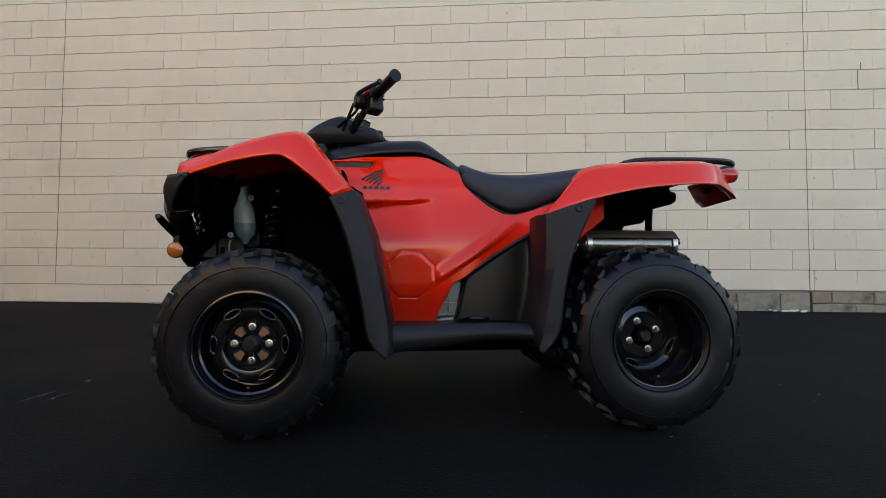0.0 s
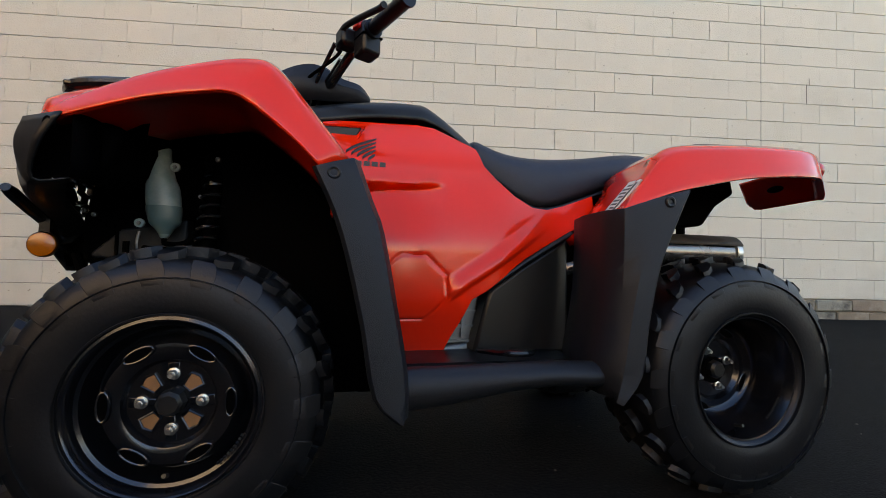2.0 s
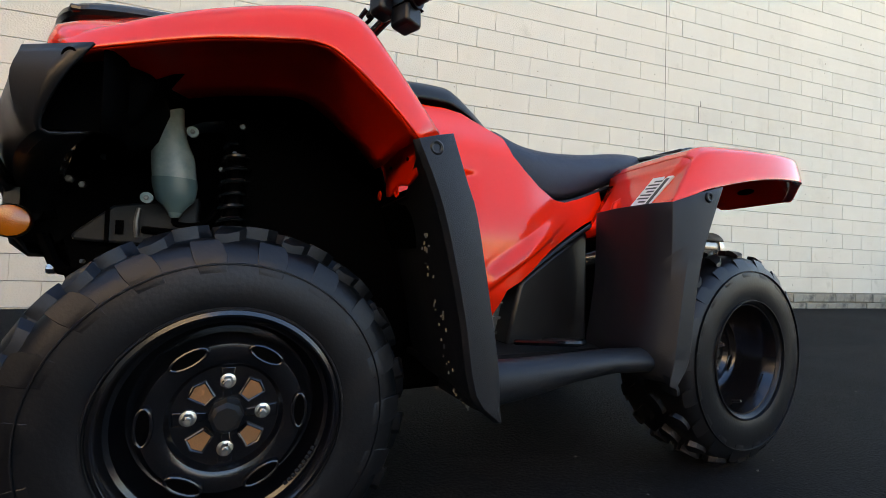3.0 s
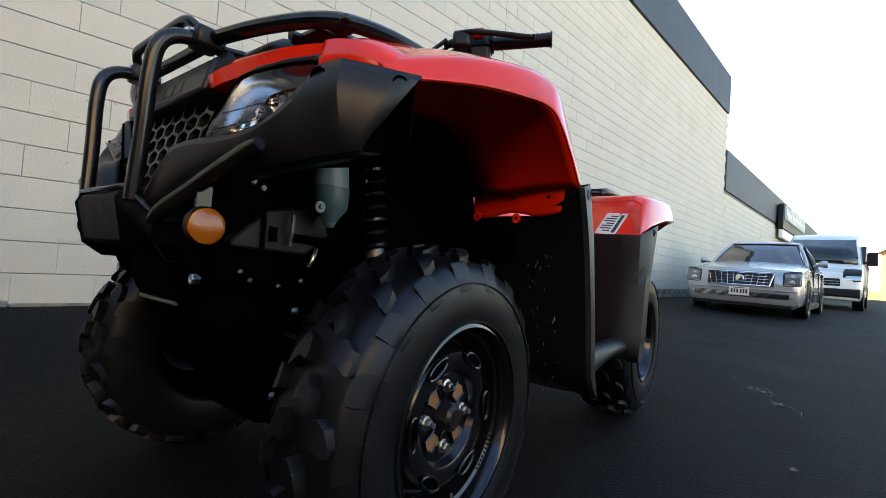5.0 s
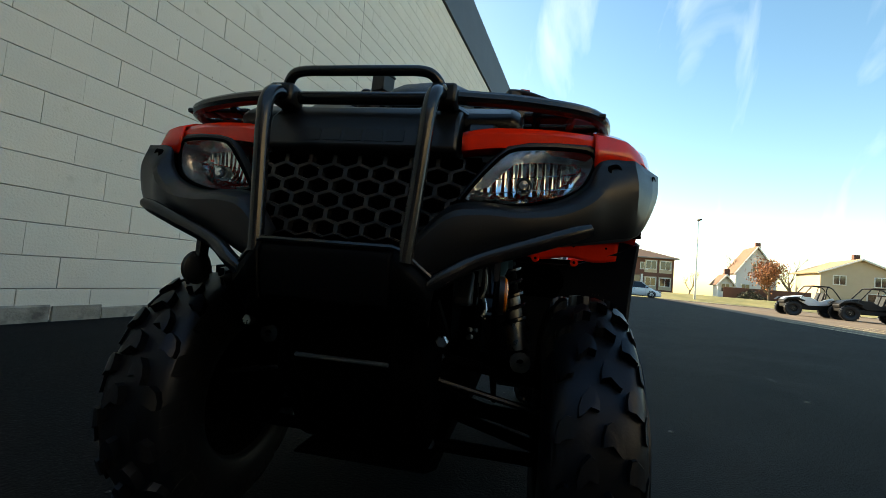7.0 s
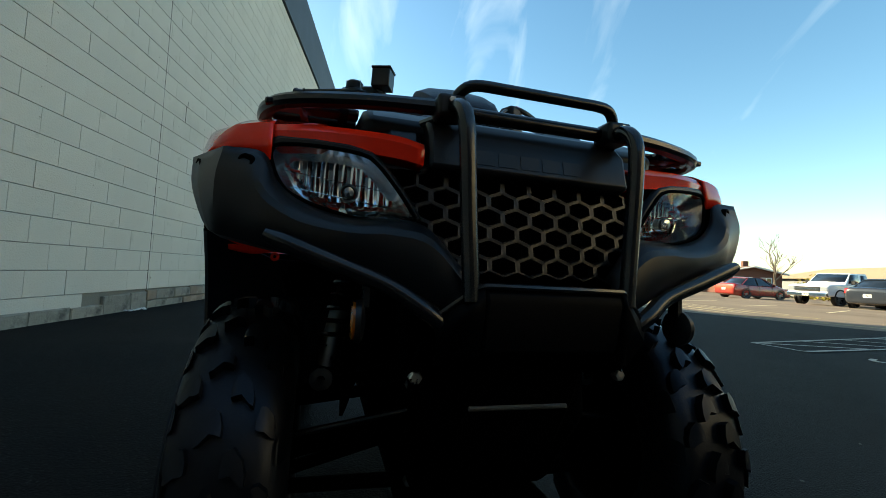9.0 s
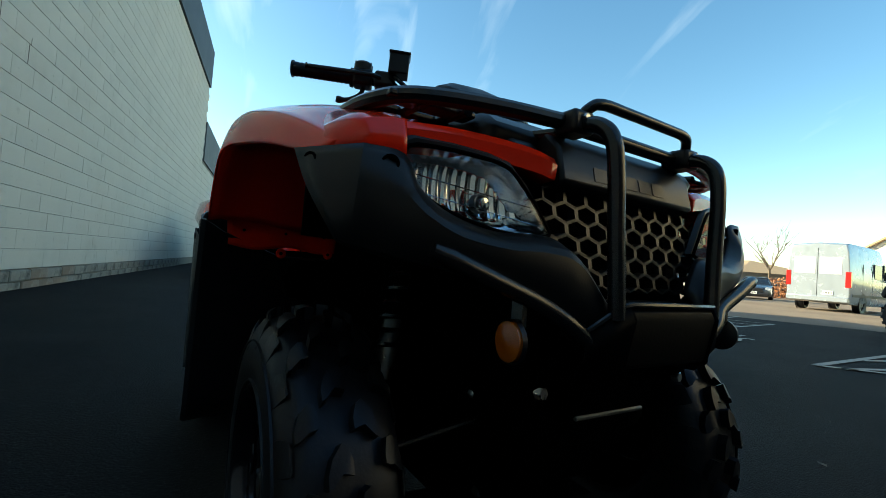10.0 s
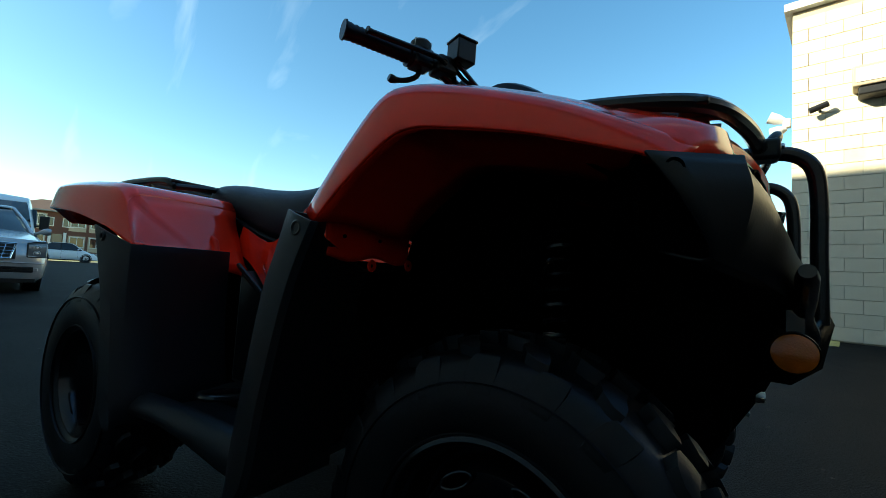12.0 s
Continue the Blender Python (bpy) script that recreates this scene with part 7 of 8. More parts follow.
    part("hood", grid([[(x, y * w, z + 0.03 * (1 - y * y)) for y in (-1, -0.6, 0, 0.6, 1)] for x, z, w in ((0.0, 0.72, 0.36), (0.06, 0.92, 0.40), (0.35, 1.03, 0.44), (0.78, 1.08, 0.60))]), WHITEPAINT, t, "white hood", solid=0.03)
    part("front_bumper", tube([(0.02, -0.42, 0.55), (-0.06, -0.30, 0.52), (-0.06, 0.30, 0.52), (0.02, 0.42, 0.55)], 0.03, 3, 8), TRIMBLACK, t)
    for y0, y1 in ((-0.58, 0.58),):
        part("bench_seat", box(1.42, 1.92, y0, y1, 0.80, 0.92), TRIMBLACK, t, "black bench seat", bevel=0.04)
        part("bench_back", box(1.86, 1.98, y0, y1, 0.92, 1.42), TRIMBLACK, t, bevel=0.04)
    part("steering_wheel", tube([(1.10 + 0.05 * math.sin(a), -0.30 + 0.17 * math.cos(a), 1.15 + 0.16 * math.sin(a)) for a in [2 * math.pi * k / 16 for k in range(16)]], 0.014, 1, 6, ring=True), TRIMBLACK, t, "steering wheel")
    part("steering_column", tube([(0.90, -0.30, 0.98), (1.10, -0.30, 1.15)], 0.02, 1, 8), TRIMBLACK, t)
    for x, z in ((1.15, 1.90), (1.62, 1.955), (2.28, 1.92)):
        part("cage_cross", tube([(x, -0.62, z), (x, 0.62, z)], 0.024, 1, 8), TRIMBLACK, t)
    for k in range(4):
        z = 1.34 + 0.15 * k
        part("screen_bar", tube([(2.38, -0.62, z), (2.38, 0.62, z)], 0.012, 1, 6), TRIMBLACK, t)
    for k in range(5):
        y = -0.60 + 0.30 * k
        part("screen_bar", tube([(2.39, y, 1.26), (2.39, y, 1.84)], 0.012, 1, 6), TRIMBLACK, t)
    part("bed_floor", box(2.42, 3.08, -0.68, 0.68, 0.96, 1.0), TRIMBLACK, t)
    part("tailgate", box(3.06, 3.10, -0.66, 0.66, 0.98, 1.26), TRIMBLACK, t, bevel=0.01)
    part("chassis", box(0.30, 3.10, -0.35, 0.35, 0.30, 0.80), DARK, t, bevel=0.03)
    for ob in t.children:          # long crew-cab wheelbase: draw the rear half back
        if ob.matrix_basis.translation.x > 1.3:
            ob.matrix_basis = Matrix.Translation((0.5, 0, 0)) @ ob.matrix_basis
        elif ob.matrix_basis.translation.x == 0 and not ob.name.startswith("door_groove"):
            for v in ob.data.vertices:
                if v.co.x > (1.6 if ob.name.startswith("side_stripe") else 1.47):
                    v.co.x += 0.5
    part("whip_antenna", tube([(3.50, 0.6, 1.2), (3.54, 0.6, 2.2), (3.60, 0.6, 3.1)], 0.006, 2, 5), TRIMBLACK, t)


def sport_utv(name, label, m, paint):
    t = thing(name, label, "side-by-side", "parked sport side-by-sides", m)
    part("body", prism([(0.15, 0.62), (0.10, 0.78), (0.40, 0.98), (1.0, 1.10), (1.15, 0.80), (1.75, 0.78), (1.95, 1.02), (2.6, 1.0), (2.75, 0.85), (2.5, 0.60), (2.0, 0.45), (0.9, 0.45)], -0.42, 0.42), TRIMBLACK, t, "black inner bodywork", bevel=0.05)
    part("hood", prism([(0.12, 0.86), (0.40, 1.02), (1.0, 1.14), (1.0, 1.06), (0.4, 0.94)], -0.46, 0.46), paint, t, "moulded plastic hood", bevel=0.03)
    part("belly", prism([(0.20, 0.45), (0.20, 0.62), (2.7, 0.62), (2.6, 0.40), (0.8, 0.36)], -0.60, 0.60), TRIMBLACK, t, bevel=0.03)
    for s in (-1, 1):
        for x in (0.45, 2.45):
            utv_wheel(t, x, s * 0.66, s, 0.39)
            part("suspension_arm", tube([(x + 0.1, s * 0.2, 0.48), (x, s * 0.60, 0.38)], 0.03, 1, 6), TRIMBLACK, t)
            part("coil_shock", tube([(x + 0.1, s * 0.42, 0.98), (x + 0.02, s * 0.55, 0.48)], 0.04, 1, 8), ORANGE if paint is ORANGE else TRIMBLACK, t)
        part("cage_tube", tube([(0.85, s * 0.55, 1.0), (1.25, s * 0.50, 1.55), (1.40, s * 0.48, 1.68), (2.10, s * 0.50, 1.66), (2.35, s * 0.54, 1.40), (2.60, s * 0.54, 1.0)], 0.028, 4, 8), TRIMBLACK, t, "black roll cage tube")
        part("cage_post", tube([(1.85, s * 0.56, 0.9), (2.0, s * 0.52, 1.66)], 0.026, 1, 8), TRIMBLACK, t)
        part("front_wing", prism([(0.02, 0.82), (0.20, 0.98), (0.62, 1.02), (0.95, 0.86), (0.90, 0.80), (0.60, 0.92), (0.20, 0.88)], s * 0.44, s * 0.84), TRIMBLACK, t, "black front mudguard", bevel=0.02)
        part("rear_wing", prism([(1.98, 0.86), (2.2, 0.98), (2.7, 0.98), (2.86, 0.84), (2.6, 0.88), (2.25, 0.90)], s * 0.44, s * 0.84), TRIMBLACK, t, "black rear mudguard", bevel=0.02)
        part("side_panel", prism([(0.70, 0.84), (0.80, 1.06), (1.25, 1.06), (1.62, 0.84), (1.88, 0.98), (2.20, 1.10), (2.28, 0.92), (2.02, 0.66), (1.15, 0.58)], s * 0.58, s * 0.66), paint, t, "moulded side panel", bevel=0.03)
        part("seat", prism([(1.35, 0.62), (1.35, 0.75), (1.72, 0.78), (1.88, 1.35), (2.02, 1.35), (1.92, 0.62)], s * 0.05, s * 0.48), TRIMBLACK, t, "black bucket seat", bevel=0.04)
    part("roof", box(1.36, 2.12, -0.50, 0.50, 1.67, 1.72), TRIMBLACK, t, bevel=0.02)


# ---- houses, trees, poles ----
def window(t, x, y, z, w, h, ax="y", mat=CARGLASS):
    """A framed window on a wall; ax: the way the wall faces."""
    d = 0.05
    def bx(a0, a1, z0, z1, p0, p1):
        return box(a0, a1, y + p0, y + p1, z0, z1) if ax == "y" else box(x + p0, x + p1, a0, a1, z0, z1)
    c = x if ax == "y" else y
    f = part("window", bx(c - w / 2, c + w / 2, z, z + h, -0.02, 0.02), mat, t, "dark glazed window with a white frame")
    fr = bmesh.new()
    for a0, a1, z0, z1 in ((c - w / 2 - 0.08, c - w / 2, z - 0.08, z + h + 0.08), (c + w / 2, c + w / 2 + 0.08, z - 0.08, z + h + 0.08), (c - w / 2, c + w / 2, z - 0.08, z), (c - w / 2, c + w / 2, z + h, z + h + 0.08), (c - 0.03, c + 0.03, z, z + h)):
        b2 = bx(a0, a1, z0, z1, -d, d)
        me = bpy.data.meshes.new("tmp")
        b2.to_mesh(me)
        b2.free()
        fr.from_mesh(me)
        bpy.data.meshes.remove(me)
    part("window_frame", fr, SIDING_W, f)


def apartment(m):
    t = thing("apartment_house", "two-storey brown brick apartment house with hipped roof", "apartment house", "", m)
    W, D, H = 10.6, 9.0, 5.3
    part("wall", box(-W / 2, W / 2, 0, D, 0, H), BRICKRED, t, smooth=False)
    o = 0.6
    bm = bmesh.new()
    v = [bm.verts.new(q) for q in ((-W / 2 - o, -o, H), (W / 2 + o, -o, H), (W / 2 + o, D + o, H), (-W / 2 - o, D + o, H), (-W / 2 + D / 2, D / 2, H + 1.7), (W / 2 - D / 2, D / 2, H + 1.7))]
    for f in ((0, 1, 5, 4), (1, 2, 5), (2, 3, 4, 5), (3, 0, 4), (3, 2, 1, 0)):
        bm.faces.new([v[i] for i in f])
    part("roof", bm, SHINGLE, t, "brown shingle roof", smooth=False)
    part("eave", box(-W / 2 - o, W / 2 + o, -o - 0.03, D + o, H - 0.15, H), SIDING_G, t)
    for z in (0.6, 3.2):
        for x in (-4.1, -2.0, 2.0, 4.1):
            part("bay_panel", box(x - 0.9, x + 0.9, -0.06, 0.0, z - 0.3, z + 1.7), SIDING_T, t, "pale panel below the window")
            window(t, x, -0.08, z + 0.3, 1.4, 1.2)
    for x in (-1.0, 1.0):
        window(t, x, -0.03, 3.4, 1.0, 1.0)
    part("entry_door", box(-0.5, 0.5, -0.06, 0.0, 0.2, 2.4), DARKPAINT, t, "dark entry door")
    for x in (-0.75, 0.75):
        part("entry_post", box(x - 0.15, x + 0.15, -0.15, 0.0, 0.0, 2.6), SIDING_W, t)
    part("steps", box(-1.4, 1.4, -1.2, -0.16, 0, 0.22), CONCRETE, t)


def gable_house(name, label, m, W, D, H, R, wall, roof, wins, turn=False):
    """Gable end towards -y; R: height of the roof."""
    t = thing(name, label, "house", "", m)
    part("wall", prism([(-W / 2, 0), (W / 2, 0), (W / 2, H), (0, H + R), (-W / 2, H)], 0, D), wall, t, smooth=False)
    for s in (-1, 1):
        k = 0.5
        e = Vector((s * W / 2, 0, -R)).normalized()
        a = Vector((0, 0, H + R + 0.06))
        b = a + e * (math.hypot(W / 2, R) + k)
        rows = [[(a.x, -k, a.z), (a.x, D + k, a.z)], [(b.x, -k, b.z), (b.x, D + k, b.z)]]
        part("roof_slope", grid(rows), roof, t, "shingled roof slope", solid=0.14, smooth=False)
        part("barge_board", tube([(a.x, -k - 0.02, a.z - 0.05), (b.x, -k - 0.02, b.z - 0.05)], 0.10, 1, 4), SIDING_W, t)
    for x, z, w, h in wins:
        window(t, x, -0.03, z, w, h)
    part("chimney", box(W * 0.12, W * 0.12 + 0.6, D * 0.5, D * 0.5 + 0.6, H + R * 0.4, H + R + 0.9), BRICKRED, t)
    return t


def tree(name, label, m, height, spread, seed, leaves=None, density=0):
    rng = random.Random(seed)
    t = thing(name, label, "tree", "", m)
    bm = bmesh.new()
    tips = []

    def limb(p, d, length, r, depth):
        pts, q = [Vector(p)], Vector(p)
        for k in range(3):
            d = (d + Vector((rng.uniform(-0.22, 0.22), rng.uniform(-0.22, 0.22), rng.uniform(-0.05, 0.18)))).normalized()
            q = q + d * length / 3
            pts.append(q.copy())
        tube(pts, [r, r * 0.85, r * 0.7, r * 0.5], 1, 5 if depth else 8, bm, smooth=False)
        tips.extend(pts[1:] if depth else pts[3:])
        if depth < 4:
            for k in range(rng.randint(2, 4) if depth else 5):
                a, lean = rng.uniform(0, 6.28), rng.uniform(0.35, 0.85)
                side = Vector((math.cos(a) * spread, math.sin(a) * spread, 0.75 * (1 - lean * 0.3)))
                limb(pts[rng.choice((1, 2, 3, 3))] if depth else pts[rng.choice((2, 3, 3))], (d * 0.6 + side * lean).normalized(), length * rng.uniform(0.55, 0.78), r * 0.5, depth + 1)
    limb((0, 0, 0), Vector((0, 0, 1)), height * 0.36, height * 0.022, 0)
    part("trunk", bm, BARK, t, "bare grey-brown trunk and limbs")
    if leaves:
        verts, faces = [], []
        for k in range(density):
            c = rng.choice(tips) + Vector((rng.gauss(0, 0.35), rng.gauss(0, 0.35), rng.gauss(0, 0.3)))
            u = Vector((rng.gauss(0, 1), rng.gauss(0, 1), rng.gauss(0, 1))).normalized() * rng.uniform(0.07, 0.14)
            w = u.cross(Vector((rng.gauss(0, 1), rng.gauss(0, 1), rng.gauss(0, 1)))).normalized() * 0.09
            n = len(verts)
            verts += [c - u, c + w, c + u, c - w]
            faces.append((n, n + 1, n + 2, n + 3))
        me = bpy.data.meshes.new("crown")
        me.from_pydata([tuple(v) for v in verts], [], faces)
        me.materials.append(leaves)
        ob = new("crown", me)
        ob.parent = t
        tagged(ob, "thin crown of small leaves", kind="stuff")
    return t


def shrub(m, r, seed, leaf, label):
    rng = random.Random(seed)
    verts, faces = [], []
    for k in range(1500):
        a, b = rng.uniform(0, 6.28), rng.uniform(0, 1)
        c = Vector((math.cos(a) * r * math.sqrt(b) * rng.uniform(0.7, 1.6), math.sin(a) * r * math.sqrt(b), rng.uniform(0.05, 1.0) * r * (1.3 - b * 0.7)))
        u = Vector((rng.gauss(0, 1), rng.gauss(0, 1), rng.gauss(0, 1))).normalized() * rng.uniform(0.05, 0.12)
        w = u.cross(Vector((rng.gauss(0, 1), rng.gauss(0, 1), 1))).normalized() * 0.07
        n = len(verts)
        verts += [c - u, c + w, c + u, c - w]
        faces.append((n, n + 1, n + 2, n + 3))
    me = bpy.data.meshes.new("shrub")
    me.from_pydata([tuple(v) for v in verts], [], faces)
    me.materials.append(leaf)
    ob = tagged(new("shrub", me), label, "shrub")
    ob.matrix_basis = m


def spot(dist, heading, eye=(-1.5, 0.0)):
    """A place on the lot: metres from the middle of the walk and degrees from +y towards +x."""
    return eye[0] + dist * math.sin(radians(heading)), eye[1] + dist * math.cos(radians(heading))


def build_vehicles():
    car("sedan", "silver four-door sedan parked along the wall", pose(8.3, -0.52, 0, 0, 0, -8), SILVER, L=5.2, W=1.80, H=1.54, wb=2.94, hood=1.02, belt=0.98, tail=1.06, ws=1.55, rf=2.45, rb=3.75, rr=4.45, detail=True)
    van("white_van", "white high-roofed van parked along the wall", pose(15.9, -2.15, 0, 0, 0, -9), WHITEPAINT, H=2.45)
    x, y = spot(22.0, 160.8)
    van("grey_van", "grey high-roofed van seen from behind in the sun", pose(x - 0.4, y - 5.8, 0, 0, 0, 90), GREYPAINT, H=2.7)
    x, y = spot(37.0, 141.2)
    car("red_sedan", "dark red sedan parked in the sunny row", pose(x, y, 0, 0, 0, 84) @ pose(-2.3, 0, 0), REDPAINT, L=4.6, group="cars in the far row", ws=1.3, rf=2.1, rb=3.3, rr=3.95, wb=2.7)
    x, y = spot(32.0, 148.2)
    pickup(pose(x, y, 0, 0, 0, -88) @ pose(-2.6, 0, 0))
    x, y = spot(29.5, 151.8)
    car("dark_sedan", "dark grey sedan parked in the sunny row", pose(x, y, 0, 0, 0, 96) @ pose(-2.3, 0, 0), DARKPAINT, L=4.5, group="cars in the far row", ws=1.35, rf=2.1, rb=3.3, rr=3.95, wb=2.75)
    x, y = spot(33.0, 156.8)
    car("black_sedan", "black sedan facing the lot", pose(x, y, 0, 0, 0, -70), DARKPAINT, L=4.7, group="cars in the far row")
    x, y = spot(31.0, 118.4)
    sport_utv("sport_side_by_side", "white sport side-by-side with black cage", pose(x, y, 0, 0, 0, -100), WHITEPAINT)
    x, y = spot(30.0, 122.6)
    sport_utv("sport_side_by_side", "black sport side-by-side with cage and roof", pose(x, y, 0, 0, 0, -104), TRIMBLACK)
    x, y = spot(29.5, 127.0)
    sport_utv("sport_side_by_side", "orange sport side-by-side with cage", pose(x, y, 0, 0, 0, -104), ORANGE)
    # Passing car, placed to fit the camera's view
    x, y = spot(48.0, 104.6)
    car("white_crossover", "white crossover by the far kerb, placed to fit the view", pose(x, y, 0, 0, 0, 76) @ pose(-2.15, 0, 0), WHITEPAINT, L=4.3, W=1.80, H=1.58, wb=2.64, nose=0.86, hood=1.0, belt=1.0, tail=1.10, ws=1.05, rf=1.75, rb=3.15, rr=4.0)
    work_utv(pose(1.05, -12.0, 0, 0, 0, 151.5))


def build_distance():
    BANK = 0.75          # the houses stand on a grassy bank
    # road, verge and lawn across the far side of the lot
    def strip(name, label, mat, d0, d1, h0, h1, z, cat):
        rows = []
        for d in ((d0, d1) if z else (d0, d0 + 7, d1)):
            up = z if z else (0.03 if d == d0 else BANK)
            rows.append([(*spot(d, h0 + (h1 - h0) * k / 24), up) for k in range(25)])
        bm = grid(rows)
        tagged(part(name, bm, mat, smooth=False), label, cat, kind="structure")
    strip("ground_lawn", "dry yellow-green lawn beyond the lot", GRASS, 50, 130, 86, 130, 0, "lawn")
    strip("pavement_walk", "pale concrete walk along the lawn", CONCRETE, 48.6, 50, 88, 128, 0.05, "pavement")
    x, y = spot(74, 105.2)
    apartment(pose(x, y, BANK, 0, 0, -92) @ pose(-1.2, 0, 0))
    x, y = spot(76, 116.1)
    gable_house("white_house", "white gabled house with brown roof", pose(x, y, BANK, 0, 0, -99), 5.0, 5.0, 3.9, 3.7, SIDING_W, SHINGLE, ((0, 4.0, 0.9, 1.2), (-1.2, 0.8, 0.9, 1.3), (1.2, 0.8, 1.2, 1.2)))
    x, y = spot(69, 113.4)
    gable_house("porch_house", "small white side porch with brown roof", pose(x, y, BANK, 0, 0, -98), 1.7, 2.4, 1.9, 1.1, SIDING_W, SHINGLE, ((0, 0.8, 0.9, 1.0),))
    x, y = spot(64, 117.0)
    tagged(part("garden_wall", box(-4.2, 4.2, 0, 0.4, 0, 1.3), BRICKRED, at=pose(x, y, BANK, 0, 0, -112), bevel=0.02), "low brown brick garden wall", "garden wall")
    x, y = spot(69, 124.2)
    gable_house("tan_house", "tan two-storey house with low gabled roof", pose(x, y, BANK, 0, 0, -99), 7.4, 6.5, 4.0, 1.6, SIDING_T, SHINGLE_T, ((-1.9, 2.6, 1.1, 1.0), (1.9, 2.6, 1.1, 1.0), (1.6, 0.4, 1.8, 1.3)))
    x, y = spot(68, 134.0)
    gable_house("brown_house", "pale house with brown roof", pose(x, y, 0, 0, 0, -110), 9, 10, 3.6, 1.8, SIDING_W, SHINGLE_T, ((-2, 2.4, 1.2, 1.0), (2, 2.4, 1.2, 1.0)))
    x, y = spot(62, 141.3)
    gable_house("dark_house", "dark brick house with low brown roof", pose(x, y, 0, 0, 0, -120), 6, 9, 2.6, 0.7, BRICKRED, SHINGLE, ((-1.4, 1, 1.0, 1.0), (1.4, 1, 1.0, 1.0)))
    # long low building behind the far row
    x, y = spot(72, 154.0)
    t = thing("low_building", "long low grey building with tan shingle roof", "building", "", pose(x, y, 0, 0, 0, -28))
    part("wall", box(-15, 13, 0, 9, 0, 2.4), SIDING_G, t, smooth=False)
    bm = bmesh.new()
    v = [bm.verts.new(q) for q in ((-15.8, -0.8, 2.35), (13.8, -0.8, 2.35), (13.8, 9.8, 2.35), (-15.8, 9.8, 2.35), (-11, 4.5, 3.9), (9, 4.5, 3.9))]
    for f in ((0, 1, 5, 4), (1, 2, 5), (2, 3, 4, 5), (3, 0, 4), (3, 2, 1, 0)):
        bm.faces.new([v[i] for i in f])
    part("roof", bm, SHINGLE_T, t, "tan shingle roof", smooth=False)
    part("dormer", prism([(-2.2, 2.3), (2.2, 2.3), (0, 3.6)], -1.2, 3), SHINGLE_T, t, smooth=False)
    for k in range(8):
        window(t, -12 + k * 3.2, -0.03, 0.9, 1.2, 1.0)
    x, y = spot(60, 172)
    gable_house("cream_house", "cream gabled house with brown roof", pose(x, y, 0, 0, 0, -8), 10, 11, 3.2, 3.2, SIDING_W, SHINGLE_T, ((-2.5, 0.9, 1.6, 1.4), (2.3, 0.9, 1.6, 1.4), (0, 3.6, 1.0, 1.0)))
    x, y = spot(40, 178)
    t = thing("radio_mast", "thin grey steel mast", "mast", "", pose(x, y, 0))
    for k in (-0.18, 0.18):
        part("mast_leg", tube([(k, 0, 0), (0.25 * k, 0, 14.5)], 0.05, 1, 5), STEEL, t)
    bm = bmesh.new()
    for k in range(12):
        tube([(-0.18 + 0.011 * k, 0, k * 1.15), (0.18 - 0.011 * k, 0, k * 1.15 + 0.6)], 0.02, 1, 4, bm)
    part("mast_lacing", bm, STEEL, t)
    x, y = spot(52, 110.6)
    t = thing("light_pole", "tall thin grey light pole", "light pole", "", pose(x, y, 0))
    part("pole", tube([(0, 0, 0), (0, 0, 8.6)], [0.11, 0.07], 2, 8), STEEL, t)
    part("lamp_head", box(-0.6, 0.1, -0.12, 0.12, 8.5, 8.65), TRIMBLACK, t, bevel=0.02)
    x, y = spot(60, 117.3)
    tree("maple", "small maple with thin russet leaves", pose(x, y, 0), 5.6, 1.1, 11, LEAF_O, 2600)
    for k, (d, hd, hgt, sd) in enumerate(((80, 113.6, 9.5, 3), (85, 115.8, 10, 5), (74, 119.4, 8.0, 7), (70, 109.9, 5.0, 9), (66, 127.0, 8.5, 12), (55, 143.3, 6.8, 21), (52, 158.6, 7.2, 23), (90, 105.2, 10, 27), (60, 129.0, 7.0, 31))):
        x, y = spot(d, hd)
        tree("bare_tree", "bare leafless winter tree", pose(x, y, 0, 0, 0, sd * 31), hgt, 1.0, sd)
    for k, (d, hd, r) in enumerate(((48, 147.0, 1.8), (47, 149.0, 1.5), (48, 151.5, 1.6), (45, 159.5, 1.5))):
        x, y = spot(d, hd)
        shrub(pose(x, y, 0), r, 40 + k, LEAF_Y if k < 3 else LEAF_O, "sunlit yellow-green shrub behind the cars" if k < 3 else "russet shrub behind the parked cars")
    x, y = spot(63, 115.8)
    shrub(pose(x, y, 0), 1.5, 55, material("dark_shrub", (0.03, 0.035, 0.02), 0.8, grain=0.3, scale=3), "dark green clipped shrub")


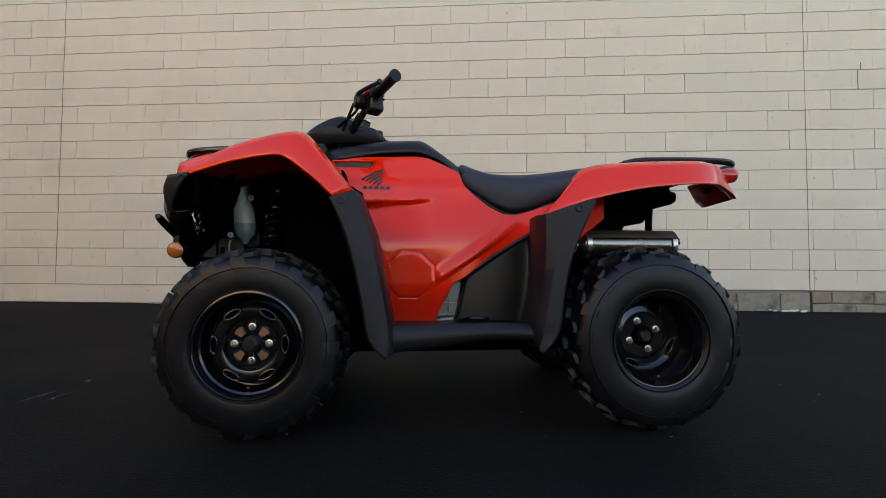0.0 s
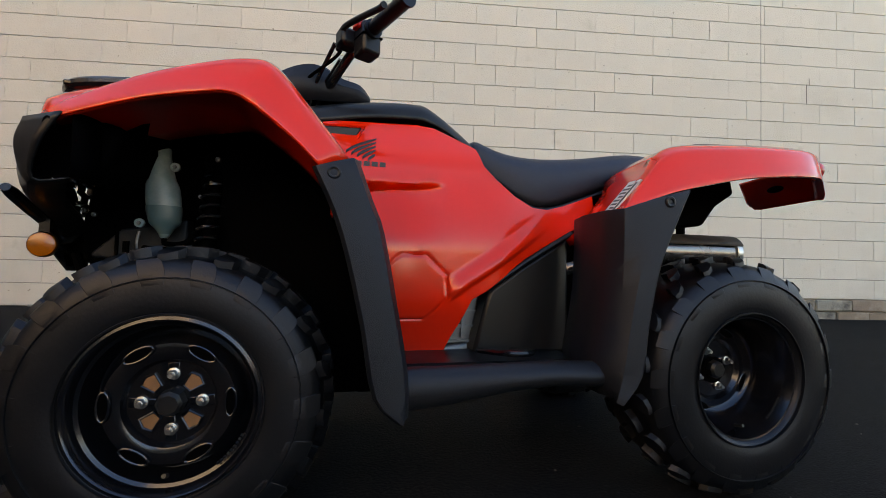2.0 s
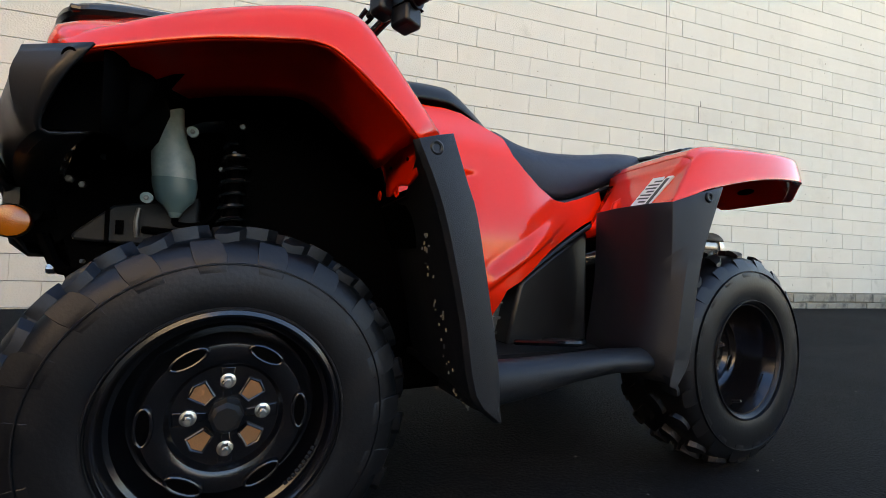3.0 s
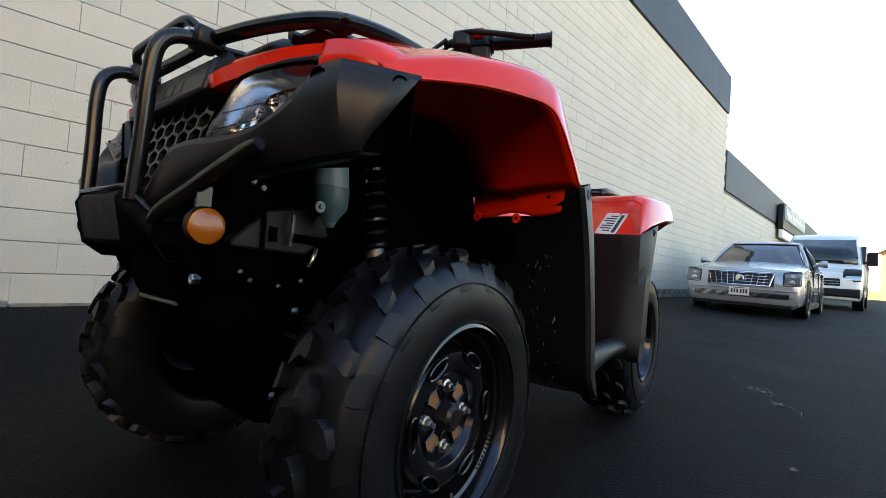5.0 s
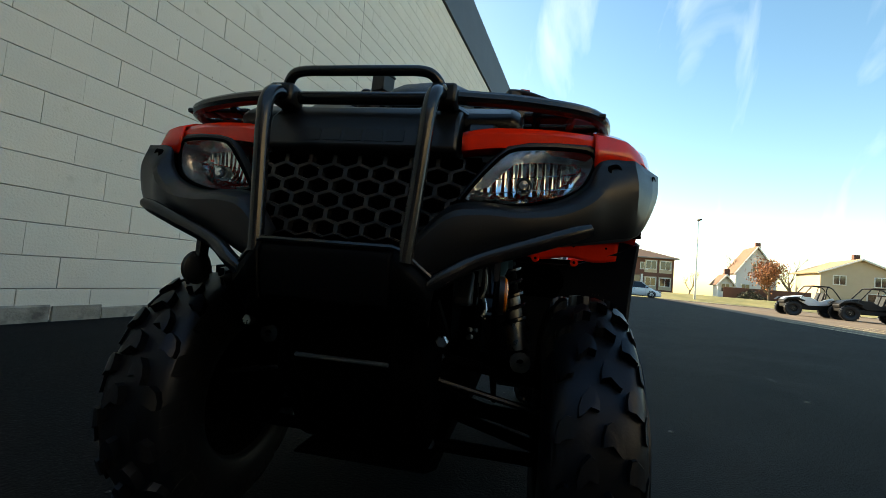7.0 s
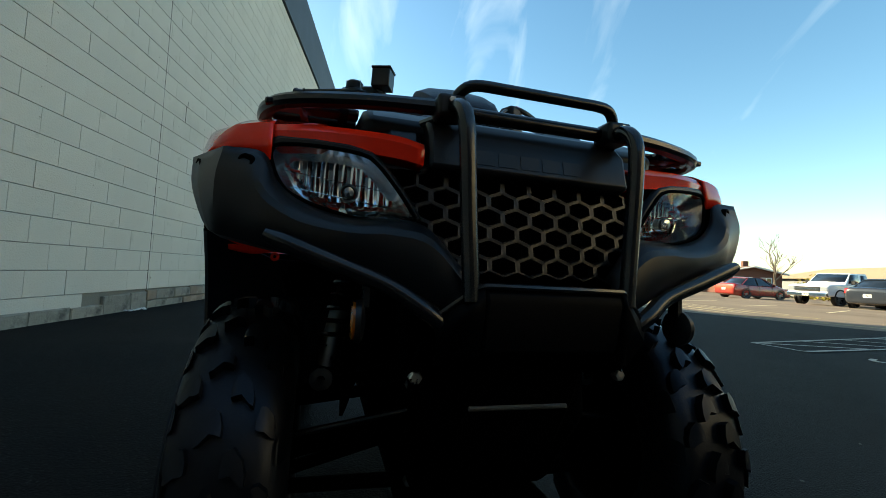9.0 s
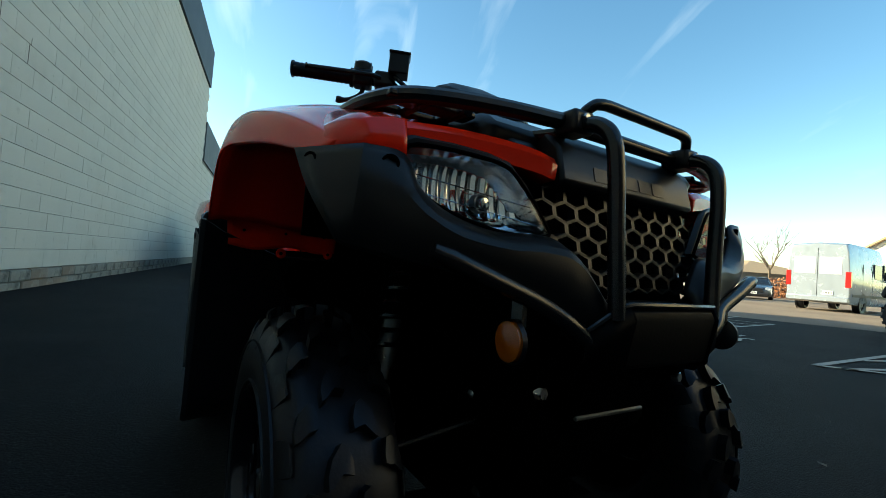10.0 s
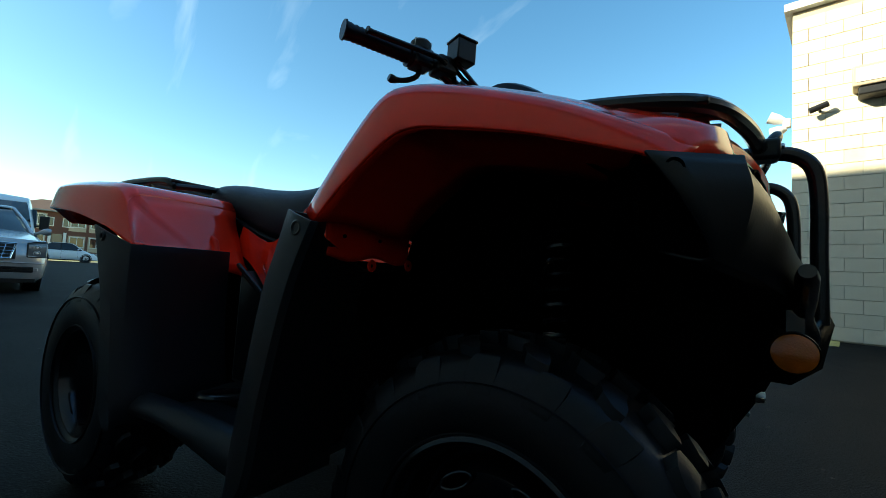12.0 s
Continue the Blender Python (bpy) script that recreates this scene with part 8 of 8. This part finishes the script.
def build_opposite():
    m = pose(-1.86, -7.6, 0, 0, 0, 169)      # x runs away from its corner, y into the building
    H = 5.35
    tagged(part("wall_opposite", box(0, 22, 0.02, 12, 0, H - 0.12), SUNMORTAR, at=m, smooth=False), "cream block building across the lot", "wall", kind="structure")
    wall = bpy.data.objects["wall_opposite"]
    rng = random.Random(9)
    verts, faces = [], []
    c, w, h = 0.003, 0.405, 0.2005
    def add(x, y, z, u, v, w=w):
        n = len(verts)
        p = lambda a, d, b: (x + u[0] * a + v[0] * d, y + u[1] * a + v[1] * d, z + b)
        verts.extend([p(0, 0.03, 0), p(w, 0.03, 0), p(w, 0.03, h), p(0, 0.03, h), p(c, 0, c), p(w - c, 0, c), p(w - c, 0, h - c), p(c, 0, h - c)])
        for i in range(4):
            j = (i + 1) % 4
            faces.append((n + i, n + j, n + 4 + j, n + 4 + i))
        faces.append((n + 4, n + 5, n + 6, n + 7))
    for k in range(int((H - 0.2) / 0.203)):
        for i in range(36):
            half = i == 0 and k % 2
            add(max(0.0, i * 0.406 - (0.203 if k % 2 else 0.0)), rng.uniform(-0.003, 0.003), 0.02 + k * 0.203, (1, 0), (0, 1), 0.2 if half else w)
        for i in range(20):
            add(0.0 + rng.uniform(-0.003, 0.003), 0.2 + i * 0.406 + (0.203 if k % 2 else 0.0), 0.02 + k * 0.203, (0, 1), (1, 0))
    me = bpy.data.meshes.new("blocks")
    me.from_pydata(verts, [], faces)
    me.materials.append(SUNBLOCK)
    ob = new("blocks", me)
    ob.parent = wall
    tagged(ob, "painted concrete blocks, coloured as sunlit", kind="stuff")
    tagged(part("trim_coping", box(-0.10, 22, -0.10, 12, H - 0.12, H), SIDING_W, at=m, smooth=False), "white metal coping along the roof edge", "coping", kind="structure")
    t = thing("wall_lamp", "dark box-shaped wall lamp with pale lens", "wall lamp", "", m @ pose(1.02, 0, 3.68))
    part("housing", prism([(-0.32, 0.0), (-0.32, 0.30), (0.32, 0.30), (0.32, 0.0)], -0.34, -0.01), SIDING_T, t, bevel=0.02)
    part("lens", prism([(-0.28, 0.05), (-0.28, 0.25), (0.28, 0.25), (0.28, 0.05)], -0.352, -0.335), PAPER, t)
    part("hood_base", box(-0.26, 0.26, -0.30, -0.01, -0.12, 0.0), TRIMBLACK, t, bevel=0.02)
    t = thing("security_camera", "small dark security camera on a bracket", "security camera", "", m @ pose(0.34, 0, 3.5))
    part("bracket", tube([(0, 0, 0), (0, -0.10, 0.02), (0.03, -0.16, 0.03)], 0.02, 2, 8), TRIMBLACK, t)
    part("camera_body", tube([(-0.12, -0.18, -0.02), (0.10, -0.16, 0.06)], 0.045, 1, 10), TRIMBLACK, t)
    t = thing("flood_lamp", "pair of white flood lamps at the corner", "flood lamp", "", m @ pose(-0.02, 0.1, 3.4))
    part("mount", box(-0.10, 0.0, -0.06, 0.06, -0.04, 0.10), SIDING_W, t, bevel=0.01)
    for z, d in ((0.16, -0.18), (-0.12, -0.14)):
        part("lamp_head", tube([(-0.06, 0, z * 0.4), (d - 0.10, -0.06, z)], [0.04, 0.085, 0.095], 2, 12), SIDING_W, t)


def build_sign():
    t = thing("shop_sign", "dark sign box with pale illegible lettering bars on the low roof", "sign", "", WALL @ pose(21.8, -0.10, 3.50))
    part("box", box(0, 8.2, -0.22, 0.0, -0.1, 1.10), TRIMBLACK, t, bevel=0.02)
    rng = random.Random(2)
    x = 0.4
    for k in range(11):
        w = rng.uniform(0.3, 0.5)
        bm = box(x, x + 0.10, -0.30, -0.22, 0.35, 1.05)
        box(x + w - 0.10, x + w, -0.30, -0.22, 0.35, 1.05, bm)
        box(x + 0.10, x + w - 0.10, -0.30, -0.22, 0.62, 0.74, bm)
        part("letter_bar", bm, PAPER, t, "pale plain sign bar")
        x += w + 0.22
    part("lower_board", box(0.1, 8.0, -0.20, -0.05, -0.55, -0.15), PAPER, t)


def build_lines():
    def line(x0, y0, x1, y1, w=0.10, mat=LINE_PAINT):
        d = Vector((x1 - x0, y1 - y0, 0))
        n = Vector((-d.y, d.x, 0)).normalized() * w / 2
        bm = bmesh.new()
        a = [Vector((x0, y0, 0.010)) + n, Vector((x0, y0, 0.010)) - n, Vector((x1, y1, 0.010)) - n, Vector((x1, y1, 0.010)) + n]
        grid([[tuple(a[0]), tuple(a[1])], [tuple(a[3]), tuple(a[2])]], bm)
        tagged(part("pavement_line", bm, mat, smooth=False), "worn painted parking line on the asphalt", "parking line", kind="structure")
    # worn wheel-shaped stall symbol
    bm = bmesh.new()
    c = Vector((1.38, -5.25, 0.011))
    ring = [(c.x + 0.16 * math.cos(a), c.y + 0.34 * math.sin(a), c.z) for a in [0.5 + 4.9 * k / 20 for k in range(21)]]
    inner = [(c.x + 0.11 * math.cos(a), c.y + 0.27 * math.sin(a), c.z) for a in [0.5 + 4.9 * k / 20 for k in range(21)]]
    grid([ring, inner], bm)
    for x0, y0, x1, y1 in ((1.42, -5.30, 1.32, -5.75), (1.32, -5.75, 1.22, -5.70), (1.44, -5.50, 1.50, -5.95), (1.50, -5.85, 1.52, -6.10)):
        d = Vector((x1 - x0, y1 - y0, 0))
        n = Vector((-d.y, d.x, 0)).normalized() * 0.028
        grid([[(x0 + n.x, y0 + n.y, 0.012), (x0 - n.x, y0 - n.y, 0.012)], [(x1 + n.x, y1 + n.y, 0.012), (x1 - n.x, y1 - n.y, 0.012)]], bm)
    tagged(part("pavement_symbol", bm, LINE_PAINT, smooth=False), "worn white stall symbol painted on the asphalt", "pavement marking", kind="structure")
    for f in LINES:
        line(*f[:4], f[4] if len(f) > 4 else 0.10, YELLOW_LINE if len(f) > 5 else SUNLIT_LINE if f[0] > 6 else LINE_PAINT)


LINES = (
    (2.45, -4.70, 1.90, -4.75, 0.05),
    (1.90, -4.75, 2.35, -9.20, 0.06),
    (2.45, -4.70, 3.40, -10.20, 0.06),
    (2.45, -4.70, 2.04, -6.08, 0.05),
    (2.62, -5.69, 2.12, -6.89, 0.05),
    (2.79, -6.68, 2.20, -7.69, 0.05),
    (2.96, -7.67, 2.28, -8.49, 0.05),
    (3.13, -8.66, 2.35, -9.20, 0.05),
    (0.20, -4.42, 0.10, -11.50, 0.07),
    (0.20, -4.42, -2.15, -6.60, 0.07),
    (-1.21, -5.68, -2.50, -9.55, 0.07),
    (-0.58, -5.10, -2.50, -10.85, 0.07),
    (0.04, -4.52, -2.50, -12.15, 0.07),
    (0.15, -5.50, -2.15, -12.40, 0.07),
    (0.15, -6.80, -1.72, -12.40, 0.07),
    (0.15, -8.10, -1.28, -12.40, 0.07),
    (-2.17, -6.62, -2.55, -8.60, 0.15, 1),
    (15.50, -9.00, 7.20, -8.25, 0.09),
    (15.50, -9.75, 7.20, -9.00, 0.09),
    (15.50, -10.50, 7.20, -9.75, 0.09),
    (15.50, -11.25, 7.20, -10.50, 0.09),
    (15.50, -12.00, 7.20, -11.25, 0.09),
    (15.50, -12.75, 7.20, -12.00, 0.09),
    (13.50, -9.60, 6.20, -11.60, 0.09, 1),
    (6.60, -8.90, 4.20, -10.60, 0.09, 1),
    (6.40, -16.50, 8.40, -20.90, 0.09),
    (8.60, -15.60, 10.60, -20.00, 0.09),
    (10.80, -14.70, 12.80, -19.10, 0.09),
    (13.00, -13.80, 15.00, -18.20, 0.09),
    (15.20, -12.90, 17.20, -17.30, 0.09),
)


def build_debris():
    """Small pale chips, leaf bits and scuffs on the asphalt."""
    rng = random.Random(12)
    spots = [(-1.58, 0.27), (1.82, -0.76), (1.60, -0.86), (1.56, -0.90), (1.33, -0.95), (0.47, -0.97), (1.47, -2.07), (-0.14, 1.58), (0.06, 1.70), (-0.26, 1.24), (-0.72, -1.58)]
    spots += [(rng.uniform(-2.6, 3.4), rng.uniform(-5.0, 2.2)) for k in range(110)]
    bm = bmesh.new()
    for n, (x, y) in enumerate(spots):
        near = n < 11
        a, r = rng.uniform(0, 6.28), rng.uniform(0.012, 0.026) if near else rng.uniform(0.002, 0.008)
        pts = [(x + r * (1.0 if k % 2 else 0.6) * math.cos(a + k) * (1.8 if k in (0, 3) else 0.7), y + r * 0.8 * math.sin(a + k), 0.003 + (0.006 if k % 2 else 0.0) * r / 0.02) for k in range(6)]
        f = [bm.verts.new(q) for q in pts]
        c = bm.verts.new((x, y, 0.006 + r * 0.25))
        for k in range(6):
            bm.faces.new((f[k], f[(k + 1) % 6], c))
    tagged(part("ground_chips", bm, CHIP, smooth=False), "pale chips and leaf bits scattered on the asphalt", "debris", kind="stuff")
    bm = bmesh.new()
    for x, y, a, n in ((1.58, -0.88, 0.5, 9), (1.30, -0.97, 0.2, 4), (-0.10, 1.62, 1.0, 8), (-0.35, 1.30, 0.7, 7), (-1.55, 0.1, 1.2, 5), (2.2, -2.2, 0.4, 6)):
        for k in range(n):
            x0, y0 = x + rng.uniform(-0.10, 0.10), y + rng.uniform(-0.06, 0.06)
            d, w = rng.uniform(0.02, 0.09), rng.uniform(0.0012, 0.003)
            b = a + rng.uniform(-0.3, 0.3)
            u, v = Vector((math.cos(b), math.sin(b), 0)) * d, Vector((-math.sin(b), math.cos(b), 0)) * w
            c = Vector((x0, y0, 0.0035))
            bm.faces.new([bm.verts.new(q) for q in (c - u, c + v, c + u, c - v)])
    tagged(part("scuff_marks", bm, CHIP, smooth=False), "thin pale scuff marks in the asphalt", "scuff marks", kind="stuff")


build_vehicles()
build_debris()
build_distance()
build_opposite()
build_sign()
build_lines()
